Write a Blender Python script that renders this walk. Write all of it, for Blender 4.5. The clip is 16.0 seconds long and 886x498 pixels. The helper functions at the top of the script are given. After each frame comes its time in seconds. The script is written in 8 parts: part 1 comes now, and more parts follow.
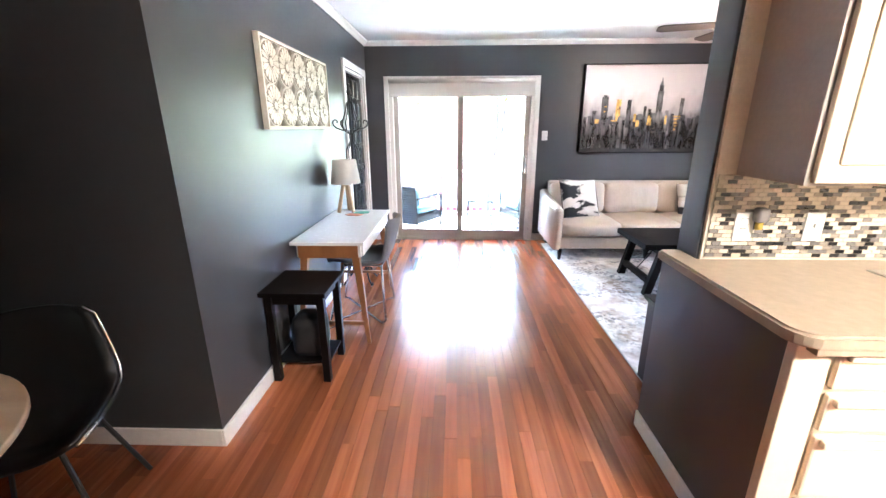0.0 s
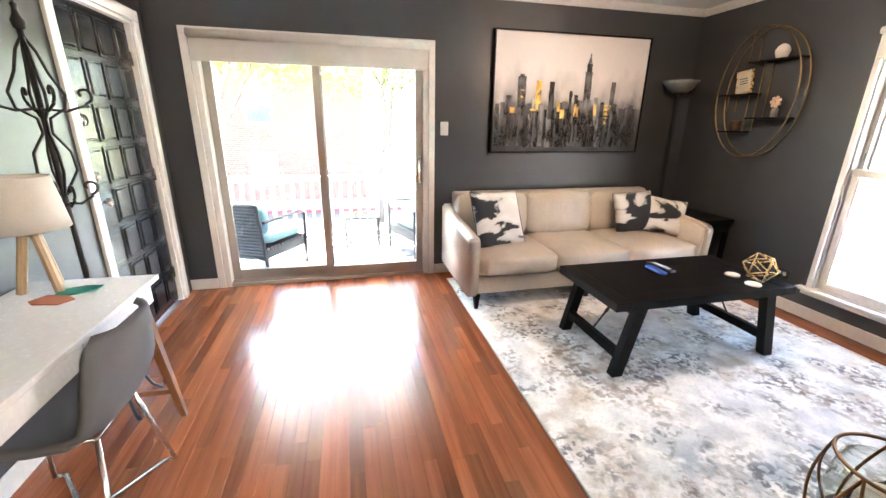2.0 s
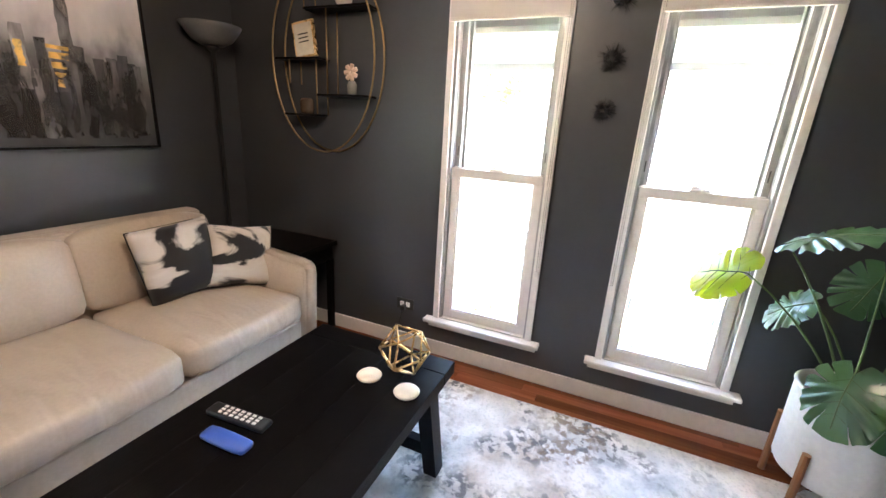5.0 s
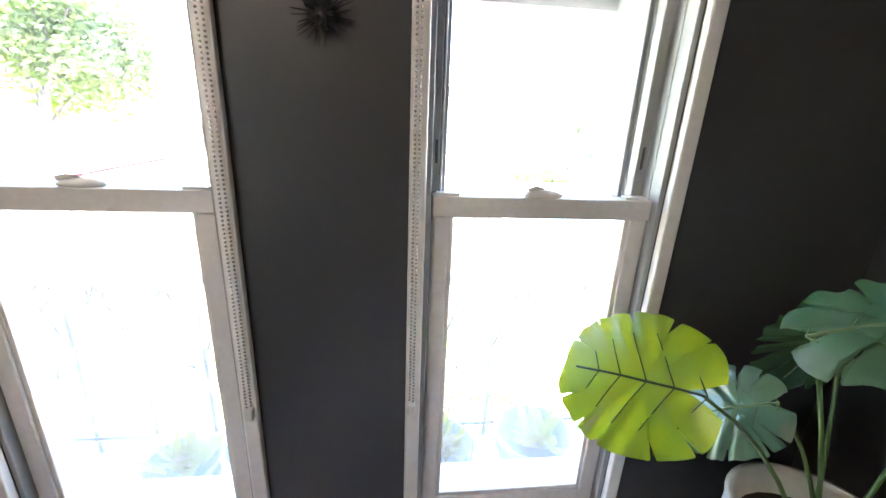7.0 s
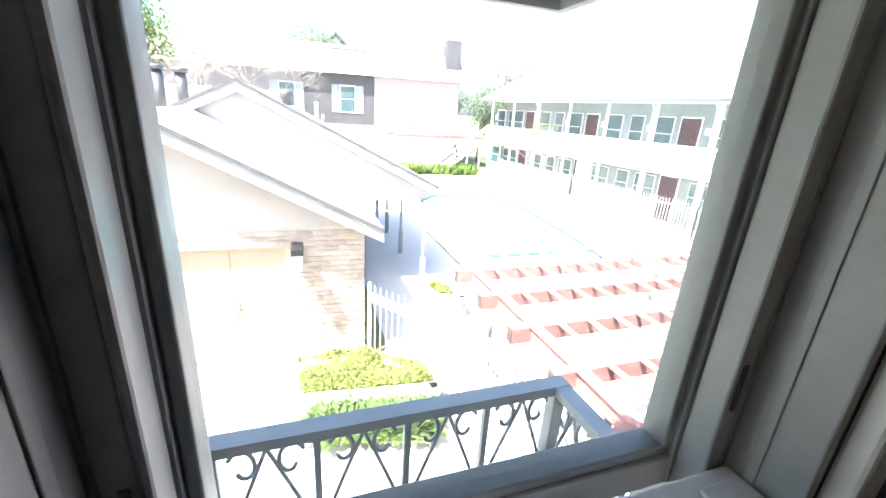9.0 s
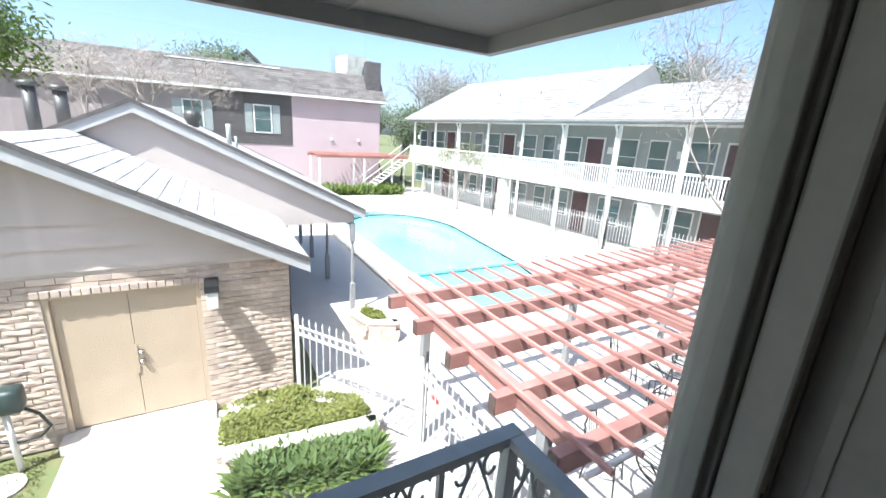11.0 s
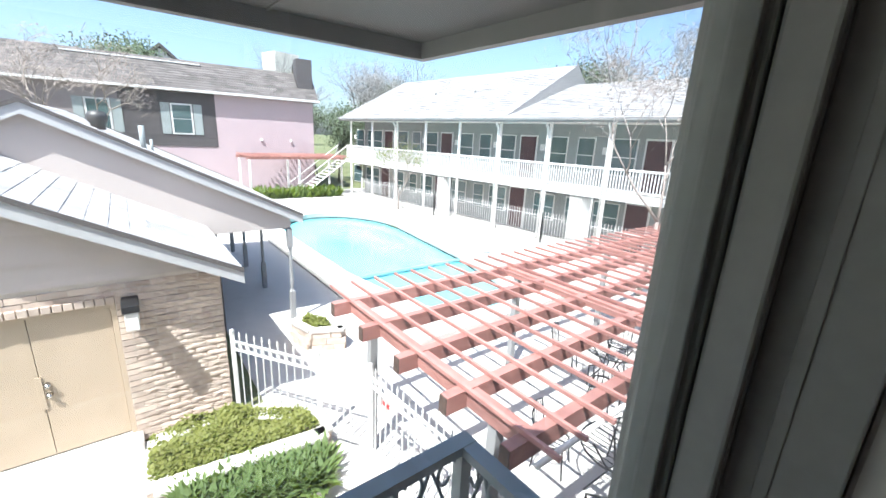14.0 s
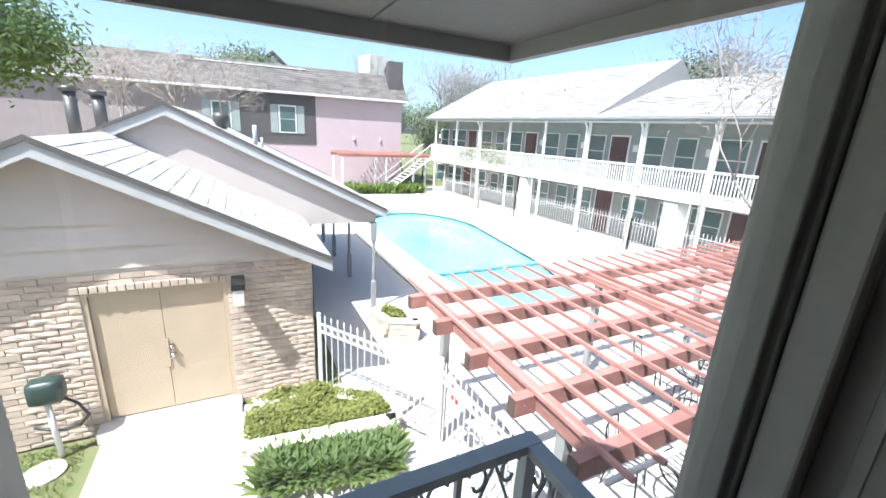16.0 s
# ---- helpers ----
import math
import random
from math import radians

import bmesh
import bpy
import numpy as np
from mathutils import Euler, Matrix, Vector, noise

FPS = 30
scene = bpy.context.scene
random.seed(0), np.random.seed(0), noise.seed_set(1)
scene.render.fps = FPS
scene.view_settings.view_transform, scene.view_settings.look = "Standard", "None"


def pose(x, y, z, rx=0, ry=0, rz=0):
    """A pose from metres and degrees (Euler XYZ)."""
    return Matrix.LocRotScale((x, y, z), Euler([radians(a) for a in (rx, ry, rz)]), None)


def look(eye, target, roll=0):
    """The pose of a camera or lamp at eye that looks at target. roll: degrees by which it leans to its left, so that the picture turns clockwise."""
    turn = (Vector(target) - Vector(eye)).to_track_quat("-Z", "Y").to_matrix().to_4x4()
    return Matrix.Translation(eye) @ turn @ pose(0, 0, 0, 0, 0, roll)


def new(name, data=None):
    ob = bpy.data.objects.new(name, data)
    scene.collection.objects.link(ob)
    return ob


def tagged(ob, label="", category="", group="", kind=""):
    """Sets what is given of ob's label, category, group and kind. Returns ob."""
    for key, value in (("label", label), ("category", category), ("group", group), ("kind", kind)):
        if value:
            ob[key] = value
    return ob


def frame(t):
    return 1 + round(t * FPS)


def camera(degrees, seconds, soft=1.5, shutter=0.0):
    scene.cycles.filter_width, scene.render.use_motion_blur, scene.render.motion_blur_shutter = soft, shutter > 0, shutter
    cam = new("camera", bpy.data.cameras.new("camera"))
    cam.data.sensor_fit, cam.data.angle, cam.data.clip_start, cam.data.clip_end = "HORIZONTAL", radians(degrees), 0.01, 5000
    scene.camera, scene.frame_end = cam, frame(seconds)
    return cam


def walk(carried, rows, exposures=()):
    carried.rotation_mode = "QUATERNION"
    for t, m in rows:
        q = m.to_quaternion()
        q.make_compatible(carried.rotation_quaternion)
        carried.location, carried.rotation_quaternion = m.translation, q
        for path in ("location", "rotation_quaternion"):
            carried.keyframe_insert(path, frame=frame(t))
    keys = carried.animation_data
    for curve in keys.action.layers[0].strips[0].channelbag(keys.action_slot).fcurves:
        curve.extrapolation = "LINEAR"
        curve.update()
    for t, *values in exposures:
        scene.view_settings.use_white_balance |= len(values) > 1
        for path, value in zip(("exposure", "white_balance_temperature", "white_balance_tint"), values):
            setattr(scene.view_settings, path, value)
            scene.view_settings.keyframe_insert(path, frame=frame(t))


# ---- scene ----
cam = camera(95.4, 16.0)
# seconds, eye, target, lean
PATH = [
    (0, (-0.106, 0.046, 1.462), (-0.163, 1.96, 0.885), -0.2),
    (0.5, (-0.096, 0.494, 1.436), (-0.053, 2.412, 0.871), 0.1),
    (1, (-0.075, 0.949, 1.407), (0.078, 2.861, 0.84), 0.2),
    (1.5, (-0.012, 1.33, 1.452), (0.264, 3.219, 0.857), 0.5),
    (2, (0.154, 1.714, 1.418), (0.598, 3.569, 0.816), 0.8),
    (2.5, (0.308, 2.075, 1.402), (0.985, 3.861, 0.811), 1.2),
    (3, (0.47, 2.342, 1.424), (1.388, 4.017, 0.829), 1.4),
    (3.5, (0.707, 2.591, 1.396), (1.899, 4.087, 0.811), 1.6),
    (4, (0.978, 2.791, 1.371), (2.422, 4.057, 0.81), 1.7),
    (4.2, (1.083, 2.841, 1.408), (2.601, 4.005, 0.824), 2.1),
    (6.3, (2.274, 3.047, 1.241), (4.206, 3.129, 0.732), 2.8),
    (6.5, (2.399, 3.035, 1.244), (4.328, 3.029, 0.716), 2.7),
    (7, (2.735, 2.962, 1.295), (4.625, 2.730, 0.680), 2.6),
    (7.5, (3.022, 2.874, 1.328), (4.882, 2.515, 0.684), 2.3),
    (8, (3.232, 2.847, 1.376), (5.053, 2.362, 0.710), 2.6),
    (8.5, (3.372, 2.813, 1.395), (5.171, 2.242, 0.732), 2.9),
    (9, (3.413, 2.779, 1.453), (5.195, 2.137, 0.813), 3.7),
    (11.3, (3.539, 2.777, 1.52), (5.166, 1.741, 0.99), 3.4),
    (11.5, (3.547, 2.773, 1.521), (5.144, 1.69, 0.993), 3.3),
    (12, (3.544, 2.767, 1.529), (5.075, 1.59, 1.008), 3.2),
    (12.5, (3.547, 2.771, 1.531), (5.029, 1.532, 1.011), 3.0),
    (13, (3.549, 2.766, 1.542), (5.009, 1.503, 1.02), 2.9),
    (13.5, (3.556, 2.765, 1.545), (5.026, 1.514, 1.022), 2.9),
    (14, (3.549, 2.757, 1.545), (5.059, 1.556, 1.018), 2.9),
    (14.5, (3.541, 2.76, 1.547), (5.110, 1.641, 1.014), 3.1),
    (15, (3.527, 2.769, 1.548), (5.159, 1.745, 1.008), 3.1),
    (15.5, (3.524, 2.772, 1.542), (5.205, 1.835, 0.998), 3.2),
    (16, (3.518, 2.777, 1.548), (5.229, 1.899, 0.999), 3.2),
]
EXPOSURES = [(0, 7.15, 5400, 10), (0.5, 7.45, 5600, 10), (1.0, 7.4, 5700, 10), (2.0, 6.85, 6450, 10), (2.5, 6.5, 6750, 10), (3.5, 6.35, 6700, 10), (4.2, 6.45, 6450, 10), (6.3, 6.25, 6050, 10), (7.0, 5.65, 6000, 10), (7.5, 5.15, 6000, 10), (8.0, 4.7, 6300, 10), (8.5, 4.0, 6300, 10), (9.0, 3.2, 5850, 10), (9.2, 2.9, 5850, 10), (11.3, 1.76, 5780, 10), (16.0, 1.72, 5780, 10)]
walk(cam, [(t, look(eye, target, roll)) for t, eye, target, roll in PATH], EXPOSURES)

# ---- world, sun ----
SUN_EL, SUN_AZ = 61.0, 118.0   # degrees; azimuth counter-clockwise from +x
world = bpy.data.worlds.new("sky")
scene.world = world
world.use_nodes = True
wn = world.node_tree
bg = wn.nodes["Background"]
sky = wn.nodes.new("ShaderNodeTexSky")
sky.sky_type = "NISHITA"
sky.sun_disc = False
sky.sun_elevation = radians(SUN_EL)
sky.sun_rotation = radians(90.0 - SUN_AZ)
sky.air_density, sky.dust_density = 0.9, 2.6
wn.links.new(sky.outputs[0], bg.inputs[0])
bg.inputs[1].default_value = 0.105
sun_data = bpy.data.lights.new("sun", "SUN")
sun_data.energy, sun_data.angle, sun_data.color = 4.7, radians(0.5), (1.0, 0.95, 0.88)
sun = new("sun", sun_data)
sv = Vector((math.cos(radians(SUN_EL)) * math.cos(radians(SUN_AZ)), math.cos(radians(SUN_EL)) * math.sin(radians(SUN_AZ)), math.sin(radians(SUN_EL))))
sun.matrix_world = look(sv * 40, (0, 0, 0))


# ---- materials ----
def nt(name):
    m = bpy.data.materials.new(name)
    m.use_nodes = True
    t = m.node_tree
    return m, t, t.nodes["Principled BSDF"]


def surf(name, c1, c2=None, scale=6.0, rough=0.6, metal=0.0, bump=0.15, fine=60.0, stretch=(1, 1, 1), spec=0.5, rand=0.0, dist=0.004, coat=0.0, island=False):
    """Two-scale procedural surface: broad tone change and fine grain with relief."""
    m, t, b = nt(name)
    N, L = t.nodes.new, t.links.new
    c2 = c2 or tuple(v * 0.8 for v in c1)
    tc = N("ShaderNodeTexCoord")
    mp = N("ShaderNodeMapping")
    mp.inputs["Scale"].default_value = stretch
    L(tc.outputs["Object"], mp.inputs[0])
    src = mp.outputs[0]
    if rand:
        oi = N("ShaderNodeObjectInfo") if not island else N("ShaderNodeNewGeometry")
        rv = oi.outputs["Random"] if not island else oi.outputs["Random Per Island"]
        mul = N("ShaderNodeMath")
        mul.operation = "MULTIPLY"
        mul.inputs[1].default_value = 37.0
        L(rv, mul.inputs[0])
        ad = N("ShaderNodeVectorMath")
        ad.operation = "ADD"
        L(src, ad.inputs[0])
        L(mul.outputs[0], ad.inputs[1])
        src = ad.outputs[0]
    n1 = N("ShaderNodeTexNoise")
    n1.inputs["Scale"].default_value = scale
    n1.inputs["Detail"].default_value = 4
    L(src, n1.inputs["Vector"])
    n2 = N("ShaderNodeTexNoise")
    n2.inputs["Scale"].default_value = fine
    n2.inputs["Detail"].default_value = 3
    L(src, n2.inputs["Vector"])
    r = N("ShaderNodeMapRange")
    r.inputs[1].default_value, r.inputs[2].default_value = 0.3, 0.7
    L(n1.outputs["Fac"], r.inputs[0])
    mx = N("ShaderNodeMix")
    mx.data_type = "RGBA"
    mx.inputs["A"].default_value = (*c1, 1)
    mx.inputs["B"].default_value = (*c2, 1)
    L(r.outputs[0], mx.inputs["Factor"])
    col = mx.outputs["Result"]
    hs = N("ShaderNodeHueSaturation")
    mr = N("ShaderNodeMapRange")
    mr.inputs[3].default_value, mr.inputs[4].default_value = 0.9, 1.1
    L(n2.outputs["Fac"], mr.inputs[0])
    if rand:
        m2 = N("ShaderNodeMapRange")
        m2.inputs[3].default_value, m2.inputs[4].default_value = 1 - rand, 1 + rand
        L(rv, m2.inputs[0])
        mm = N("ShaderNodeMath")
        mm.operation = "MULTIPLY"
        L(m2.outputs[0], mm.inputs[0])
        L(mr.outputs[0], mm.inputs[1])
        L(mm.outputs[0], hs.inputs["Value"])
    else:
        L(mr.outputs[0], hs.inputs["Value"])
    L(col, hs.inputs["Color"])
    L(hs.outputs[0], b.inputs["Base Color"])
    b.inputs["Metallic"].default_value = metal
    rr = N("ShaderNodeMapRange")
    rr.inputs[3].default_value, rr.inputs[4].default_value = max(0.02, rough - 0.06), min(1, rough + 0.06)
    L(n2.outputs["Fac"], rr.inputs[0])
    L(rr.outputs[0], b.inputs["Roughness"])
    b.inputs["Specular IOR Level"].default_value = spec
    b.inputs["Coat Weight"].default_value = coat
    b.inputs["Coat Roughness"].default_value = 0.16
    if bump:
        bp = N("ShaderNodeBump")
        bp.inputs["Strength"].default_value = bump
        bp.inputs["Distance"].default_value = dist
        L(n2.outputs["Fac"], bp.inputs["Height"])
        L(bp.outputs[0], b.inputs["Normal"])
    return m


def pane(name, haze=0.0, tint=(0.96, 0.98, 0.97)):
    """Thin window glass: clear, with a Fresnel gloss and a film of dust."""
    m, t, b = nt(name)
    N, L = t.nodes.new, t.links.new
    out = t.nodes["Material Output"]
    tr = N("ShaderNodeBsdfTransparent")
    tr.inputs[0].default_value = (*tint, 1)
    gl = N("ShaderNodeBsdfGlossy")
    gl.inputs["Roughness"].default_value = 0.01
    lw = N("ShaderNodeLayerWeight")
    pw = N("ShaderNodeMath")
    pw.operation = "POWER"
    pw.inputs[1].default_value = 5.0
    L(lw.outputs["Facing"], pw.inputs[0])
    fr = N("ShaderNodeMapRange")
    fr.inputs[3].default_value, fr.inputs[4].default_value = 0.03, 0.75
    L(pw.outputs[0], fr.inputs[0])
    mx = N("ShaderNodeMixShader")
    L(fr.outputs[0], mx.inputs[0])
    L(tr.outputs[0], mx.inputs[1])
    L(gl.outputs[0], mx.inputs[2])
    last = mx.outputs[0]
    if haze:
        df = N("ShaderNodeBsdfTranslucent")
        df.inputs[0].default_value = (0.8, 0.8, 0.8, 1)
        nz = N("ShaderNodeTexNoise")
        nz.inputs["Scale"].default_value = 5.0
        tc = N("ShaderNodeTexCoord")
        L(tc.outputs["Object"], nz.inputs["Vector"])
        r = N("ShaderNodeMapRange")
        r.inputs[1].default_value, r.inputs[2].default_value = 0.3, 0.7
        r.inputs[3].default_value, r.inputs[4].default_value = haze * 0.7, haze * 1.3
        L(nz.outputs["Fac"], r.inputs[0])
        m2 = N("ShaderNodeMixShader")
        L(r.outputs[0], m2.inputs[0])
        L(last, m2.inputs[1])
        L(df.outputs[0], m2.inputs[2])
        last = m2.outputs[0]
    L(last, out.inputs[0])
    return m


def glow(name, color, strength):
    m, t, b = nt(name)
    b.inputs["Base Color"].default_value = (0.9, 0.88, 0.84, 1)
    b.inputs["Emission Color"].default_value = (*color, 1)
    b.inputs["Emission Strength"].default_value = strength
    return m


WALL = surf("grey_wall_paint", (0.050, 0.051, 0.055), (0.044, 0.045, 0.049), 1.4, 0.39, bump=0.02, fine=45, spec=0.6, dist=0.001)
WALL_WARM = surf("cream_kitchen_paint", (0.74, 0.66, 0.54), (0.70, 0.62, 0.50), 2.0, 0.5, bump=0.2, fine=90, dist=0.002)
WHITE = surf("white_trim_paint", (0.80, 0.77, 0.73), (0.74, 0.71, 0.67), 3.0, 0.38, bump=0.08, fine=40)
CEIL = surf("ceiling_paint", (0.80, 0.79, 0.77), (0.76, 0.75, 0.73), 2.0, 0.8, bump=0.4, fine=120, dist=0.003)
VINYL = surf("white_vinyl", (0.74, 0.71, 0.68), (0.68, 0.65, 0.62), 3.0, 0.35, bump=0.05)
TAUPE = surf("taupe_vinyl", (0.38, 0.34, 0.30), (0.34, 0.30, 0.265), 3.0, 0.4, bump=0.05)
WOODFLOOR = surf("cherry_plank", (0.335, 0.112, 0.042), (0.215, 0.060, 0.023), 1.9, 0.24, bump=0.05, fine=16, stretch=(17, 0.8, 4), rand=0.36, spec=0.5, coat=0.25)
WOODFLOOR_J = surf("cherry_planks_joined", (0.335, 0.112, 0.042), (0.215, 0.060, 0.023), 1.9, 0.24, bump=0.05, fine=16, stretch=(17, 0.8, 4), rand=0.36, island=True, coat=0.25)
GAP = surf("dark_joint", (0.05, 0.02, 0.01), (0.03, 0.015, 0.01), 8, 0.8, bump=0)
OAK = surf("golden_oak", (0.27, 0.115, 0.042), (0.20, 0.080, 0.028), 3.0, 0.42, bump=0.1, fine=30, stretch=(4, 4, 0.6))
WHITE_LAM = surf("white_laminate", (0.82, 0.82, 0.83), (0.79, 0.79, 0.80), 2, 0.25, bump=0.02)
BLACKWOOD = surf("black_stained_wood", (0.0055, 0.0048, 0.0048), (0.0035, 0.003, 0.003), 3, 0.40, bump=0.2, fine=40, stretch=(1, 6, 6), spec=0.10)
ESPRESSO = surf("espresso_wood", (0.006, 0.0042, 0.0038), (0.004, 0.0028, 0.0026), 3, 0.38, bump=0.15, fine=40, stretch=(1, 5, 5), spec=0.14)
LEATHER = surf("cream_leather", (0.55, 0.465, 0.37), (0.48, 0.40, 0.315), 5, 0.33, bump=0.03, fine=70, dist=0.001, spec=0.5, coat=0.10)
GREYFAB = surf("grey_felt", (0.135, 0.14, 0.15), (0.115, 0.12, 0.13), 6, 0.85, bump=0.4, fine=220, dist=0.0015)
CHROME = surf("brushed_steel", (0.62, 0.60, 0.57), (0.55, 0.53, 0.50), 8, 0.25, metal=1.0, bump=0.02)
WIREGOLD = surf("dull_gold_wire", (0.42, 0.27, 0.13), (0.34, 0.22, 0.10), 8, 0.4, metal=1.0, bump=0.02)
GOLD = surf("satin_brass", (0.75, 0.52, 0.24), (0.66, 0.45, 0.20), 8, 0.28, metal=1.0, bump=0.02)
IRON = surf("black_wrought_iron", (0.012, 0.012, 0.013), (0.02, 0.019, 0.018), 20, 0.5, bump=0.2)
LINEN = surf("linen_shade", (0.66, 0.62, 0.57), (0.60, 0.56, 0.51), 6, 0.9, bump=0.5, fine=260, dist=0.001)
FROST = surf("frosted_glass_bowl", (0.15, 0.15, 0.147), (0.12, 0.12, 0.118), 6, 0.3, bump=0.05)
LAMINATE = surf("beige_counter_laminate", (0.42, 0.34, 0.25), (0.36, 0.29, 0.21), 30, 0.35, bump=0.03, fine=300)
CAB = surf("cream_cabinet_paint", (0.74, 0.64, 0.49), (0.70, 0.60, 0.46), 3, 0.4, bump=0.05)
PLASTIC_W = surf("white_plastic", (0.75, 0.73, 0.70), (0.70, 0.68, 0.65), 4, 0.35, bump=0.02)
PLASTIC_K = surf("black_plastic", (0.014, 0.014, 0.015), (0.010, 0.010, 0.011), 6, 0.42, bump=0.05)
WAX = surf("ivory_wax", (0.80, 0.75, 0.66), (0.76, 0.70, 0.60), 4, 0.5, bump=0.05)
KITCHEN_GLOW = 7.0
GLASS = pane("clear_glass")
# white vinyl of the upper sash, darkened in its colour for backlit shade
SASHV = surf("shade_darkened_vinyl_sash", (0.28, 0.29, 0.285), (0.245, 0.255, 0.25), 3.0, 0.4, bump=0.05)
# tint added to dim the bright outdoors behind the sliding door
DOORGLASS = pane("dimmed_door_glass", 0.0, (0.65, 0.67, 0.675))
SLOT = surf("shadowed_slot_vinyl", (0.10, 0.10, 0.10), None, 6, 0.6, bump=0)
# jamb, lining and track colour lowered to carry the shade of the reveal
JAMBV = surf("shade_darkened_vinyl_jamb", (0.37, 0.37, 0.36), (0.33, 0.33, 0.32), 3.0, 0.4, bump=0.05)
DUSTY = pane("dusty_window_glass", 0.025)
FILM = pane("hazy_window_glass", 0.08)


def creased(m, scale, depth):
    """Adds soft folds to a surface under its grain."""
    t = m.node_tree
    N, L = t.nodes.new, t.links.new
    tc = N("ShaderNodeTexCoord")
    mp = N("ShaderNodeMapping")
    mp.inputs["Scale"].default_value = (2.4, 0.7, 0.9)
    mp.inputs["Rotation"].default_value = (0, 0, 0.25)
    n = N("ShaderNodeTexNoise")
    n.inputs["Scale"].default_value, n.inputs["Detail"].default_value, n.inputs["Distortion"].default_value = scale, 1.5, 0.5
    L(tc.outputs["Object"], mp.inputs[0])
    L(mp.outputs[0], n.inputs["Vector"])
    bp = N("ShaderNodeBump")
    bp.inputs["Strength"].default_value, bp.inputs["Distance"].default_value = 0.6, depth
    L(n.outputs["Fac"], bp.inputs["Height"])
    old = [x for x in t.nodes if x.bl_idname == "ShaderNodeBump" and x != bp][0]
    L(bp.outputs[0], old.inputs["Normal"])


creased(LEATHER, 5.0, 0.014)


# ---- mesh helpers ----
def box(bm, x0, x1, y0, y1, z0, z1, bevel=0.0, m=None):
    r = bmesh.ops.create_cube(bm, size=1.0)
    vs = r["verts"]
    for v in vs:
        v.co = Vector((x0 + (v.co.x + 0.5) * (x1 - x0), y0 + (v.co.y + 0.5) * (y1 - y0), z0 + (v.co.z + 0.5) * (z1 - z0)))
    if bevel:
        es = list({e for v in vs for e in v.link_edges})
        r2 = bmesh.ops.bevel(bm, geom=es, offset=bevel, segments=2, profile=0.5, affect="EDGES")
        vs = list({v for f in r2["faces"] for v in f.verts} | {v for v in vs if v.is_valid})
    if m is not None:
        bmesh.ops.transform(bm, matrix=m, verts=[v for v in vs if v.is_valid])
    return bm


def tube(bm, pts, r, seg=8, closed=False, r2=None):
    """A round bar along points."""
    pts = [Vector(p) for p in pts]
    n = len(pts)
    rings = []
    up = Vector((0, 0, 1))
    for i, p in enumerate(pts):
        a = pts[(i - 1) % n] if closed or i else p
        b = pts[(i + 1) % n] if closed or i < n - 1 else p
        d = (b - a).normalized()
        if abs(d.dot(up)) > 0.98:
            up = Vector((1, 0, 0))
        s = d.cross(up).normalized()
        u = s.cross(d).normalized()
        up = u
        rad = r if r2 is None else r + (r2 - r) * i / max(1, n - 1)
        rings.append([bm.verts.new(p + rad * (math.cos(2 * math.pi * k / seg) * s + math.sin(2 * math.pi * k / seg) * u)) for k in range(seg)])
    for i in range(n if closed else n - 1):
        A, B = rings[i], rings[(i + 1) % n]
        for k in range(seg):
            bm.faces.new((A[k], A[(k + 1) % seg], B[(k + 1) % seg], B[k]))
    if not closed:
        bm.faces.new(rings[0][::-1])
        bm.faces.new(rings[-1])
    return bm


def lathe(bm, prof, c=(0, 0, 0), seg=24):
    """A turned shape from (radius, height) pairs."""
    rings = []
    for r, z in prof:
        rings.append([bm.verts.new((c[0] + r * math.cos(2 * math.pi * k / seg), c[1] + r * math.sin(2 * math.pi * k / seg), c[2] + z)) for k in range(seg)])
    for A, B in zip(rings, rings[1:]):
        for k in range(seg):
            bm.faces.new((A[k], A[(k + 1) % seg], B[(k + 1) % seg], B[k]))
    bm.faces.new(rings[0][::-1])
    bm.faces.new(rings[-1])
    return bm


def prism(bm, poly, axis, a, b):
    """A flat outline pushed from a to b along an axis (0, 1 or 2)."""
    def at(p, d):
        c = list(p)
        c.insert(axis, d)
        return bm.verts.new(c)
    A = [at(p, a) for p in poly]
    B = [at(p, b) for p in poly]
    n = len(poly)
    for k in range(n):
        bm.faces.new((A[k], A[(k + 1) % n], B[(k + 1) % n], B[k]))
    bm.faces.new(A[::-1])
    bm.faces.new(B)
    bmesh.ops.recalc_face_normals(bm, faces=bm.faces[:])
    return bm


def soft_box(bm, x0, x1, y0, y1, z0, z1, r=0.04, puff=0.02, cuts=6):
    """A cushion: a rounded box with swollen faces."""
    box(bm, x0, x1, y0, y1, z0, z1)
    bmesh.ops.subdivide_edges(bm, edges=bm.edges[:], cuts=cuts, use_grid_fill=True)
    c = Vector(((x0 + x1) / 2, (y0 + y1) / 2, (z0 + z1) / 2))
    h = Vector(((x1 - x0) / 2, (y1 - y0) / 2, (z1 - z0) / 2))
    for v in bm.verts:
        d = v.co - c
        q = Vector((d.x / h.x, d.y / h.y, d.z / h.z))
        inner = Vector([max(-(hh - r), min(hh - r, dd)) for hh, dd in zip(h, d)])
        off = d - inner
        if off.length > 1e-6:
            d = inner + off.normalized() * min(r, off.length)
        w = [(1 - q.y ** 2) * (1 - q.z ** 2), (1 - q.x ** 2) * (1 - q.z ** 2), (1 - q.x ** 2) * (1 - q.y ** 2)]
        nn = 0.006 * noise.noise(v.co * 9)
        v.co = c + Vector([dd + math.copysign(puff * ww, dd) * (abs(qq) > 0.99) for dd, ww, qq in zip(d, w, q)]) + Vector((0, 0, nn))
    return bm


def B():
    return bmesh.new()


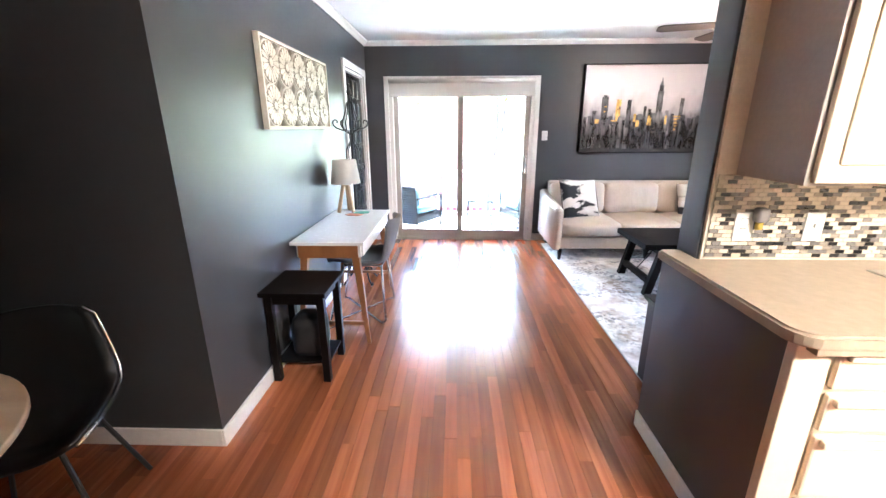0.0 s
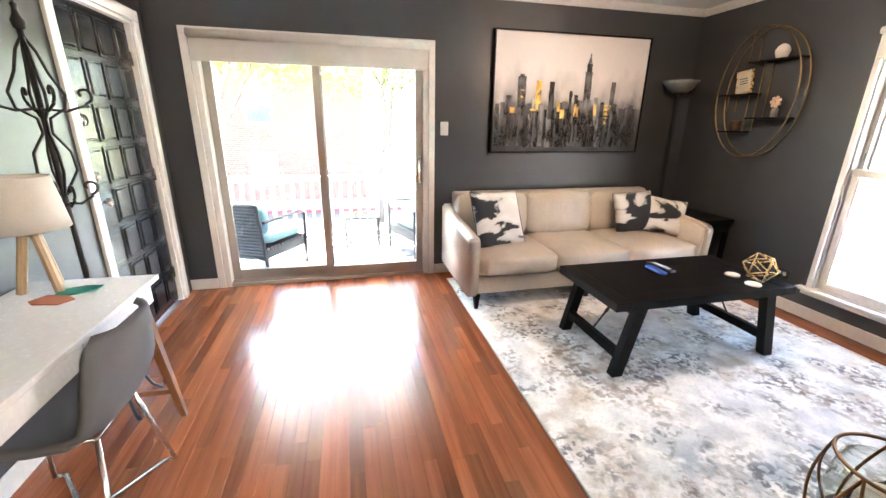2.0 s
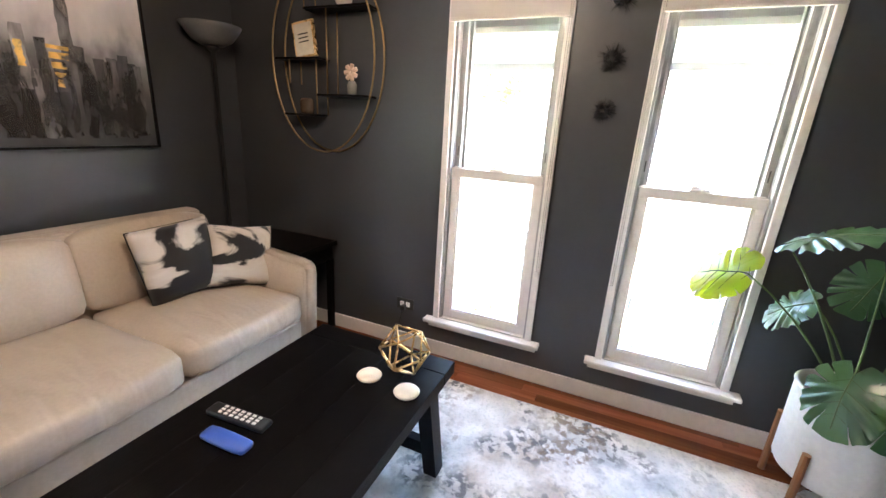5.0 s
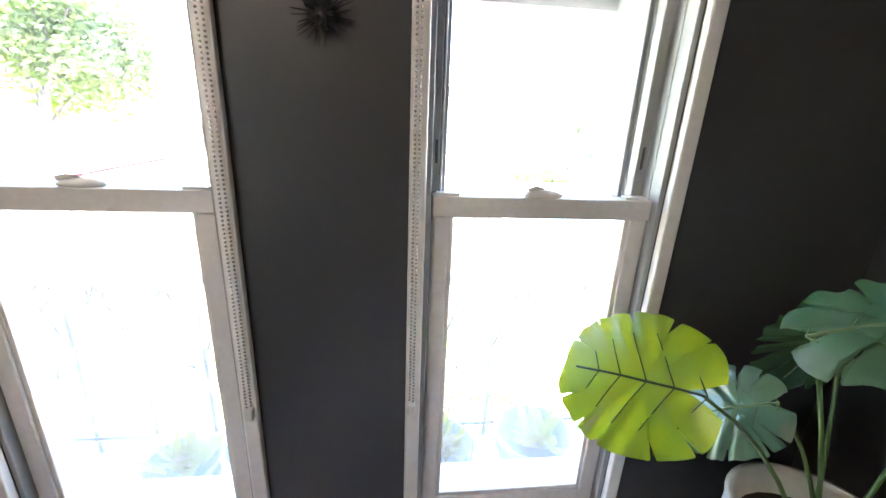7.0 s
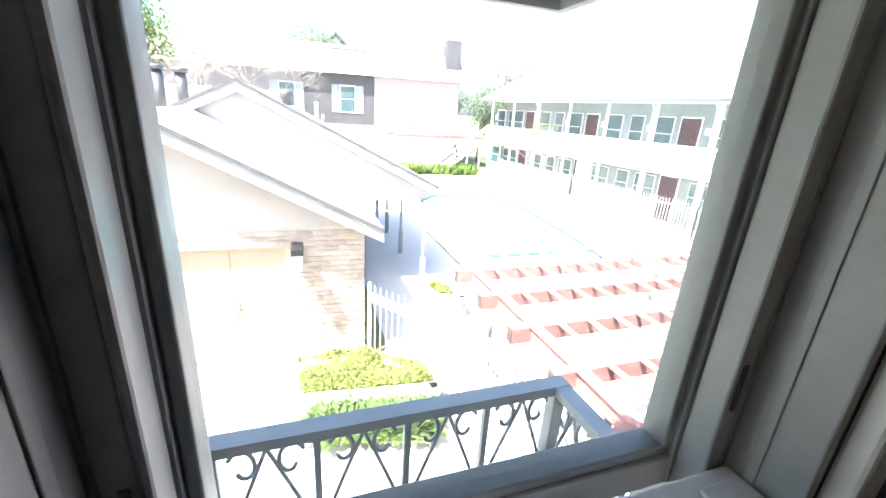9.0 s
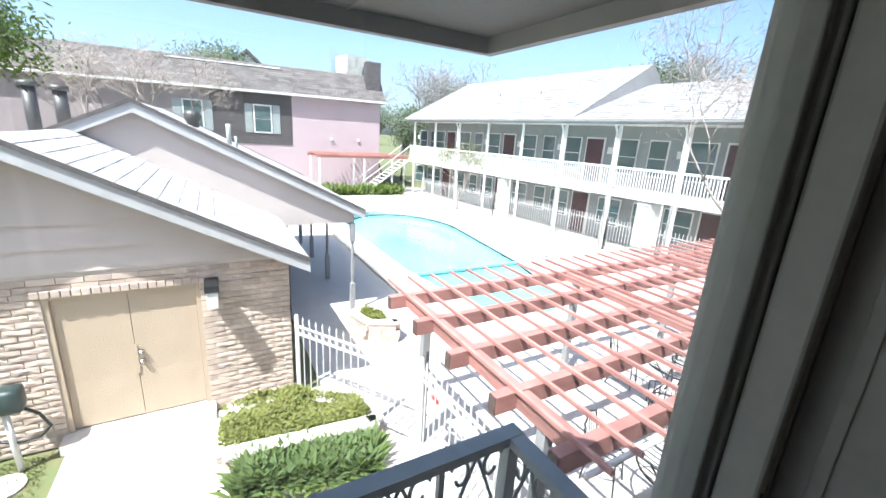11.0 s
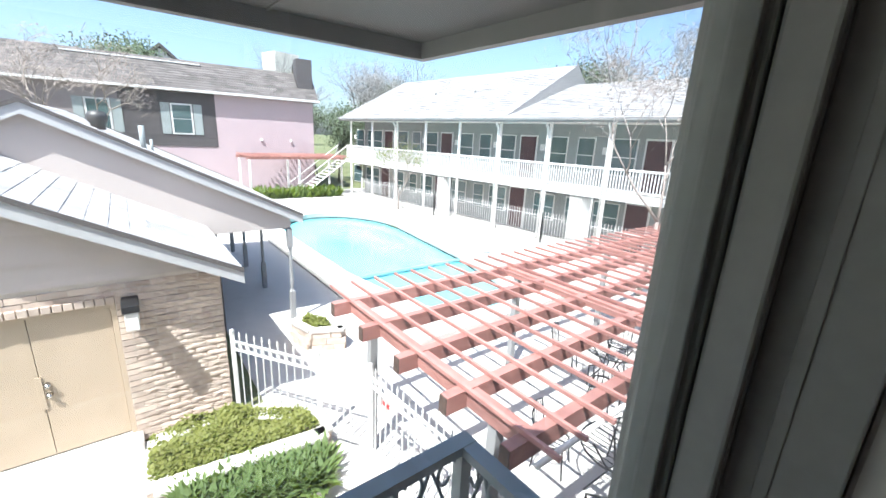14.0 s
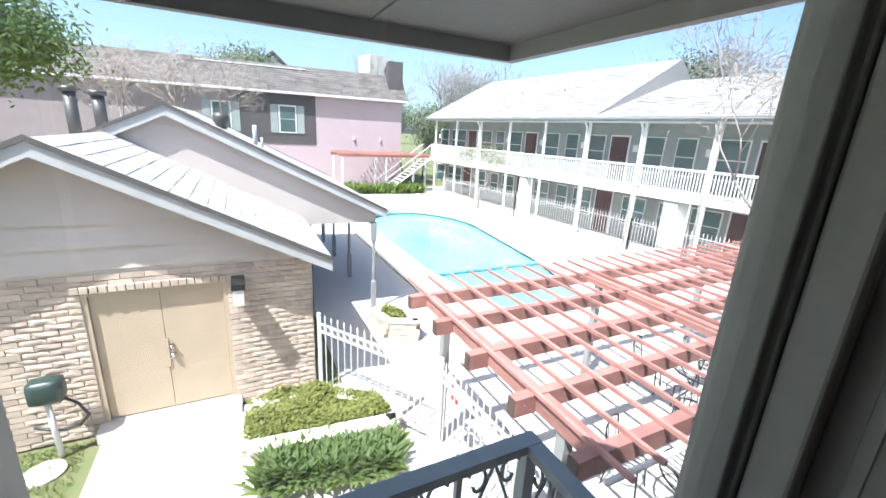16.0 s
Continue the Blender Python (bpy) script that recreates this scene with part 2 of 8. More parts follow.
def mesh_of(name, bm, material, smooth=False):
    me = bpy.data.meshes.new(name)
    bm.to_mesh(me)
    bm.free()
    me.materials.append(material)
    if smooth:
        for p in me.polygons:
            p.use_smooth = True
    return me


def part(name, bm, material, parent=None, label="", smooth=False):
    ob = new(name, mesh_of(name, bm, material, smooth))
    if parent is not None:
        ob.parent = parent
    if label:
        ob["label"] = label
    return ob


def thing(name, label, category, at=(0, 0, 0), rz=0.0, group="", kind=""):
    ob = new(name)
    ob.matrix_world = pose(*at, 0, 0, rz)
    return tagged(ob, label, category, group, kind)


def struct(name, bm, material, label, category, smooth=False):
    return tagged(part(name, bm, material, None, "", smooth), label, category, "", "structure")


def piece(name, me, parent, m):
    ob = new(name, me)
    ob.parent = parent
    ob.matrix_basis = m
    return ob


# ---- the flat: shell ----
XW, XE, YN, ZC = -1.205, 3.55, 5.35, 2.45     # west wall, east wall, north wall, ceiling
YS, YK = 1.80, 1.65                           # living side and kitchen side of the dividing wall
Y1 = 1.606                                    # return wall by the dining corner
W1A, W1B, W2A, W2B = 3.305, 3.828, 2.380, 2.903   # window openings along the east wall
WZ0, WZ1 = 0.25, 1.985                        # their sill and head

bm = B()
box(bm, -3.35, XE + 0.17, -2.65, YN + 0.15, -0.25, -0.012)
subfloor = struct("floor", bm, GAP, "dark reddish subfloor under the cherry strip flooring", "floor")

bm = B()
box(bm, -3.35, XE + 0.17, -2.65, YN + 0.15, ZC, ZC + 0.15)
struct("ceiling", bm, CEIL, "white painted plaster ceiling", "ceiling")

# north wall, open for the sliding door
DX0, DX1, DZ = -0.93, 0.875, 2.0
bm = B()
box(bm, XW - 0.13, DX0, YN, YN + 0.15, 0, ZC)
box(bm, DX1, XE + 0.155, YN, YN + 0.15, 0, ZC)
box(bm, DX0, DX1, YN, YN + 0.15, DZ, ZC)
struct("wall_north", bm, WALL, "charcoal grey painted wall behind the sofa", "wall")
# west wall, open for the front door
FY0, FY1, FZ = 4.31, 5.165, 2.04
bm = B()
box(bm, XW - 0.13, XW, Y1, FY0, 0, ZC)
box(bm, XW - 0.13, XW, FY1, YN, 0, ZC)
box(bm, XW - 0.13, XW, FY0, FY1, FZ, ZC)
struct("wall_west", bm, WALL, "charcoal grey painted wall beside the desk", "wall")
bm = B()
box(bm, -3.2, XW - 0.13, Y1, Y1 + 0.12, 0, ZC)
struct("wall_return", bm, WALL, "charcoal grey painted return wall by the dining corner", "wall")
# east wall with two windows
bm = B()
ys = [YS - 0.15, W2A, W2B, W1A, W1B, YN]
for k in range(5):
    if k in (1, 3):
        box(bm, XE, XE + 0.155, ys[k], ys[k + 1], 0, WZ0)
        box(bm, XE, XE + 0.155, ys[k], ys[k + 1], WZ1, ZC)
    else:
        box(bm, XE, XE + 0.155, ys[k], ys[k + 1], 0, ZC)
struct("wall_east", bm, WALL, "charcoal grey painted wall with two tall windows", "wall")
bm = B()
box(bm, 0.885, XE, YK + 0.004, YS, 0, ZC, 0.004)
struct("wall_divider", bm, WALL, "charcoal grey painted wall between living room and kitchen", "wall")
bm = B()
box(bm, 0.895, XE + 0.17, YK - 0.012, YK + 0.002, 0, ZC)
struct("wall_kitchen_face", bm, WALL_WARM, "cream painted kitchen side of the dividing wall", "wall")
bm = B()
box(bm, -3.35, -3.2, -2.65, Y1 + 0.12, 0, ZC)
struct("wall_dining", bm, WALL, "plain grey dining room wall", "wall")
bm = B()
box(bm, -3.2, XE + 0.17, -2.65, -2.5, 0, ZC)
struct("wall_south", bm, WALL, "plain grey wall at the back of the flat", "wall")
bm = B()
box(bm, XE, XE + 0.17, -2.5, YK - 0.013, 0, ZC)
struct("wall_kitchen_east", bm, WALL_WARM, "plain cream kitchen wall", "wall")

# unseen wall, added to shield the dining corner from the kitchen lamp
bm = B()
box(bm, 0.84, 0.96, -2.499, -0.22, 0, ZC)
struct("wall_kitchen_light_block", bm, WALL_WARM, "plain unseen wall added to keep kitchen light off the dining corner", "wall")

# crown moulding and baseboards
def crown(name, x0, y0, x1, y1, nx, ny):
    """Coved moulding along a wall line; (nx, ny) points into the room."""
    bm = B()
    prof = ((0.0, 0.0), (0.0, -0.052), (0.012, -0.052), (0.03, -0.03), (0.052, -0.012), (0.052, 0.0))
    A = [bm.verts.new((x0 + nx * d, y0 + ny * d, ZC + z)) for d, z in prof]
    Bv = [bm.verts.new((x1 + nx * d, y1 + ny * d, ZC + z)) for d, z in prof]
    for k in range(len(prof) - 1):
        bm.faces.new((A[k], A[k + 1], Bv[k + 1], Bv[k]))
    bm.faces.new(A)
    bm.faces.new(Bv[::-1])
    bmesh.ops.recalc_face_normals(bm, faces=bm.faces[:])
    return struct(name, bm, WHITE, "white painted crown moulding under the ceiling", "moulding")


crown("trim_crown_north", XW, YN, XE, YN, 0, -1)
crown("trim_crown_west", XW, Y1, XW, YN, 1, 0)
crown("trim_crown_east", XE, YS, XE, YN, -1, 0)
crown("trim_crown_south", 0.885, YS, XE, YS, 0, 1)


def baseboard(name, x0, x1, y0, y1):
    bm = B()
    box(bm, x0, x1, y0, y1, 0.0, 0.092, 0.004)
    return struct(name, bm, WHITE, "white painted baseboard along the wall foot", "baseboard")


baseboard("baseboard", XW, XW + 0.014, Y1 - 0.014, FY0 - 0.075)
baseboard("baseboard", -3.2, XW, Y1 - 0.014, Y1)
baseboard("baseboard", XW, DX0 - 0.06, YN - 0.014, YN)
baseboard("baseboard", DX1 + 0.06, XE - 0.014, YN - 0.014, YN)
baseboard("baseboard", XE - 0.014, XE, YS, YN)
baseboard("baseboard", 0.9, XE - 0.014, YS, YS + 0.014)


# ---- doors and windows ----
def sash_window(name, ya, yb, shade_drop):
    """A double-hung vinyl window: casing, stool, jambs, two sashes, panes, lock, roller shade and chain."""
    root = thing(name, "white double-hung vinyl window with painted casing and a raised roller shade", "window", (XE, (ya + yb) / 2, WZ0), kind="structure")
    h, hw = WZ1 - WZ0, (yb - ya) / 2
    zm = 0.878          # meeting rail above the sill
    cw = 0.034
    def add(nm, bm, mat, label="", parent=None):
        return part(nm, bm, mat, parent or root, label)
    for s in (-1, 1):
        bm = B()
        a, b = sorted((s * hw, s * (hw + cw)))
        box(bm, -0.022, 0.0, a, b, 0.0, h, 0.004)
        add("side_casing", bm, WHITE)
        bm = B()
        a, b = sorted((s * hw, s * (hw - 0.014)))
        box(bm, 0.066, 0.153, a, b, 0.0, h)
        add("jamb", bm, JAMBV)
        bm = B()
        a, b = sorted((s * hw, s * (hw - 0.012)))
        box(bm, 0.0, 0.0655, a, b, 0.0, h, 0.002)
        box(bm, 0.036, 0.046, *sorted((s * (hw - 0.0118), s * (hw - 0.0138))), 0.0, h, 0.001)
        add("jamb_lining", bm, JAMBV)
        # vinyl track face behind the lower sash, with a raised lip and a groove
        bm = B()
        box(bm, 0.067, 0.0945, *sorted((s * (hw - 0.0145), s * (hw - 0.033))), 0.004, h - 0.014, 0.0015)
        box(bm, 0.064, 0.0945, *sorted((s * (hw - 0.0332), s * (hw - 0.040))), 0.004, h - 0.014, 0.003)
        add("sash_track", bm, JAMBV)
    bm = B()
    box(bm, -0.022, 0.0, -hw - cw, hw + cw, h, h + 0.05, 0.004)
    add("head_casing", bm, WHITE)
    bm = B()
    box(bm, 0.0, 0.153, -hw + 0.014, hw - 0.014, h - 0.014, h)
    add("head_jamb", bm, VINYL)
    bm = B()
    box(bm, -0.062, 0.0, -hw - cw - 0.048, hw + cw + 0.048, -0.022, 0.0, 0.006)
    box(bm, 0.0, 0.185, -hw + 0.001, hw - 0.001, -0.022, 0.003)
    box(bm, -0.018, 0.0, -hw - cw - 0.03, hw + cw + 0.03, -0.062, -0.022, 0.005)
    add("window_sill", bm, WHITE)
    # lower sash on the inner track
    def sash(nm, x0, x1, z0, z1, stile, bot, top):
        bm = B()
        w = hw - 0.015
        box(bm, x0, x1, -w, -w + stile, z0, z1, 0.003)
        box(bm, x0, x1, w - stile, w, z0, z1, 0.003)
        box(bm, x0 + 0.001, x1 - 0.001, -w + stile - 0.002, w - stile + 0.002, z0, z0 + bot, 0.003)
        box(bm, x0 - (0.008 if nm == "lower_sash" else 0), x1 - 0.001, -w + (0.0 if nm == "lower_sash" else stile - 0.002), w - (0.0 if nm == "lower_sash" else stile - 0.002), z1 - top, z1 + 0.001, 0.003)
        for s in (-1, 1):
            a, b = sorted((s * (w - stile), s * (w - stile - 0.010)))
            box(bm, x0 + 0.006, x1 - 0.006, a, b, z0 + bot, z1 - top, 0.002)
        box(bm, x0 + 0.006, x1 - 0.006, -w + stile, w - stile, z0 + bot - 0.001, z0 + bot + 0.010, 0.002)
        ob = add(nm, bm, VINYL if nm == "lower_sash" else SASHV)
        bm = B()
        xg = (x0 + x1) / 2
        box(bm, xg - 0.002, xg + 0.002, -w + stile + 0.006, w - stile - 0.006, z0 + bot + 0.006, z1 - top + 0.002)
        g = add("pane", bm, FILM if nm == "lower_sash" else DUSTY, "", ob)
        g.visible_shadow = False
        return ob
    lo = sash("lower_sash", 0.022, 0.062, 0.003, zm + 0.012, 0.040, 0.050, 0.045)
    sash("upper_sash", 0.096, 0.138, zm - 0.045, h - 0.014, 0.0265, 0.040, 0.045)
    # cam lock on the meeting rail, with its thumb lever
    bm = B()
    lathe(bm, [(0.0, 0), (0.026, 0), (0.030, 0.004), (0.026, 0.010), (0.012, 0.016), (0.0, 0.017)], (0, 0, 0), 20)
    for v in bm.verts:
        v.co.y *= 1.5
        v.co.x *= 0.8
    bmesh.ops.translate(bm, verts=bm.verts[:], vec=(0.036, 0.0, zm + 0.013))
    lock = part("sash_lock", bm, PLASTIC_W, lo, "white cam sash lock", True)
    bm = B()
    tube(bm, [(0.036, 0.0, zm + 0.028), (0.031, 0.02, zm + 0.033), (0.027, 0.036, zm + 0.028)], 0.005, 8)
    part("lock_lever", bm, PLASTIC_W, lo, "", True)
    for s in (-1, 1):
        bm = B()
        box(bm, 0.022, 0.044, *sorted((s * (hw - 0.025), s * (hw - 0.075))), zm + 0.013, zm + 0.019, 0.002)
        part("tilt_latch", bm, PLASTIC_W, lo)
        # flat strip for the slot; the shade inside it is its dark colour
        bm = B()
        box(bm, 0.0655, 0.0672, *sorted((s * (hw - 0.023), s * (hw - 0.029))), zm + 0.075, zm + 0.125, 0.0006)
        part("balance_slot", bm, SLOT, root, "dark balance slot")
    # roller shade and bead chain
    bm = B()
    lathe(bm, [(0.0, -hw - 0.02), (0.022, -hw - 0.02), (0.022, hw + 0.02), (0.0, hw + 0.02)], (0, 0, 0), 20)
    bmesh.ops.rotate(bm, verts=bm.verts[:], matrix=Matrix.Rotation(-math.pi / 2, 3, "X"))
    bmesh.ops.translate(bm, verts=bm.verts[:], vec=(-0.05, 0, h + 0.02))
    sh = part("shade_roll", bm, LINEN, root, "ivory fabric roller shade", True)
    bm = B()
    box(bm, -0.031, -0.029, -hw - 0.022, hw + 0.022, h - shade_drop, h + 0.02)
    box(bm, -0.036, -0.024, -hw - 0.022, hw + 0.022, h - shade_drop - 0.018, h - shade_drop, 0.004)
    part("shade_cloth", bm, LINEN, sh)
    bm = B()
    side = 1 if name.endswith("2") else -1
    for z in np.arange(0.41, h, 0.0085):
        for dx, dy in ((-0.028, 0.025), (-0.034, 0.017)):
            lathe(bm, [(0.0, -0.0028), (0.0024, -0.0014), (0.0024, 0.0014), (0.0, 0.0028)], (dx, side * (hw + dy), float(z)), 6)
    part("bead_chain", bm, CHROME, root, "steel bead chain of the shade", True)
    bm = B()
    box(bm, -0.042, -0.022, *sorted((side * (hw + 0.012), side * (hw + 0.030))), 0.385, 0.413, 0.003)
    part("chain_holder", bm, PLASTIC_W, root)
    return root


sash_window("window_1", W1A, W1B, 0.13)
sash_window("window_2", W2A, W2B, 0.13)

# sliding glass door
sd = thing("door_1", "closed white-cased sliding glass door with taupe frames and a raised roller shade", "sliding door", (0, YN, 0), kind="structure")
for s, a, b in ((0, DX0 - 0.055, DX0), (1, DX1, DX1 + 0.055)):
    bm = B()
    box(bm, a, b, -0.02, 0.0, 0.0, DZ + 0.005, 0.004)
    part("side_casing", bm, WHITE, sd)
bm = B()
box(bm, DX0 - 0.055, DX1 + 0.055, -0.022, 0.0, DZ + 0.005, DZ + 0.06, 0.004)
part("head_casing", bm, WHITE, sd)
bm = B()
box(bm, DX0, DX0 + 0.045, 0.0, 0.15, 0.0, DZ)
box(bm, DX1 - 0.045, DX1, 0.0, 0.15, 0.0, DZ)
box(bm, DX0 + 0.045, DX1 - 0.045, 0.0, 0.15, DZ - 0.045, DZ)
part("door_frame", bm, WHITE, sd)
bm = B()
box(bm, DX0 + 0.045, DX1 - 0.045, 0.0, 0.15, 0.0, 0.03)
for k in range(3):
    box(bm, DX0 + 0.045, DX1 - 0.045, 0.02 + 0.04 * k, 0.026 + 0.04 * k, 0.03, 0.042)
part("threshold_track", bm, TAUPE, sd)


def slider(x0, x1, y0, name, handle):
    bm = B()
    w = 0.062
    box(bm, x0, x0 + w, y0, y0 + 0.038, 0.035, DZ - 0.046, 0.004)
    box(bm, x1 - w, x1, y0, y0 + 0.038, 0.035, DZ - 0.046, 0.004)
    box(bm, x0 + w, x1 - w, y0 + 0.001, y0 + 0.037, 0.035, 0.125, 0.004)
    box(bm, x0 + w, x1 - w, y0 + 0.001, y0 + 0.037, DZ - 0.11, DZ - 0.046, 0.004)
    p = part(name, bm, TAUPE, sd, "taupe framed glass door leaf")
    bm = B()
    box(bm, x0 + w - 0.006, x1 - w + 0.006, y0 + 0.017, y0 + 0.021, 0.119, DZ - 0.104)
    g = part("pane", bm, DOORGLASS, p)
    g.visible_shadow = False
    if handle:
        bm = B()
        tube(bm, [(x1 - 0.03, y0, 0.90), (x1 - 0.03, y0 - 0.035, 0.915), (x1 - 0.03, y0 - 0.035, 1.085), (x1 - 0.03, y0, 1.10)], 0.008, 10)
        box(bm, x1 - 0.045, x1 - 0.015, y0 - 0.004, y0, 0.88, 1.12, 0.002)
        part("handle", bm, CHROME, p, "curved steel pull handle", True)


slider(DX0 + 0.047, 0.0, 0.075, "fixed_leaf", False)
slider(-0.075, DX1 - 0.047, 0.022, "sliding_leaf", True)
bm = B()
lathe(bm, [(0.0, DX0 + 0.01), (0.03, DX0 + 0.01), (0.03, DX1 - 0.01), (0.0, DX1 - 0.01)], (0, 0, 0), 24)
bmesh.ops.rotate(bm, verts=bm.verts[:], matrix=Matrix.Rotation(math.pi / 2, 3, "Y"))
for v in bm.verts:
    v.co = Vector((v.co.x, v.co.y - 0.055, v.co.z + DZ + 0.01))
sr = part("shade_roll", bm, LINEN, sd, "ivory fabric roller shade", True)
bm = B()
box(bm, DX0 + 0.015, DX1 - 0.015, -0.030, -0.027, 1.845, DZ + 0.01)
box(bm, DX0 + 0.015, DX1 - 0.015, -0.036, -0.022, 1.825, 1.847, 0.004)
part("shade_cloth", bm, LINEN, sr)

# front door: black, with four columns of raised square panels
BLACKPAINT = surf("black_door_paint", (0.012, 0.012, 0.014), (0.009, 0.009, 0.011), 4, 0.22, bump=0.05, spec=0.6)
fd = thing("door_2", "closed glossy black front door with rows of square panels", "door", (XW, 0, 0), kind="structure")
for a, b in ((FY0 - 0.07, FY0), (FY1, FY1 + 0.07)):
    bm = B()
    box(bm, 0.0, 0.02, a, b, 0.0, FZ, 0.004)
    part("side_casing", bm, WHITE, fd)
bm = B()
box(bm, 0.0, 0.022, FY0 - 0.07, FY1 + 0.07, FZ, FZ + 0.07, 0.004)
part("head_casing", bm, WHITE, fd)
bm = B()
box(bm, -0.13, 0.0, FY0, FY0 + 0.02, 0, FZ)
box(bm, -0.13, 0.0, FY1 - 0.02, FY1, 0, FZ)
box(bm, -0.13, 0.0, FY0 + 0.02, FY1 - 0.02, FZ - 0.02, FZ)
part("jamb", bm, WHITE, fd)
bm = B()
box(bm, -0.075, -0.035, FY0 + 0.022, FY1 - 0.022, 0.012, FZ - 0.022, 0.002)
leaf = part("door_leaf", bm, BLACKPAINT, fd)
cols, rows_n = 4, 8
pw, ph = (FY1 - FY0 - 0.044) / cols, (FZ - 0.1) / rows_n
bm = B()
box(bm, 0, 0.016, -pw * 0.34, pw * 0.34, -ph * 0.36, ph * 0.36, 0.007)
pm = mesh_of("door_panel", bm, BLACKPAINT)
bm = B()
o, i_ = 0.43, 0.36
for s in (-1, 1):
    box(bm, 0, 0.008, *sorted((s * pw * o, s * pw * i_)), -ph * 0.44, ph * 0.44, 0.002)
    box(bm, 0, 0.0078, -pw * i_, pw * i_, *sorted((s * ph * 0.44, s * ph * 0.385)), 0.002)
fm = mesh_of("panel_moulding", bm, BLACKPAINT)
for r_ in range(rows_n):
    for c_ in range(cols):
        m_ = pose(-0.035, FY0 + 0.022 + pw * (c_ + 0.5), 0.05 + ph * (r_ + 0.5))
        piece("door_panel", pm, leaf, m_)
        piece("panel_moulding", fm, leaf, m_)
for nm, z, r_ in (("door_knob", 0.95, 0.027), ("deadbolt", 1.10, 0.022), ("door_viewer_plate", 1.40, 0.03)):
    bm = B()
    lathe(bm, [(0, 0), (r_ * 1.1, 0), (r_ * 1.1, 0.006), (r_ * 0.45, 0.01), (r_ * 0.45, 0.03), (r_, 0.038), (r_ * 0.9, 0.058), (0, 0.062)] if nm == "door_knob" else [(0, 0), (r_ * 1.1, 0), (r_, 0.012), (0, 0.014)], (0, 0, 0), 20)
    bmesh.ops.rotate(bm, verts=bm.verts[:], matrix=Matrix.Rotation(math.pi / 2, 3, "Y"))
    bmesh.ops.translate(bm, verts=bm.verts[:], vec=(-0.018 if nm != "door_knob" else -0.03, FY0 + 0.085, z))
    part(nm, bm, CHROME, leaf, "polished steel door fitting", True)
for z in (0.25, 1.02, 1.8):
    bm = B()
    tube(bm, [(-0.028, FY1 - 0.021, z - 0.045), (-0.028, FY1 - 0.021, z + 0.045)], 0.007, 8)
    part("hinge", bm, CHROME, fd, "", True)

# ---- strip floor ----
random.seed(4)
PW = 0.062
strip = {}
lengths = (0.45, 0.7, 0.95, 1.2)
for L_ in lengths:
    bm = B()
    g = 0.0006
    box(bm, g, PW - g, g, L_ - g, -0.010, 0.0)
    strip[L_] = mesh_of("plank", bm, WOODFLOOR)
far = B()
count = 0
x = XW - 32 * PW
while x < XE - 0.02:
    y = -2.48 - random.random() * 0.9
    while y < YN:
        L_ = random.choice(lengths)
        y1 = min(y + L_, YN)
        x1 = min(x + PW, XE)
        if x + PW > XW + 0.004 or y < Y1:
            near = -1.1 < x < 1.1 and y > 0.6 and y + L_ <= YN and count < 300
            y0, ye = max(y, -2.49), y1
            if x + PW <= XW + 0.004:
                ye = min(y1, Y1)
            if near:
                count += 1
                piece("plank", strip[L_], subfloor, Matrix.Translation((x, y, 0.0)))
            elif ye - y0 > 0.02:
                box(far, x + 0.0006, x1 - 0.0006, y0 + 0.0006, ye - 0.0006, -0.010, 0.0)
        y += L_
    x += PW
o_ = part("planks", far, WOODFLOOR_J, subfloor, "reddish cherry strip flooring")
o_["kind"] = "stuff"

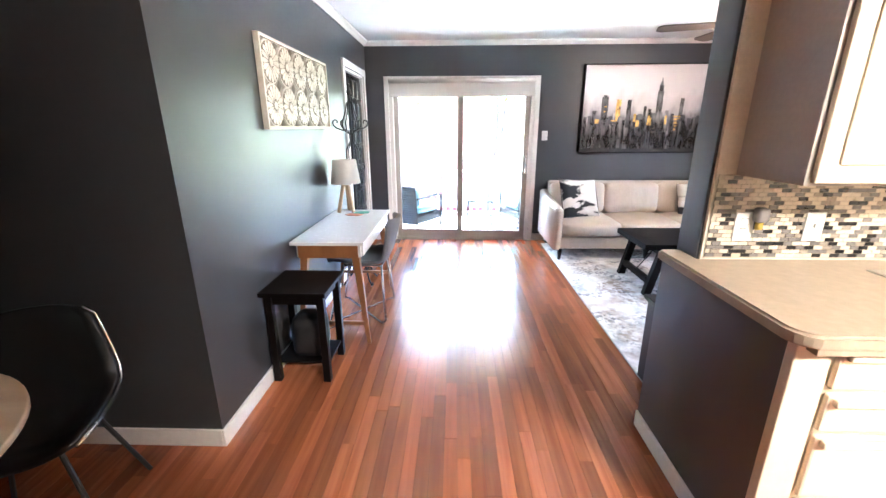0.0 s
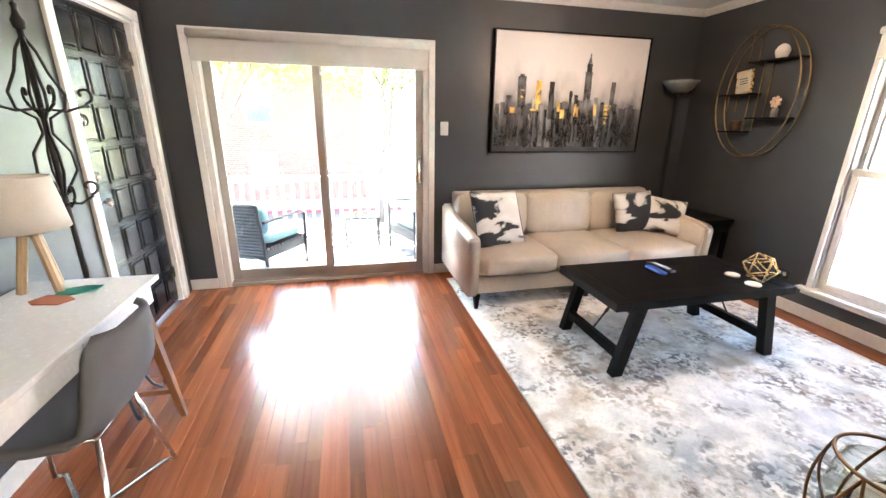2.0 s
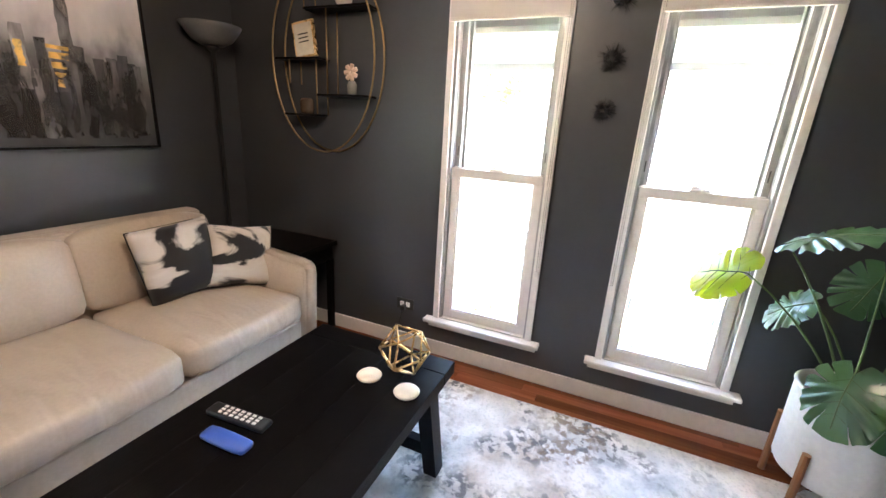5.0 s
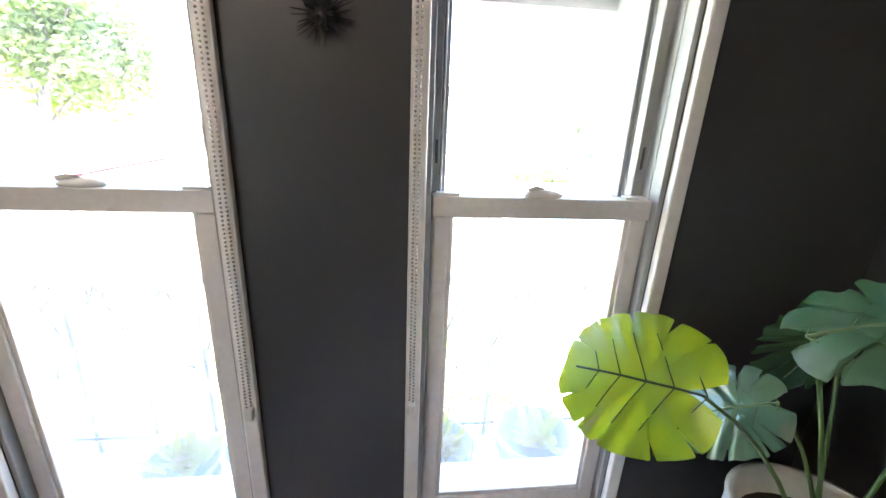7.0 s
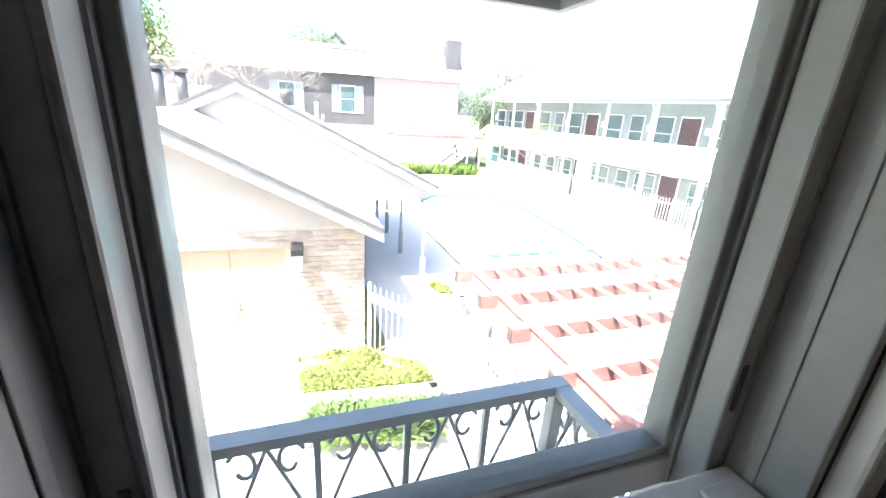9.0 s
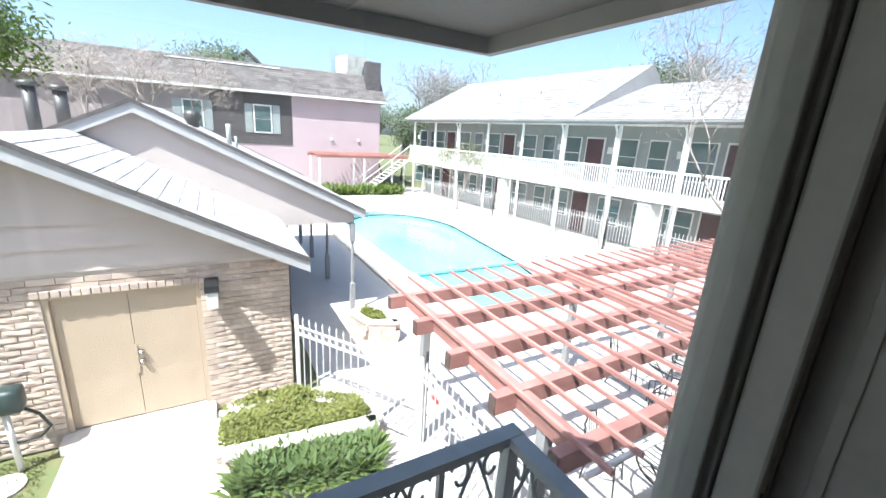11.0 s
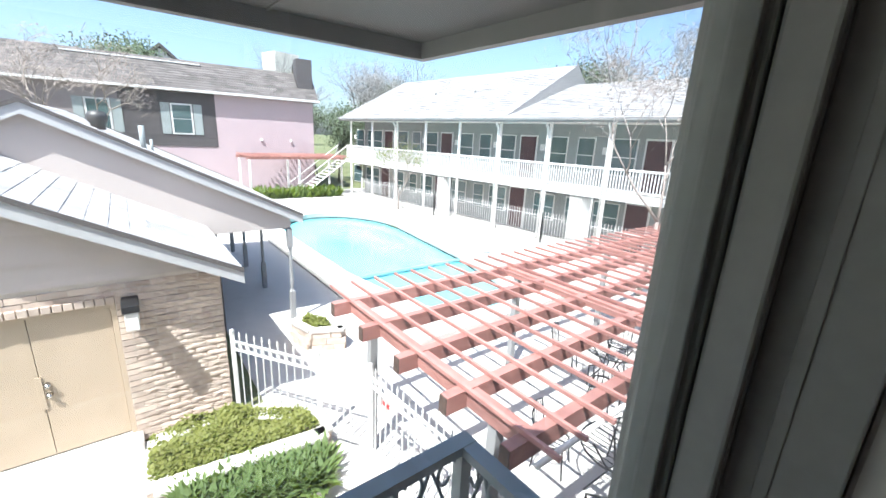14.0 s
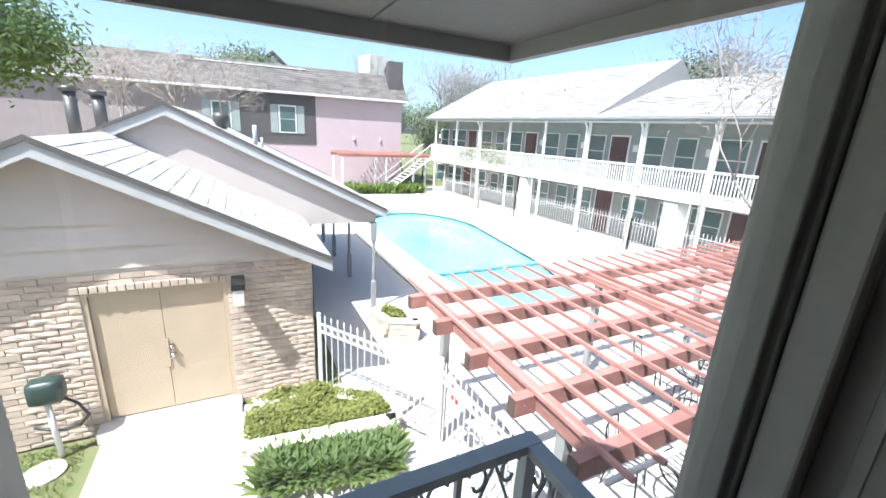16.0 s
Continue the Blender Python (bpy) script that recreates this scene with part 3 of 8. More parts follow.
# ---- living room ----
# rug
def rug_material():
    m, t, b = nt("faded_abstract_rug")
    N, L = t.nodes.new, t.links.new
    tc = N("ShaderNodeTexCoord")
    def nz(scale, det, dist=0.0):
        n = N("ShaderNodeTexNoise")
        n.inputs["Scale"].default_value, n.inputs["Detail"].default_value, n.inputs["Distortion"].default_value = scale, det, dist
        L(tc.outputs["Object"], n.inputs["Vector"])
        return n.outputs["Fac"]
    def ramp(src, stops):
        r = N("ShaderNodeValToRGB")
        while len(r.color_ramp.elements) < len(stops):
            r.color_ramp.elements.new(0.5)
        for e, (p, c) in zip(r.color_ramp.elements, stops):
            e.position, e.color = p, (*c, 1)
        L(src, r.inputs[0])
        return r.outputs[0]
    base = ramp(nz(1.3, 4, 0.5), ((0.30, (0.42, 0.46, 0.49)), (0.46, (0.72, 0.72, 0.71)), (0.58, (0.58, 0.51, 0.43)), (0.72, (0.52, 0.54, 0.55))))
    def blend(fac, under, color):
        mx = N("ShaderNodeMix")
        mx.data_type = "RGBA"
        L(fac, mx.inputs["Factor"])
        L(under, mx.inputs["A"])
        mx.inputs["B"].default_value = (*color, 1)
        return mx.outputs["Result"]
    def times(p, q):
        mul = N("ShaderNodeMath")
        mul.operation = "MULTIPLY"
        L(p, mul.inputs[0])
        L(q, mul.inputs[1])
        return mul.outputs[0]
    black, white = (0, 0, 0), (1, 1, 1)
    c = blend(ramp(nz(8.0, 10, 0.25), ((0.40, black), (0.60, (0.9, 0.9, 0.9)))), base, (0.88, 0.86, 0.83))
    c = blend(times(ramp(nz(3.6, 4, 0.4), ((0.47, black), (0.62, white))), ramp(nz(30.0, 9, 0.3), ((0.47, black), (0.58, (0.9, 0.9, 0.9))))), c, (0.14, 0.15, 0.16))
    c = blend(times(ramp(nz(2.2, 3, 0.7), ((0.50, black), (0.66, white))), ramp(nz(26.0, 8, 0.25), ((0.47, black), (0.58, (0.8, 0.8, 0.8))))), c, (0.25, 0.185, 0.13))
    c = blend(ramp(nz(70.0, 3, 0.2), ((0.50, black), (0.75, (0.35, 0.35, 0.35)))), c, (0.30, 0.31, 0.32))
    L(c, b.inputs["Base Color"])
    b.inputs["Roughness"].default_value = 0.95
    b.inputs["Specular IOR Level"].default_value = 0.1
    bp = N("ShaderNodeBump")
    bp.inputs["Strength"].default_value, bp.inputs["Distance"].default_value = 0.5, 0.002
    L(nz(300, 2), bp.inputs["Height"])
    L(bp.outputs[0], b.inputs["Normal"])
    return m


RUGM = rug_material()
bm = B()
box(bm, 1.02, 3.335, 1.95, 5.16, 0.001, 0.011, 0.003)
rug = tagged(part("area_rug", bm, RUGM), "faded grey, blue and beige abstract area rug on the wood floor", "rug")
bm = B()
tube(bm, [(1.02, 1.95, 0.006), (1.02, 5.16, 0.006)], 0.005, 6)
part("bound_edge", bm, surf("rug_binding", (0.45, 0.44, 0.40), None, 30, 0.9), rug)

# sofa
so = thing("sofa", "three-seat cream leather sofa with slim arms on the rug", "sofa", (2.085, 4.88, 0.01))
so.scale = (0.938, 1.0, 1.0)
bm = B()
box(bm, -1.06, 1.06, -0.42, 0.36, 0.13, 0.27, 0.012)
part("base_frame", bm, LEATHER, so)
bm = B()
prism(bm, [(0.30, 0.27), (0.24, 0.27), (0.305, 0.79), (0.33, 0.80), (0.42, 0.80), (0.43, 0.785), (0.38, 0.13), (0.30, 0.13)], 0, -1.06, 1.06)
bmesh.ops.bevel(bm, geom=bm.edges[:], offset=0.008, segments=2, affect="EDGES")
part("back_frame", bm, LEATHER, so)
for s in (-1, 1):
    bm = B()
    prism(bm, [(-0.45, 0.12), (-0.47, 0.55), (-0.455, 0.585), (-0.42, 0.60), (0.30, 0.66), (0.40, 0.70), (0.40, 0.13)], 0, s * 1.06, s * 1.165)
    bmesh.ops.bevel(bm, geom=bm.edges[:], offset=0.018, segments=3, affect="EDGES")
    part("arm", bm, LEATHER, so, "", True)
for k in range(3):
    x0 = -1.055 + k * 0.7033
    bm = B()
    soft_box(bm, x0 + 0.004, x0 + 0.699, -0.455, 0.23, 0.272, 0.435, 0.045, 0.022, 7)
    part("seat_cushion", bm, LEATHER, so, "", True)
    bm = B()
    soft_box(bm, x0 + 0.006, x0 + 0.697, -0.05, 0.09, 0.0, 0.37, 0.045, 0.024, 7)
    bmesh.ops.rotate(bm, verts=bm.verts[:], matrix=Matrix.Rotation(radians(-9), 3, "X"))
    bmesh.ops.translate(bm, verts=bm.verts[:], vec=(0, 0.215, 0.425))
    part("back_cushion", bm, LEATHER, so, "", True)
    bm = B()
    tube(bm, [(x0 + 0.035, -0.448, 0.300), (x0 + 0.35, -0.462, 0.298), (x0 + 0.665, -0.448, 0.300)], 0.004, 6)
    part("piping", bm, LEATHER, so, "", True)
bm = B()
lathe(bm, [(0.020, 0.0), (0.036, 0.125)], (0, 0, 0), 4)
legm = mesh_of("leg", bm, ESPRESSO)
for x_, y_ in ((-1.06, -0.40), (1.06, -0.40), (-1.06, 0.30), (1.06, 0.30), (0, -0.36)):
    piece("leg", legm, so, pose(x_, y_, 0.0, 0, 0, 45))

# cushions
def brush_material():
    m, t, b = nt("black_white_brush_print")
    N, L = t.nodes.new, t.links.new
    tc = N("ShaderNodeTexCoord")
    oi = N("ShaderNodeObjectInfo")
    ad = N("ShaderNodeVectorMath")
    mu = N("ShaderNodeMath")
    mu.operation = "MULTIPLY"
    mu.inputs[1].default_value = 11.0
    L(oi.outputs["Random"], mu.inputs[0])
    L(tc.outputs["Object"], ad.inputs[0])
    L(mu.outputs[0], ad.inputs[1])
    mp = N("ShaderNodeMapping")
    mp.inputs["Scale"].default_value = (1.0, 1.0, 1.7)
    mp.inputs["Rotation"].default_value = (0, 0.35, 0)
    L(ad.outputs[0], mp.inputs[0])
    n = N("ShaderNodeTexNoise")
    n.inputs["Scale"].default_value, n.inputs["Detail"].default_value, n.inputs["Distortion"].default_value = 2.6, 5.0, 1.3
    L(mp.outputs[0], n.inputs["Vector"])
    r = N("ShaderNodeValToRGB")
    for e, (p, c) in zip([r.color_ramp.elements[0], r.color_ramp.elements[1], r.color_ramp.elements.new(0.5), r.color_ramp.elements.new(0.6)], ((0.0, (0.008, 0.008, 0.01)), (1.0, (0.68, 0.62, 0.55)), (0.485, (0.012, 0.012, 0.014)), (0.525, (0.64, 0.58, 0.52)))):
        e.position, e.color = p, (*c, 1)
    L(n.outputs["Fac"], r.inputs[0])
    L(r.outputs[0], b.inputs["Base Color"])
    b.inputs["Roughness"].default_value = 0.75
    b.inputs["Sheen Weight"].default_value = 0.2
    return m


BRUSH = brush_material()


def pillow(at, rx, ry, rz, w, label):
    ob = thing("throw_pillow", label, "pillow", group="pillows on the sofa")
    ob.matrix_world = pose(*at, rx, ry, rz)
    bm = B()
    n = 14
    grid = {}
    for side in (-1, 1):
        for i in range(n + 1):
            for j in range(n + 1):
                u, v = 2 * i / n - 1, 2 * j / n - 1
                edge = abs(u) == 1 or abs(v) == 1
                if edge and side == 1:
                    continue
                d = 0.075 * ((1 - u * u) * (1 - v * v)) ** 0.42
                pinch = 1 - 0.07 * (1 - abs(u)) * abs(v) ** 3 - 0.0
                pinch2 = 1 - 0.07 * (1 - abs(v)) * abs(u) ** 3
                grid[side, i, j] = bm.verts.new((u * w / 2 * pinch2, side * d + 0.006 * noise.noise(Vector((u * 3, v * 3, side))), v * w / 2 * pinch + w / 2))
    for side in (-1, 1):
        g = lambda i, j: grid.get((side, i, j)) or grid[-1, i, j]  # noqa: E731
        for i in range(n):
            for j in range(n):
                bm.faces.new((g(i, j), g(i + 1, j), g(i + 1, j + 1), g(i, j + 1)))
    bmesh.ops.recalc_face_normals(bm, faces=bm.faces[:])
    part("cover", bm, BRUSH, ob, "", True)
    bm = B()
    tube(bm, [(s_ * w / 2 * 0.98, 0.0, z_) for s_, z_ in ((-1, 0.003), (1, 0.003), (1, w * 0.985), (-1, w * 0.985))], 0.004, 6, True)
    part("piping", bm, PLASTIC_K, ob, "", True)
    return ob


pillow((1.37, 4.68, 0.452), -27, 3, 14, 0.47, "black and white brush-print throw pillow leaning in the sofa corner")
pillow((2.765, 4.86, 0.455), -20, -4, -8, 0.38, "black and cream brush-print throw pillow leaning on the sofa back")
pillow((2.965, 4.76, 0.455), -24, 8, -28, 0.34, "small black and cream brush-print pillow against the sofa arm")

# coffee table
ct = thing("coffee_table", "black-stained wooden coffee table with trestle legs on the rug", "coffee table", (2.175, 3.755, 0.011))
ct.scale = (0.946, 0.946, 1.126)
for k in range(5):
    y0 = -0.335 + k * 0.134
    bm = B()
    box(bm, -0.56, 0.56, y0 + 0.0002, y0 + 0.1338, 0.375, 0.42, 0.0012)
    part("top_plank", bm, BLACKWOOD, ct)
for s in (-1, 1):
    bm = B()
    box(bm, *sorted((s * 0.5608, s * 0.665)), -0.335, 0.335, 0.3745, 0.4205, 0.004)
    part("breadboard_end", bm, BLACKWOOD, ct)
for s in (-1, 1):
    for t_ in (-1, 1):
        bm = B()
        prism(bm, [(s * 0.445, 0.375), (s * 0.515, 0.375), (s * 0.620, 0.0), (s * 0.550, 0.0)], 1, *sorted((t_ * 0.330, t_ * 0.272)))
        part("leg", bm, BLACKWOOD, ct)
    bm = B()
    box(bm, s * 0.565 - 0.022, s * 0.565 + 0.022, -0.265, 0.265, 0.085, 0.135, 0.003)
    part("stretcher", bm, BLACKWOOD, ct)
    bm = B()
    box(bm, s * 0.48 - 0.03, s * 0.48 + 0.03, -0.265, 0.265, 0.325, 0.374, 0.003)
    part("top_rail", bm, BLACKWOOD, ct)
    bm = B()
    tube(bm, [(s * 0.56, 0.0, 0.135), (s * 0.36, 0.0, 0.374)], 0.006, 8)
    tube(bm, [(s * 0.48, 0.0, 0.23), (s * 0.44, 0.0, 0.278)], 0.011, 8)
    part("turnbuckle_rod", bm, IRON, ct, "black iron turnbuckle rod", True)
ZT = 0.486
# remotes
def remote(at, rz, mat, label):
    ob = thing("remote_control", label, "remote", at, rz, "remotes on the coffee table")
    bm = B()
    box(bm, -0.024, 0.024, -0.105, 0.105, 0.0, 0.018, 0.006)
    part("case", bm, mat, ob)
    for i in range(3):
        for j in range(7):
            bm = B()
            box(bm, -0.017 + i * 0.0125, -0.0085 + i * 0.0125, -0.075 + j * 0.021, -0.063 + j * 0.021, 0.018, 0.0205, 0.001)
            part("button", bm, PLASTIC_W, ob)
    return ob


remote((2.203, 3.887, ZT), 4, PLASTIC_K, "black remote control with pale buttons on the coffee table")
bm = B()
soft_box(bm, -0.075, 0.075, -0.024, 0.024, 0.0, 0.022, 0.009, 0.003, 4)
g_ = tagged(part("game_remote", bm, surf("blue_plastic", (0.05, 0.11, 0.42), (0.04, 0.09, 0.36), 6, 0.35), None, "", True), "small blue plastic remote lying on the coffee table", "remote")
g_.matrix_world = pose(2.123, 3.84, ZT, 0, 0, 94)
# brass icosahedron
bm = B()
r = bmesh.ops.create_icosphere(bm, subdivisions=1, radius=0.095)
edges = [(e.verts[0].co.copy(), e.verts[1].co.copy()) for e in bm.edges]
low = min(v.co.z for v in bm.verts)
bm.free()
geo = thing("brass_polyhedron", "open brass wire polyhedron ornament on the coffee table", "ornament", (2.667, 3.585, ZT + 0.086))
geo.matrix_world = pose(2.667, 3.585, ZT + 0.0805, 37.4, 0, 20)
for a, b in edges:
    bm = B()
    tube(bm, [a, b], 0.0038, 6)
    part("rod", bm, GOLD, geo, "", True)
for x_, y_, rz in ((2.563, 3.67, 10), (2.544, 3.509, -25)):
    bm = B()
    lathe(bm, [(0, 0), (0.042, 0.002), (0.045, 0.008), (0.040, 0.014), (0, 0.016)], (0, 0, 0), 18)
    c_ = tagged(part("stone_coaster", bm, WAX, None, "", True), "round white marble coaster on the coffee table", "coaster", "coasters")
    c_.matrix_world = pose(x_, y_, ZT, 0, 0, rz)

# side table in the corner
st = thing("side_table", "black wooden side table between the sofa and the window wall", "side table", (3.37, 4.86, 0.0))
bm = B()
box(bm, -0.16, 0.165, -0.30, 0.24, 0.585, 0.612, 0.004)
part("tabletop", bm, BLACKWOOD, st)
bm = B()
box(bm, -0.14, 0.15, -0.27, 0.22, 0.49, 0.585)
part("apron", bm, BLACKWOOD, st)
for x_ in (-0.13, 0.135):
    for y_ in (-0.26, 0.20):
        bm = B()
        box(bm, x_ - 0.018, x_ + 0.018, y_ - 0.018, y_ + 0.018, 0.0, 0.49, 0.003)
        part("leg", bm, BLACKWOOD, st)

# floor lamp
fl = thing("floor_lamp", "black torchiere floor lamp with a frosted bowl, unlit", "floor lamp", (3.285, 5.205, 0.0))
bm = B()
lathe(bm, [(0, 0), (0.12, 0), (0.12, 0.015), (0.03, 0.03), (0.012, 0.05), (0.012, 1.68), (0.03, 1.69), (0.035, 1.71), (0, 1.712)])
part("stand", bm, IRON, fl, "", True)
bm = B()
lathe(bm, [(0.0, 1.712), (0.06, 1.712), (0.105, 1.738), (0.138, 1.782), (0.158, 1.815), (0.150, 1.816), (0.10, 1.757), (0, 1.725)], (0, 0, 0), 32)
part("bowl_shade", bm, FROST, fl, "grey frosted glass bowl", True)

# canvas painting
def canvas_material():
    m, t, b = nt("painted_canvas_ground")
    N, L = t.nodes.new, t.links.new
    tc = N("ShaderNodeTexCoord")
    sp = N("ShaderNodeSeparateXYZ")
    L(tc.outputs["Object"], sp.inputs[0])
    n = N("ShaderNodeTexNoise")
    n.inputs["Scale"].default_value, n.inputs["Detail"].default_value = 5.0, 6
    mp = N("ShaderNodeMapping")
    mp.inputs["Scale"].default_value = (1.6, 1, 0.8)
    L(tc.outputs["Object"], mp.inputs[0])
    L(mp.outputs[0], n.inputs["Vector"])
    ad = N("ShaderNodeMath")
    ad.operation = "MULTIPLY_ADD"
    ad.inputs[1].default_value = 0.42
    L(n.outputs["Fac"], ad.inputs[0])
    L(sp.outputs["Z"], ad.inputs[2])
    r = N("ShaderNodeValToRGB")
    el = r.color_ramp.elements
    st_ = ((0.22, (0.03, 0.029, 0.03)), (0.46, (0.07, 0.067, 0.067)), (0.62, (0.19, 0.18, 0.176)), (0.74, (0.50, 0.46, 0.44)), (0.95, (0.72, 0.665, 0.63)))
    while len(el) < len(st_):
        el.new(0.5)
    for e, (p, c) in zip(el, st_):
        e.position, e.color = p, (*c, 1)
    L(ad.outputs[0], r.inputs[0])
    L(r.outputs[0], b.inputs["Base Color"])
    b.inputs["Roughness"].default_value = 0.7
    return m


pt = thing("canvas_painting", "large framed abstract grey and gold city skyline painting", "painting", (2.215, YN, 1.152))
PWD, PH = 0.77, 1.03
bm = B()
box(bm, -PWD + 0.012, PWD - 0.012, -0.032, -0.002, 0.012, PH - 0.012)
part("canvas", bm, canvas_material(), pt, "grey painted canvas")
bm = B()
for x0, x1, z0, z1 in ((-PWD, -PWD + 0.012, 0, PH), (PWD - 0.012, PWD, 0, PH), (-PWD + 0.012, PWD - 0.012, 0, 0.012), (-PWD + 0.012, PWD - 0.012, PH - 0.012, PH)):
    box(bm, x0, x1, -0.045, -0.002, z0, z1, 0.002)
part("frame", bm, BLACKWOOD, pt, "thin black float frame")


def tower_paint(name, top, low, gold=None):
    """Dry-brushed paint: streaked upright, broken at its edges, sinking into the dark foot of the picture."""
    m, t, b = nt(name)
    N, L = t.nodes.new, t.links.new
    tc = N("ShaderNodeTexCoord")
    sp = N("ShaderNodeSeparateXYZ")
    L(tc.outputs["Object"], sp.inputs[0])
    mp = N("ShaderNodeMapping")
    mp.inputs["Scale"].default_value = (1.0, 1.0, 0.22)
    L(tc.outputs["Object"], mp.inputs[0])
    n = N("ShaderNodeTexNoise")
    n.inputs["Scale"].default_value, n.inputs["Detail"].default_value = 34.0, 6.0
    L(mp.outputs[0], n.inputs["Vector"])
    n2 = N("ShaderNodeTexNoise")
    n2.inputs["Scale"].default_value, n2.inputs["Detail"].default_value = 16.0, 5.0
    L(tc.outputs["Object"], n2.inputs["Vector"])
    hgt = N("ShaderNodeMath")
    hgt.operation = "MULTIPLY_ADD"
    hgt.inputs[1].default_value = 0.30
    L(n2.outputs["Fac"], hgt.inputs[0])
    L(sp.outputs["Z"], hgt.inputs[2])
    f = N("ShaderNodeMapRange")
    f.inputs[1].default_value, f.inputs[2].default_value = 0.34, 0.62
    L(hgt.outputs[0], f.inputs[0])
    mx = N("ShaderNodeMix")
    mx.data_type = "RGBA"
    mx.inputs["A"].default_value, mx.inputs["B"].default_value = (*low, 1), (*top, 1)
    L(f.outputs[0], mx.inputs["Factor"])
    hs = N("ShaderNodeHueSaturation")
    v = N("ShaderNodeMapRange")
    v.inputs[1].default_value, v.inputs[2].default_value, v.inputs[3].default_value, v.inputs[4].default_value = 0.3, 0.7, 0.65, 1.4
    L(n.outputs["Fac"], v.inputs[0])
    L(v.outputs[0], hs.inputs["Value"])
    L(mx.outputs["Result"], hs.inputs["Color"])
    b.inputs["Roughness"].default_value = 0.7
    L(hs.outputs[0], b.inputs["Base Color"])
    n3 = N("ShaderNodeTexNoise")
    n3.inputs["Scale"].default_value, n3.inputs["Detail"].default_value = 24.0, 5.0
    m3 = N("ShaderNodeMapping")
    m3.inputs["Scale"].default_value = (0.9, 1.0, 0.35)
    L(tc.outputs["Object"], m3.inputs[0])
    L(m3.outputs[0], n3.inputs["Vector"])
    al = N("ShaderNodeMapRange")
    al.inputs[1].default_value, al.inputs[2].default_value, al.inputs[3].default_value, al.inputs[4].default_value = 0.36, 0.60, 0.35, 1.0
    L(n3.outputs["Fac"], al.inputs[0])
    L(al.outputs[0], b.inputs["Alpha"])
    if gold:
        g = N("ShaderNodeMapRange")
        g.inputs[1].default_value, g.inputs[2].default_value = 0.36, 0.45
        L(n2.outputs["Fac"], g.inputs[0])
        m2 = N("ShaderNodeMix")
        m2.data_type = "RGBA"
        L(g.outputs[0], m2.inputs["Factor"])
        L(hs.outputs[0], m2.inputs["A"])
        m2.inputs["B"].default_value = (*gold, 1)
        L(m2.outputs["Result"], b.inputs["Base Color"])
        b.inputs["Metallic"].default_value = 0.5
        b.inputs["Roughness"].default_value = 0.4
    return m


P_D = tower_paint("dark_grey_paint", (0.075, 0.072, 0.072), (0.035, 0.033, 0.033))
P_M = tower_paint("mid_grey_paint", (0.17, 0.162, 0.158), (0.05, 0.047, 0.047))
P_L = tower_paint("pale_grey_paint", (0.36, 0.335, 0.32), (0.12, 0.113, 0.11))
P_G = tower_paint("gold_leaf", (0.20, 0.18, 0.15), (0.08, 0.07, 0.06), (0.85, 0.52, 0.14))
random.seed(12)


def stroke(x0, x1, z0, z1, mat, d):
    bm = B()
    n = 9
    left = [(x0 + random.uniform(-0.004, 0.004), z0 + (z1 - z0) * i / n) for i in range(n + 1)]
    right = [(x1 + random.uniform(-0.004, 0.004), z0 + (z1 - z0) * i / n + random.uniform(-0.004, 0.004)) for i in range(n, -1, -1)]
    prism(bm, left + right, 1, -0.032 - d, -0.0322)
    part("painted_tower", bm, mat, pt)


# hazy far row, then the near row
for k in range(34):
    xc = -0.72 + 1.44 * k / 33 + random.uniform(-0.012, 0.012)
    w = random.uniform(0.012, 0.028)
    top = 0.40 + 0.07 * noise.noise(Vector((xc * 4, 3, 0))) + random.uniform(-0.03, 0.07)
    stroke(max(-0.74, xc - w), min(0.74, xc + w), 0.06, top, random.choice((P_M, P_M, P_L, P_D)), 0.0006 + 0.00004 * k)
for k in range(30):
    xc = random.uniform(-0.66, 0.66)
    w = random.uniform(0.010, 0.026)
    stroke(xc - w, xc + w, 0.05, random.uniform(0.24, 0.45), random.choice((P_D, P_D, P_M, P_L)), 0.0022 + 0.00003 * k)
for x0, x1, z0, z1, mt in ((-0.535, -0.455, 0.2, 0.66, P_M), (-0.515, -0.475, 0.66, 0.68, P_M), (-0.225, -0.175, 0.3, 0.625, P_D), (0.125, 0.195, 0.15, 0.72, P_M), (0.135, 0.185, 0.72, 0.79, P_D), (0.145, 0.175, 0.79, 0.83, P_M), (0.155, 0.165, 0.83, 0.87, P_D), (0.405, 0.45, 0.3, 0.64, P_M), (-0.02, 0.01, 0.3, 0.55, P_D), (0.035, 0.07, 0.25, 0.52, P_D), (0.24, 0.28, 0.25, 0.50, P_L), (-0.64, -0.58, 0.2, 0.50, P_M), (0.31, 0.35, 0.2, 0.46, P_D)):
    stroke(x0, x1, z0, z1, mt, 0.0034)
for x0, x1, z0, z1 in ((-0.355, -0.30, 0.43, 0.63), (-0.35, -0.325, 0.38, 0.43), (-0.60, -0.55, 0.35, 0.40), (-0.40, -0.345, 0.375, 0.39), (-0.135, -0.105, 0.37, 0.46), (-0.10, -0.06, 0.31, 0.39), (0.04, 0.085, 0.33, 0.44), (0.245, 0.27, 0.34, 0.44), (0.35, 0.43, 0.425, 0.44), (0.355, 0.425, 0.385, 0.41), (0.36, 0.41, 0.345, 0.37), (0.365, 0.40, 0.31, 0.33), (0.37, 0.39, 0.27, 0.30), (-0.50, -0.47, 0.54, 0.55), (-0.50, -0.48, 0.48, 0.50)):
    stroke(x0, x1, z0, z1, P_G, 0.0040)

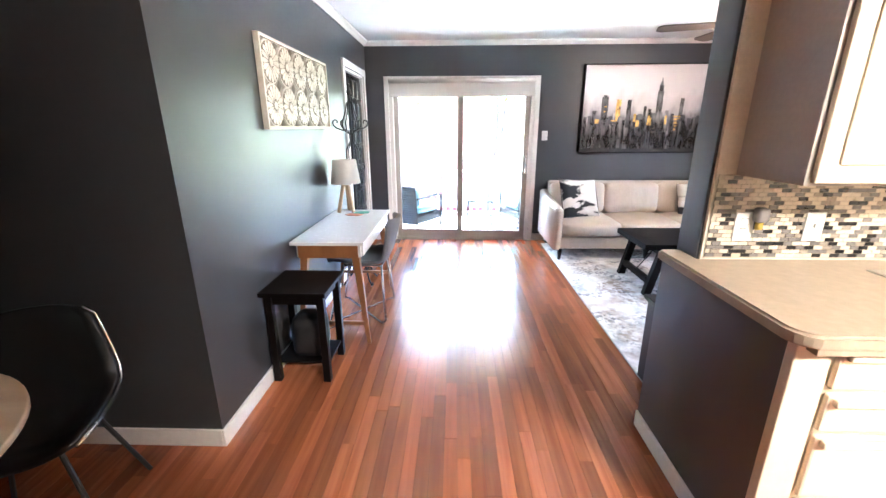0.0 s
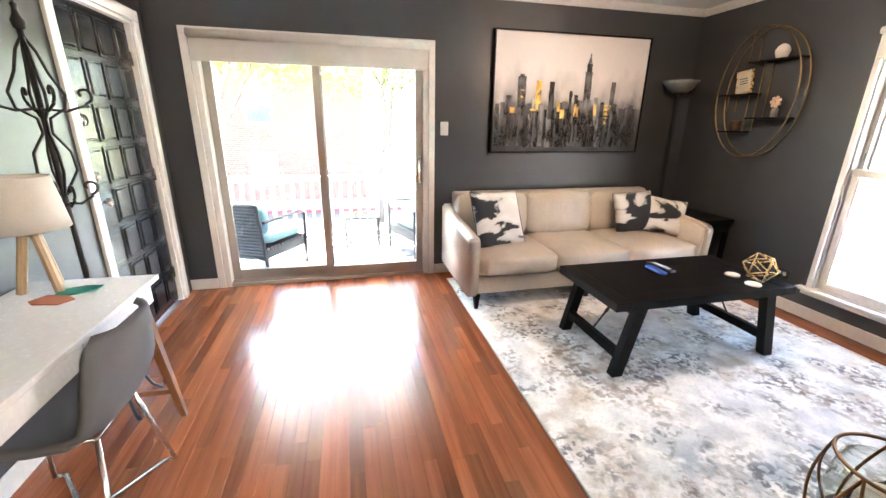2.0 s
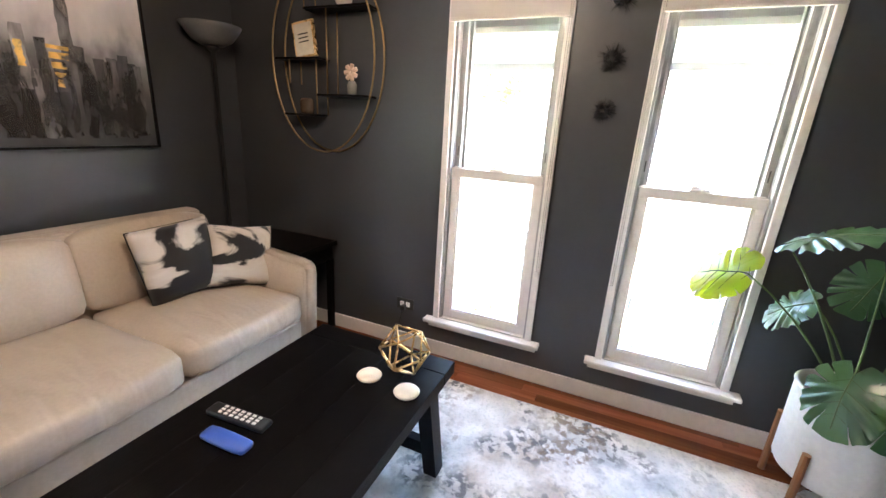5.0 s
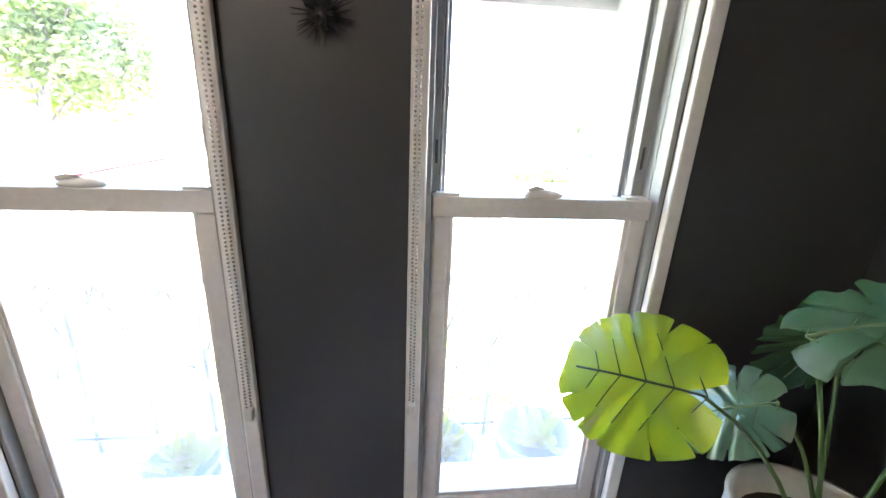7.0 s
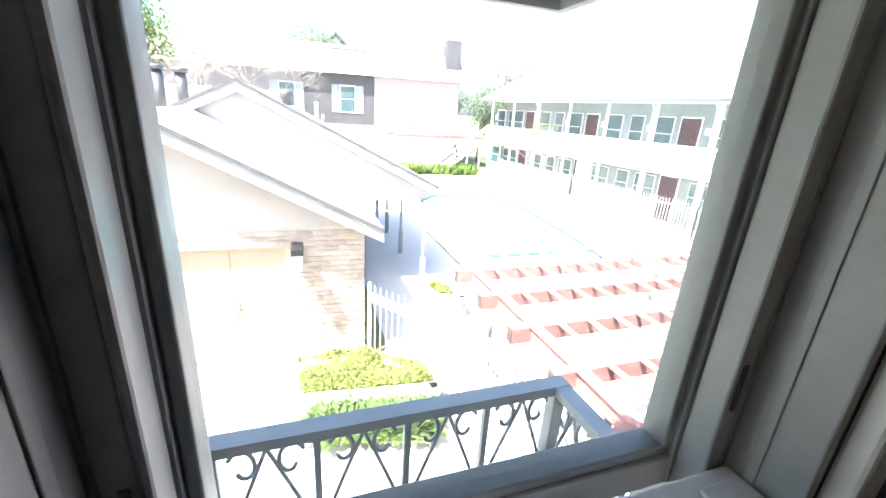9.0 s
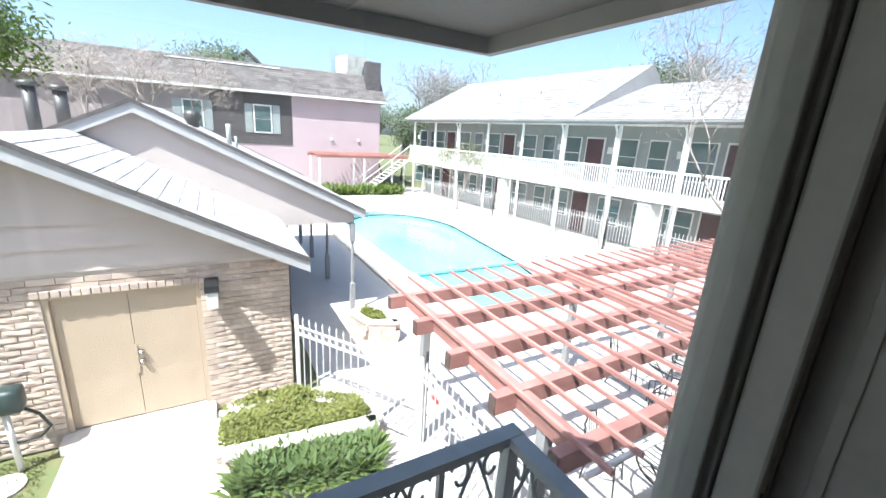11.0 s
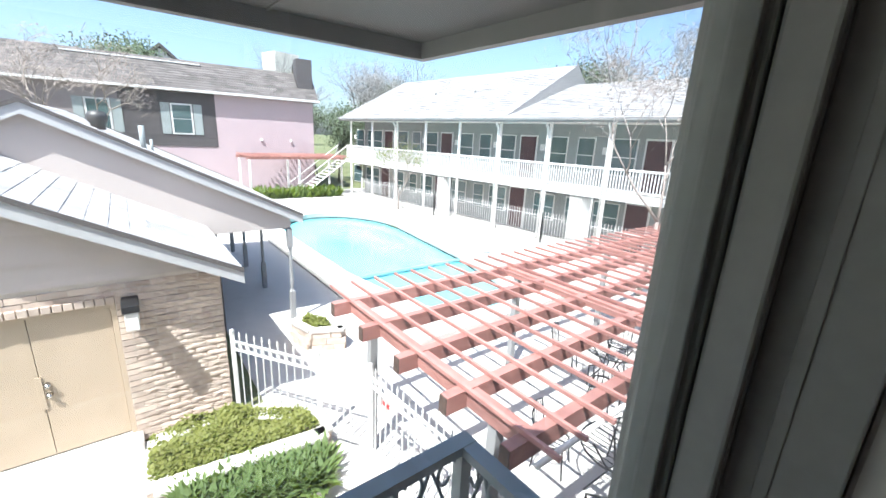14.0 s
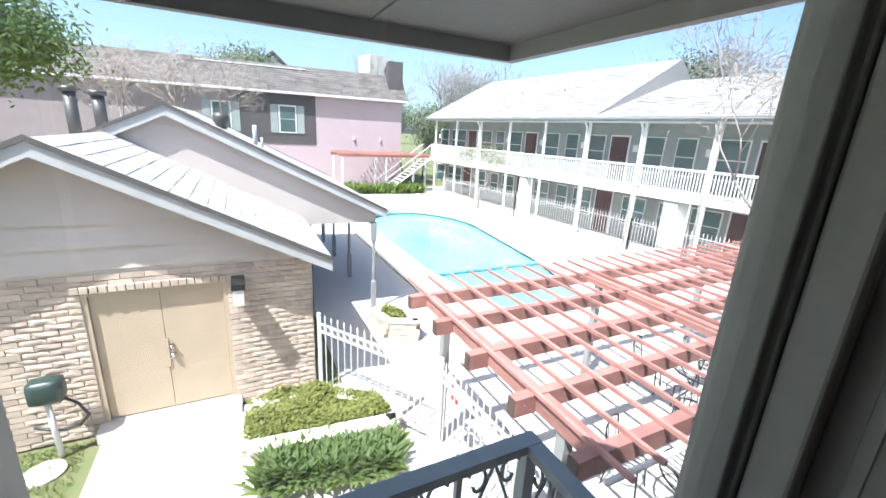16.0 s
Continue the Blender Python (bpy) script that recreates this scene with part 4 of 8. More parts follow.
# oval wall shelf
ov = thing("oval_wall_shelf", "oval brass wire wall shelf holding small ornaments", "wall shelf", (XE, 4.575, 1.67))
RY, RZ = 0.345, 0.50


def oval(x, ry, rz):
    return [(x, ry * math.cos(2 * math.pi * k / 48), rz * math.sin(2 * math.pi * k / 48)) for k in range(48)]


for xx in (-0.012, -0.108):
    bm = B()
    tube(bm, oval(xx, RY, RZ), 0.005, 8, True)
    part("ring", bm, WIREGOLD, ov, "", True)
SH = ((-0.315, 0.12, 0.245), (0.0, 0.335, 0.0), (-0.315, 0.045, -0.19), (0.03, 0.285, -0.30))
for y0, y1, z in SH:
    bm = B()
    box(bm, -0.112, -0.008, y0 + 0.02, y1 - 0.012, z - 0.006, z + 0.006, 0.001)
    part("shelf_board", bm, BLACKWOOD, ov, "thin dark shelf board")
for y_, z0, z1 in ((0.105, 0.25, 0.475), (-0.04, -0.185, 0.24), (0.035, -0.295, -0.005), (0.225, -0.13, -0.005)):
    for xx in (-0.106, -0.014):
        bm = B()
        tube(bm, [(xx, y_, z0), (xx, y_, z1)], 0.004, 6)
        part("upright", bm, WIREGOLD, ov, "", True)
ox, oy, oz = XE - 0.060, 4.575, 1.67
bm = B()
lathe(bm, [(0, 0), (0.03, 0), (0.045, 0.03), (0.05, 0.06), (0.035, 0.09), (0.012, 0.105), (0, 0.107)], (0, 0, 0), 20)
o_ = tagged(part("pale_ornament", bm, WAX, None, "", True), "small pale rounded stone ornament on the oval shelf", "ornament")
o_.matrix_world = pose(ox, oy - 0.12, oz + 0.2515)
o_ = thing("photo_frame", "small standing photo frame with a cream mat on the oval shelf", "picture frame")
o_.matrix_world = pose(ox - 0.005, oy + 0.13, oz + 0.007, 0, 8, 90)
bm = B()
box(bm, -0.075, 0.075, -0.008, 0.008, 0.0, 0.19, 0.003)
part("frame", bm, GOLD, o_)
bm = B()
box(bm, -0.062, 0.062, 0.0082, 0.0102, 0.013, 0.177)
part("print", bm, surf("cream_paper", (0.62, 0.56, 0.44), (0.55, 0.49, 0.38), 20, 0.8), o_)
for z_ in (0.08, 0.10, 0.12):
    bm = B()
    box(bm, -0.035, 0.035, 0.0104, 0.0108, z_, z_ + 0.006)
    part("text_bar", bm, P_M, o_)
o_ = thing("flower_vase", "small glass vase with a pale flower on the oval shelf", "vase", (ox, oy - 0.17, oz - 0.1835))
bm = B()
lathe(bm, [(0, 0), (0.025, 0), (0.028, 0.05), (0.02, 0.07), (0.018, 0.072), (0.018, 0.07), (0.024, 0.05), (0.022, 0.006), (0, 0.006)], (0, 0, 0), 18)
part("vase", bm, surf("smoky_glass", (0.25, 0.24, 0.22), None, 5, 0.1), o_, "", True)
for k in range(7):
    bm = B()
    soft_box(bm, -0.006, 0.006, 0.004, 0.045, -0.012, 0.012, 0.005, 0.0, 2)
    a_ = k * 2 * math.pi / 7
    bmesh.ops.rotate(bm, verts=bm.verts[:], matrix=Euler((a_, 0, 0)).to_matrix())
    bmesh.ops.translate(bm, verts=bm.verts[:], vec=(-0.01, 0, 0.115))
    part("petal", bm, surf("peach_petal", (0.70, 0.50, 0.36), None, 10, 0.7) if k == 0 else bpy.data.materials["peach_petal"], o_, "", True)
bm = B()
tube(bm, [(0, 0, 0.02), (-0.005, 0, 0.115)], 0.003, 6)
part("stem", bm, surf("green_stem", (0.08, 0.14, 0.04), None, 10, 0.6), o_, "", True)
bm = B()
lathe(bm, [(0, 0), (0.036, 0), (0.04, 0.02), (0.04, 0.07), (0.036, 0.085), (0, 0.085)], (0, 0, 0), 20)
o_ = tagged(part("candle_jar", bm, surf("brown_glass_jar", (0.09, 0.06, 0.04), None, 5, 0.12), None, "", True), "small brown glass candle jar on the oval shelf", "candle")
o_.matrix_world = pose(ox, oy + 0.15, oz - 0.2935)

# three spiked wall ornaments between the windows
for z_, r_ in ((1.915, 0.085), (1.675, 0.072), (1.46, 0.060)):
    u = thing("spiked_wall_ornament", "black spiky sea-urchin shaped metal wall ornament", "wall ornament", (XE, 3.09, z_), group="spiked wall ornaments")
    bm = B()
    lathe(bm, [(0, 0), (r_ * 0.42, 0), (r_ * 0.48, r_ * 0.15), (r_ * 0.36, r_ * 0.36), (0, r_ * 0.46)], (0, 0, 0), 20)
    bmesh.ops.rotate(bm, verts=bm.verts[:], matrix=Matrix.Rotation(-math.pi / 2, 3, "Y"))
    part("core", bm, IRON, u, "", True)
    for k in range(70):
        a_ = random.uniform(0, 2 * math.pi)
        e_ = random.uniform(0.12, 1.2)
        d_ = Vector((-math.sin(e_), math.cos(e_) * math.cos(a_), math.cos(e_) * math.sin(a_)))
        bm = B()
        tube(bm, [d_ * r_ * 0.35, d_ * r_ * random.uniform(0.85, 1.0) * (1.0 if e_ < 0.7 else 0.75)], 0.0022, 5, False, 0.0008)
        bmesh.ops.translate(bm, verts=bm.verts[:], vec=(-0.004, 0, 0))
        part("spike", bm, IRON, u)

# wall plates
def plate(name, at, rz, kind_, mat=None, turn=0):
    ob = thing(name, "%s %s set in the wall" % ("dark metal" if mat else "white", kind_), "switch" if "switch" in kind_ else "outlet")
    ob.matrix_world = pose(*at, 0, turn, rz)
    bm = B()
    box(bm, -0.036, 0.036, -0.007, 0, -0.058, 0.058, 0.003)
    part("cover_plate", bm, mat or PLASTIC_W, ob)
    if "switch" in kind_:
        bm = B()
        box(bm, -0.005, 0.005, -0.018, -0.007, -0.002, 0.014, 0.002)
        part("toggle", bm, PLASTIC_W, ob)
    else:
        for z_ in (-0.02, 0.02):
            bm = B()
            box(bm, -0.015, 0.015, -0.010, -0.007, z_ - 0.013, z_ + 0.013, 0.003)
            part("socket", bm, PLASTIC_W, ob)
    return ob


plate("light_switch", (1.02, YN, 1.36), 0, "light switch")
plate("wall_outlet", (XE, 4.06, 0.285), -90, "double outlet", surf("dark_plate_metal", (0.06, 0.055, 0.05), None, 8, 0.3, metal=0.6), 90)
pg = thing("power_plug", "black plug and cord in the window wall outlet", "plug", (XE - 0.010, 4.06, 0.27))
bm = B()
box(bm, -0.035, 0, -0.014, 0.014, -0.014, 0.014, 0.004)
part("plug_body", bm, PLASTIC_K, pg)
bm = B()
tube(bm, [(-0.033, 0, 0), (-0.05, 0.0, -0.05), (-0.04, 0.02, -0.16), (-0.035, 0.06, -0.262), (-0.05, 0.25, -0.264)], 0.003, 6)
part("cord", bm, PLASTIC_K, pg, "", True)

# ceiling fan
fan = thing("ceiling_fan", "brown ceiling fan at rest with a lit round lamp", "ceiling fan", (2.22, 3.68, ZC))
FANW = surf("greyed_fan_wood", (0.10, 0.075, 0.06), (0.07, 0.05, 0.04), 4, 0.5, stretch=(1, 6, 6))
bm = B()
lathe(bm, [(0, 0), (0.07, 0), (0.07, -0.03), (0.02, -0.05), (0.02, -0.14), (0.10, -0.15), (0.12, -0.19), (0.11, -0.24), (0.0, -0.25)], (0, 0, 0), 28)
bmesh.ops.recalc_face_normals(bm, faces=bm.faces[:])
part("motor_housing", bm, IRON, fan, "", True)
bm = B()
lathe(bm, [(0, -0.25), (0.105, -0.25), (0.115, -0.29), (0.10, -0.32), (0.05, -0.335), (0, -0.338)], (0, 0, 0), 28)
bmesh.ops.recalc_face_normals(bm, faces=bm.faces[:])
part("lamp_bowl", bm, glow("lit_fan_lamp", (1.0, 0.74, 0.54), 1.6), fan, "glowing warm lamp bowl", True)
bm = B()
prism(bm, [(0.12, -0.03), (0.20, -0.055), (0.62, -0.068), (0.665, -0.04), (0.665, 0.04), (0.62, 0.068), (0.20, 0.055), (0.12, 0.03)], 2, -0.004, 0.004)
bmesh.ops.rotate(bm, verts=bm.verts[:], matrix=Matrix.Rotation(radians(10), 3, "X"))
blm = mesh_of("blade", bm, FANW)
for k in range(5):
    piece("blade", blm, fan, pose(0, 0, -0.205, 0, 0, 20 + 72 * k))

# ---- desk side ----
dk = thing("writing_desk", "white-topped writing desk with angled golden wood legs", "desk", (-0.945, 3.11, 0.0))
bm = B()
box(bm, -0.245, 0.245, -0.555, 0.555, 0.722, 0.745, 0.003)
part("desktop", bm, WHITE_LAM, dk)
bm = B()
box(bm, -0.215, 0.215, -0.52, 0.52, 0.635, 0.722)
part("apron", bm, WHITE_LAM, dk)
bm = B()
box(bm, 0.215, 0.229, -0.50, -0.004, 0.638, 0.718, 0.002)
box(bm, 0.215, 0.2288, 0.004, 0.50, 0.638, 0.718, 0.002)
part("drawer_front", bm, WHITE_LAM, dk)
for sx in (-1, 1):
    for sy in (-1, 1):
        bm = B()
        lathe(bm, [(0.017, 0.0), (0.036, 0.72)], (0, 0, 0), 4)
        bmesh.ops.rotate(bm, verts=bm.verts[:], matrix=Matrix.Rotation(math.pi / 4, 3, "Z"))
        for v in bm.verts:
            v.co.x += sx * (0.24 - 0.075 * v.co.z / 0.72)
            v.co.y += sy * (0.53 - 0.05 * v.co.z / 0.72)
        part("leg", bm, OAK, dk)
    
for sy in (-1, 1):
    part("side_rail", box(B(), -0.20, 0.20, *sorted((sy * 0.5205, sy * 0.538)), 0.632, 0.7215, 0.002), OAK, dk, "oak end rail")
    part("stretcher", box(B(), -0.21, 0.21, sy * 0.522 - 0.010, sy * 0.522 + 0.010, 0.14, 0.165, 0.002), OAK, dk)

# table lamp
PALEOAK = surf("pale_lamp_oak", (0.52, 0.38, 0.24), (0.44, 0.31, 0.19), 4, 0.5, stretch=(4, 4, 0.6))
tl = thing("table_lamp", "table lamp with a wooden tripod base and linen drum shade", "table lamp", (-1.06, 3.56, 0.745))
for k in range(3):
    a_ = radians(90 + 120 * k)
    bm = B()
    tube(bm, [(0.075 * math.cos(a_), 0.075 * math.sin(a_), 0.0), (0.022 * math.cos(a_), 0.022 * math.sin(a_), 0.24)], 0.017, 8)
    part("tripod_leg", bm, PALEOAK, tl, "pale wooden tripod leg")
bm = B()
lathe(bm, [(0, 0.23), (0.03, 0.23), (0.03, 0.25), (0.01, 0.252), (0.01, 0.33), (0, 0.33)], (0, 0, 0), 16)
part("stem", bm, PALEOAK, tl, "", True)
bm = B()
lathe(bm, [(0.128, 0.255), (0.100, 0.455), (0.097, 0.455), (0.125, 0.255)], (0, 0, 0), 40)
part("shade", bm, LINEN, tl, "off-white linen drum shade", True)
# cards on the desk
for x_, y_, rz, col, nm in ((-0.93, 3.52, 15, (0.02, 0.30, 0.22), "green"), (-0.97, 3.43, -20, (0.55, 0.16, 0.06), "orange")):
    bm = B()
    prism(bm, [(-0.07, -0.03), (-0.03, -0.05), (0.06, -0.035), (0.075, 0.02), (0.02, 0.045), (-0.06, 0.035)], 2, 0.0, 0.004)
    o_ = tagged(part("leaf_coaster", bm, surf(nm + "_card", col, None, 8, 0.5)), nm + " leaf-shaped flat coaster lying on the desk", "coaster", "leaf coasters")
    o_.matrix_world = pose(x_, y_, 0.7455, 0, 0, rz)

# chair
dc = thing("desk_chair", "grey upholstered shell chair on a crossed steel sled base", "chair", (-0.80, 3.10, 0.0))
bm = B()
prof = [(-0.26, 0.452, 0.20), (-0.24, 0.468, 0.215), (-0.12, 0.452, 0.225), (0.02, 0.440, 0.23), (0.12, 0.448, 0.232), (0.175, 0.480, 0.232), (0.205, 0.54, 0.228), (0.235, 0.64, 0.215), (0.262, 0.74, 0.195), (0.272, 0.79, 0.175), (0.275, 0.81, 0.14)]
rows_ = []
for x_, z_, hw_ in prof:
    row = []
    for j in range(11):
        u = j / 5 - 1
        lift = 0.045 * abs(u) ** 2.5
        back = max(0.0, (z_ - 0.45) / 0.36)
        row.append(bm.verts.new((x_ - lift * back * 1.6, u * hw_, z_ + lift * (1 - back))))
    rows_.append(row)
for a_, b_ in zip(rows_, rows_[1:]):
    for j in range(10):
        bm.faces.new((a_[j], a_[j + 1], b_[j + 1], b_[j]))
bmesh.ops.recalc_face_normals(bm, faces=bm.faces[:])
bmesh.ops.solidify(bm, geom=bm.faces[:], thickness=0.024)
part("seat_shell", bm, GREYFAB, dc, "grey felt seat shell", True)
for s in (-1, 1):
    bm = B()
    tube(bm, [(-0.17, s * 0.10, 0.435), (-0.27, s * 0.22, 0.022), (-0.24, s * 0.235, 0.010), (0.13, -s * 0.235, 0.010), (0.165, -s * 0.225, 0.022), (0.13, -s * 0.12, 0.435)], 0.009, 8)
    part("sled_bar", bm, CHROME, dc, "", True)
bm = B()
tube(bm, [(-0.17, -0.10, 0.435), (-0.17, 0.10, 0.435), (0.13, 0.12, 0.435), (0.13, -0.12, 0.435)], 0.009, 8, True)
part("seat_ring", bm, CHROME, dc, "", True)

# black stool table with a bag on its lower shelf
bs = thing("black_side_table", "small black wooden side table with a lower shelf beside the desk", "side table", (-1.015, 2.285, 0.0))
bm = B()
box(bm, -0.19, 0.19, -0.195, 0.195, 0.555, 0.58, 0.003)
part("tabletop", bm, ESPRESSO, bs)
bm = B()
for sy in (-1, 1):
    box(bm, -0.13, 0.13, sy * 0.145 - 0.008, sy * 0.145 + 0.008, 0.495, 0.555)
for sx in (-1, 1):
    box(bm, sx * 0.145 - 0.008, sx * 0.145 + 0.008, -0.13, 0.13, 0.495, 0.555)
part("apron", bm, ESPRESSO, bs)
for sx in (-1, 1):
    for sy in (-1, 1):
        bm = B()
        box(bm, sx * 0.150 - 0.021, sx * 0.150 + 0.021, sy * 0.150 - 0.021, sy * 0.150 + 0.021, 0.0, 0.555, 0.002)
        part("leg", bm, ESPRESSO, bs)
bm = B()
box(bm, -0.16, 0.16, -0.128, 0.128, 0.10, 0.115, 0.002)
part("lower_shelf", bm, ESPRESSO, bs)
bm = B()
soft_box(bm, -0.09, 0.09, -0.10, 0.10, 0.0, 0.25, 0.03, 0.012, 4)
bag = tagged(part("black_case", bm, PLASTIC_K, None, "", True), "black zipped case standing on the side table shelf", "bag")
bag.matrix_world = pose(-1.0, 2.29, 0.1155)

# carved wall panel: pierced floral tiles in a frame
CARVED = surf("whitewashed_carved_wood", (0.72, 0.67, 0.57), (0.60, 0.54, 0.44), 14, 0.5, bump=0.3, fine=60)
wp = thing("carved_wall_panel", "whitewashed carved wood wall panel with pierced flowers", "wall art", (XW, 3.03, 1.455))
PWY, PZ = 0.60, 0.51
bm = B()
for y0, y1, z0, z1 in ((-PWY, -PWY + 0.018, 0, PZ), (PWY - 0.018, PWY, 0, PZ), (-PWY + 0.018, PWY - 0.018, 0, 0.018), (-PWY + 0.018, PWY - 0.018, PZ - 0.018, PZ)):
    box(bm, 0.002, 0.035, y0, y1, z0, z1, 0.002)
part("frame", bm, CARVED, wp)
bm = B()
R_ = 0.118
n_p = 16
tw, th = (2 * PWY - 0.036) / 5, (PZ - 0.036) / 2
for k in range(n_p):
    a_ = 2 * math.pi * k / n_p
    ca, sa = math.cos(a_), math.sin(a_)
    poly = [(0.026, 0.0), (0.05, 0.008), (0.085, 0.015), (0.104, 0.013), (0.113, 0.0), (0.104, -0.013), (0.085, -0.015), (0.05, -0.008)]
    prism(bm, [(p * ca - q * sa, p * sa + q * ca) for p, q in poly], 0, 0.014, 0.030)
lathe_bm = [(0.024 * math.cos(2 * math.pi * k / 14), 0.024 * math.sin(2 * math.pi * k / 14)) for k in range(14)]
prism(bm, lathe_bm, 0, 0.014, 0.033)
ring = [(0.117 * math.cos(2 * math.pi * k / 28), 0.117 * math.sin(2 * math.pi * k / 28)) for k in range(28)]
tube(bm, [(0.018, y_, z_) for y_, z_ in ring], 0.006, 6, True)
flo = mesh_of("carved_flower", bm, CARVED)
for i in range(5):
    for j in range(2):
        piece("carved_flower", flo, wp, Matrix.Translation((0, -PWY + 0.018 + tw * (i + 0.5), 0.018 + th * (j + 0.5))))
bm = B()
lathe(bm, [(0, 0), (0.032, 0), (0.026, 0.004), (0, 0.005)], (0, 0, 0), 4)
bmesh.ops.rotate(bm, verts=bm.verts[:], matrix=Matrix.Rotation(math.pi / 2, 3, "Y"))
dia = mesh_of("carved_diamond", bm, surf("dark_pierced_hole", (0.20, 0.17, 0.13), None, 10, 0.9))
for i in range(1, 5):
    for j in (0, 1, 2):
        piece("carved_diamond", dia, wp, Matrix.Translation((0.014, -PWY + 0.018 + tw * i, 0.03 + (PZ - 0.06) * j / 2)))
bm = B()
box(bm, 0.002, 0.0145, -PWY + 0.018, PWY - 0.018, 0.018, PZ - 0.018)
part("backing", bm, surf("dark_backing", (0.36, 0.31, 0.24), (0.28, 0.24, 0.18), 6, 0.8), wp)

# wrought-iron coat rack standing by the front door
cr = thing("coat_rack", "black wrought-iron coat rack with scrolled hooks by the front door", "coat rack", (-1.03, 3.76, 0.0))
cr.scale = (1.0, 1.0, 0.965)
bm = B()
tube(bm, [(0, 0, 0.02), (0, 0, 1.80)], 0.011, 8)
lathe(bm, [(0, 1.79), (0.018, 1.80), (0.024, 1.825), (0.012, 1.85), (0.008, 1.87), (0.012, 1.885), (0, 1.90)], (0, 0, 0), 12)
part("pole", bm, IRON, cr, "", True)


def scroll(c0, r0, turns, n=14, sgn=1):
    """A flat spiral in (out, up) around c0."""
    return [(c0[0] + r0 * (1 - 0.75 * k / n) * math.cos(-math.pi / 2 + sgn * turns * 2 * math.pi * k / n), c0[1] + r0 * (1 - 0.75 * k / n) * math.sin(-math.pi / 2 + sgn * turns * 2 * math.pi * k / n)) for k in range(n + 1)]


for k in range(4):
    a_ = radians(45 + 90 * k)
    ca, sa = math.cos(a_), math.sin(a_)
    for z0, R0, up in ((1.50, 0.155, 0.09), (1.10, 0.10, 0.05)):
        bm = B()
        pts = [(0.0, z0), (R0 * 0.5, z0 - 0.01), (R0, z0 + 0.02)] + [(R0 - 0.01 + p, z0 + 0.062 + q) for p, q in scroll((0, 0), 0.038, 0.85)]
        tube(bm, [(p * ca, p * sa, q) for p, q in pts], 0.006, 6)
        part("hook", bm, IRON, cr, "", True)
    bm = B()
    pts = [(0.0, 1.78), (0.03, 1.72), (0.05, 1.64), (0.085, 1.56), (0.075, 1.50), (0.02, 1.46), (0.015, 1.40), (0.06, 1.32), (0.065, 1.24), (0.02, 1.16), (0.0, 1.12)]
    tube(bm, [(p * ca, p * sa, q) for p, q in pts], 0.006, 6)
    part("basket_bar", bm, IRON, cr, "", True)
    bm = B()
    pts = [(0.0, 0.42), (0.06, 0.36), (0.10, 0.20), (0.15, 0.06), (0.19, 0.012), (0.21, 0.03), (0.20, 0.05)]
    tube(bm, [(p * ca, p * sa, q) for p, q in pts], 0.008, 6)
    part("foot", bm, IRON, cr, "", True)
# cable under the desk
bm = B()
tube(bm, [(-1.17, 2.80, 0.30), (-1.12, 2.78, 0.12), (-1.05, 2.75, 0.012), (-0.98, 2.86, 0.007), (-1.08, 3.05, 0.007), (-1.15, 3.2, 0.007)], 0.004, 6)
oc = plate("wall_outlet", (XW, 2.80, 0.32), 90, "double outlet")
cord = part("power_cord", bm, PLASTIC_K, oc, "black power cord", True)
cord.matrix_parent_inverse = oc.matrix_world.inverted()

# ---- console and lantern ----
cs = thing("tv_console", "dark espresso wooden console against the dividing wall", "console", (1.50, 2.03, 0.0))
bm = B()
box(bm, -0.50, 0.50, -0.205, 0.225, 0.505, 0.53, 0.003)
part("top_board", bm, ESPRESSO, cs)
bm = B()
box(bm, -0.485, 0.485, -0.2, 0.19, 0.012, 0.505, 0.002)
part("body", bm, ESPRESSO, cs)
for k in range(3):
    bm = B()
    box(bm, -0.478 + 0.32 * k, -0.165 + 0.32 * k, 0.19, 0.208, 0.04, 0.495, 0.003)
    d_ = part("cabinet_door", bm, ESPRESSO, cs)
    bm = B()
    tube(bm, [(-0.21 + 0.32 * k, 0.22, 0.22), (-0.21 + 0.32 * k, 0.22, 0.32)], 0.005, 8)
    part("handle", bm, IRON, d_)
ln = thing("candle_lantern", "brass wire candle lantern with a glass cylinder and white pillar candle", "lantern", (1.185, 2.115, 0.5305))
BRONZE = surf("aged_brass_wire", (0.30, 0.17, 0.08), (0.22, 0.12, 0.06), 12, 0.35, metal=1.0, bump=0.02)
bm = B()
lathe(bm, [(0, 0.010), (0.082, 0.010), (0.090, 0.022), (0.092, 0.034), (0.088, 0.034), (0.080, 0.016), (0, 0.014)], (0, 0, 0), 36)
part("tray", bm, GOLD, ln, "polished brass tray", True)
bm = B()
lathe(bm, [(0, 0.0145), (0.047, 0.0145), (0.047, 0.165), (0.043, 0.171), (0.036, 0.170), (0.02, 0.162), (0, 0.160)], (0, 0, 0), 32)
part("candle", bm, WAX, ln, "ivory pillar candle", True)
bm = B()
tube(bm, [(0, 0, 0.158), (0.002, 0.001, 0.172)], 0.0014, 5)
part("wick", bm, PLASTIC_K, ln)
bm = B()
lathe(bm, [(0.078, 0.017), (0.096, 0.09), (0.098, 0.15), (0.088, 0.225), (0.086, 0.225), (0.096, 0.15), (0.094, 0.09), (0.076, 0.017)], (0, 0, 0), 36)
part("glass_bowl", bm, GLASS, ln, "", True)
for z_, r_ in ((0.245, 0.098), (0.004, 0.088)):
    bm = B()
    tube(bm, [(r_ * math.cos(2 * math.pi * k / 36), r_ * math.sin(2 * math.pi * k / 36), z_) for k in range(36)], 0.0038, 6, True)
    part("ring", bm, BRONZE, ln, "", True)
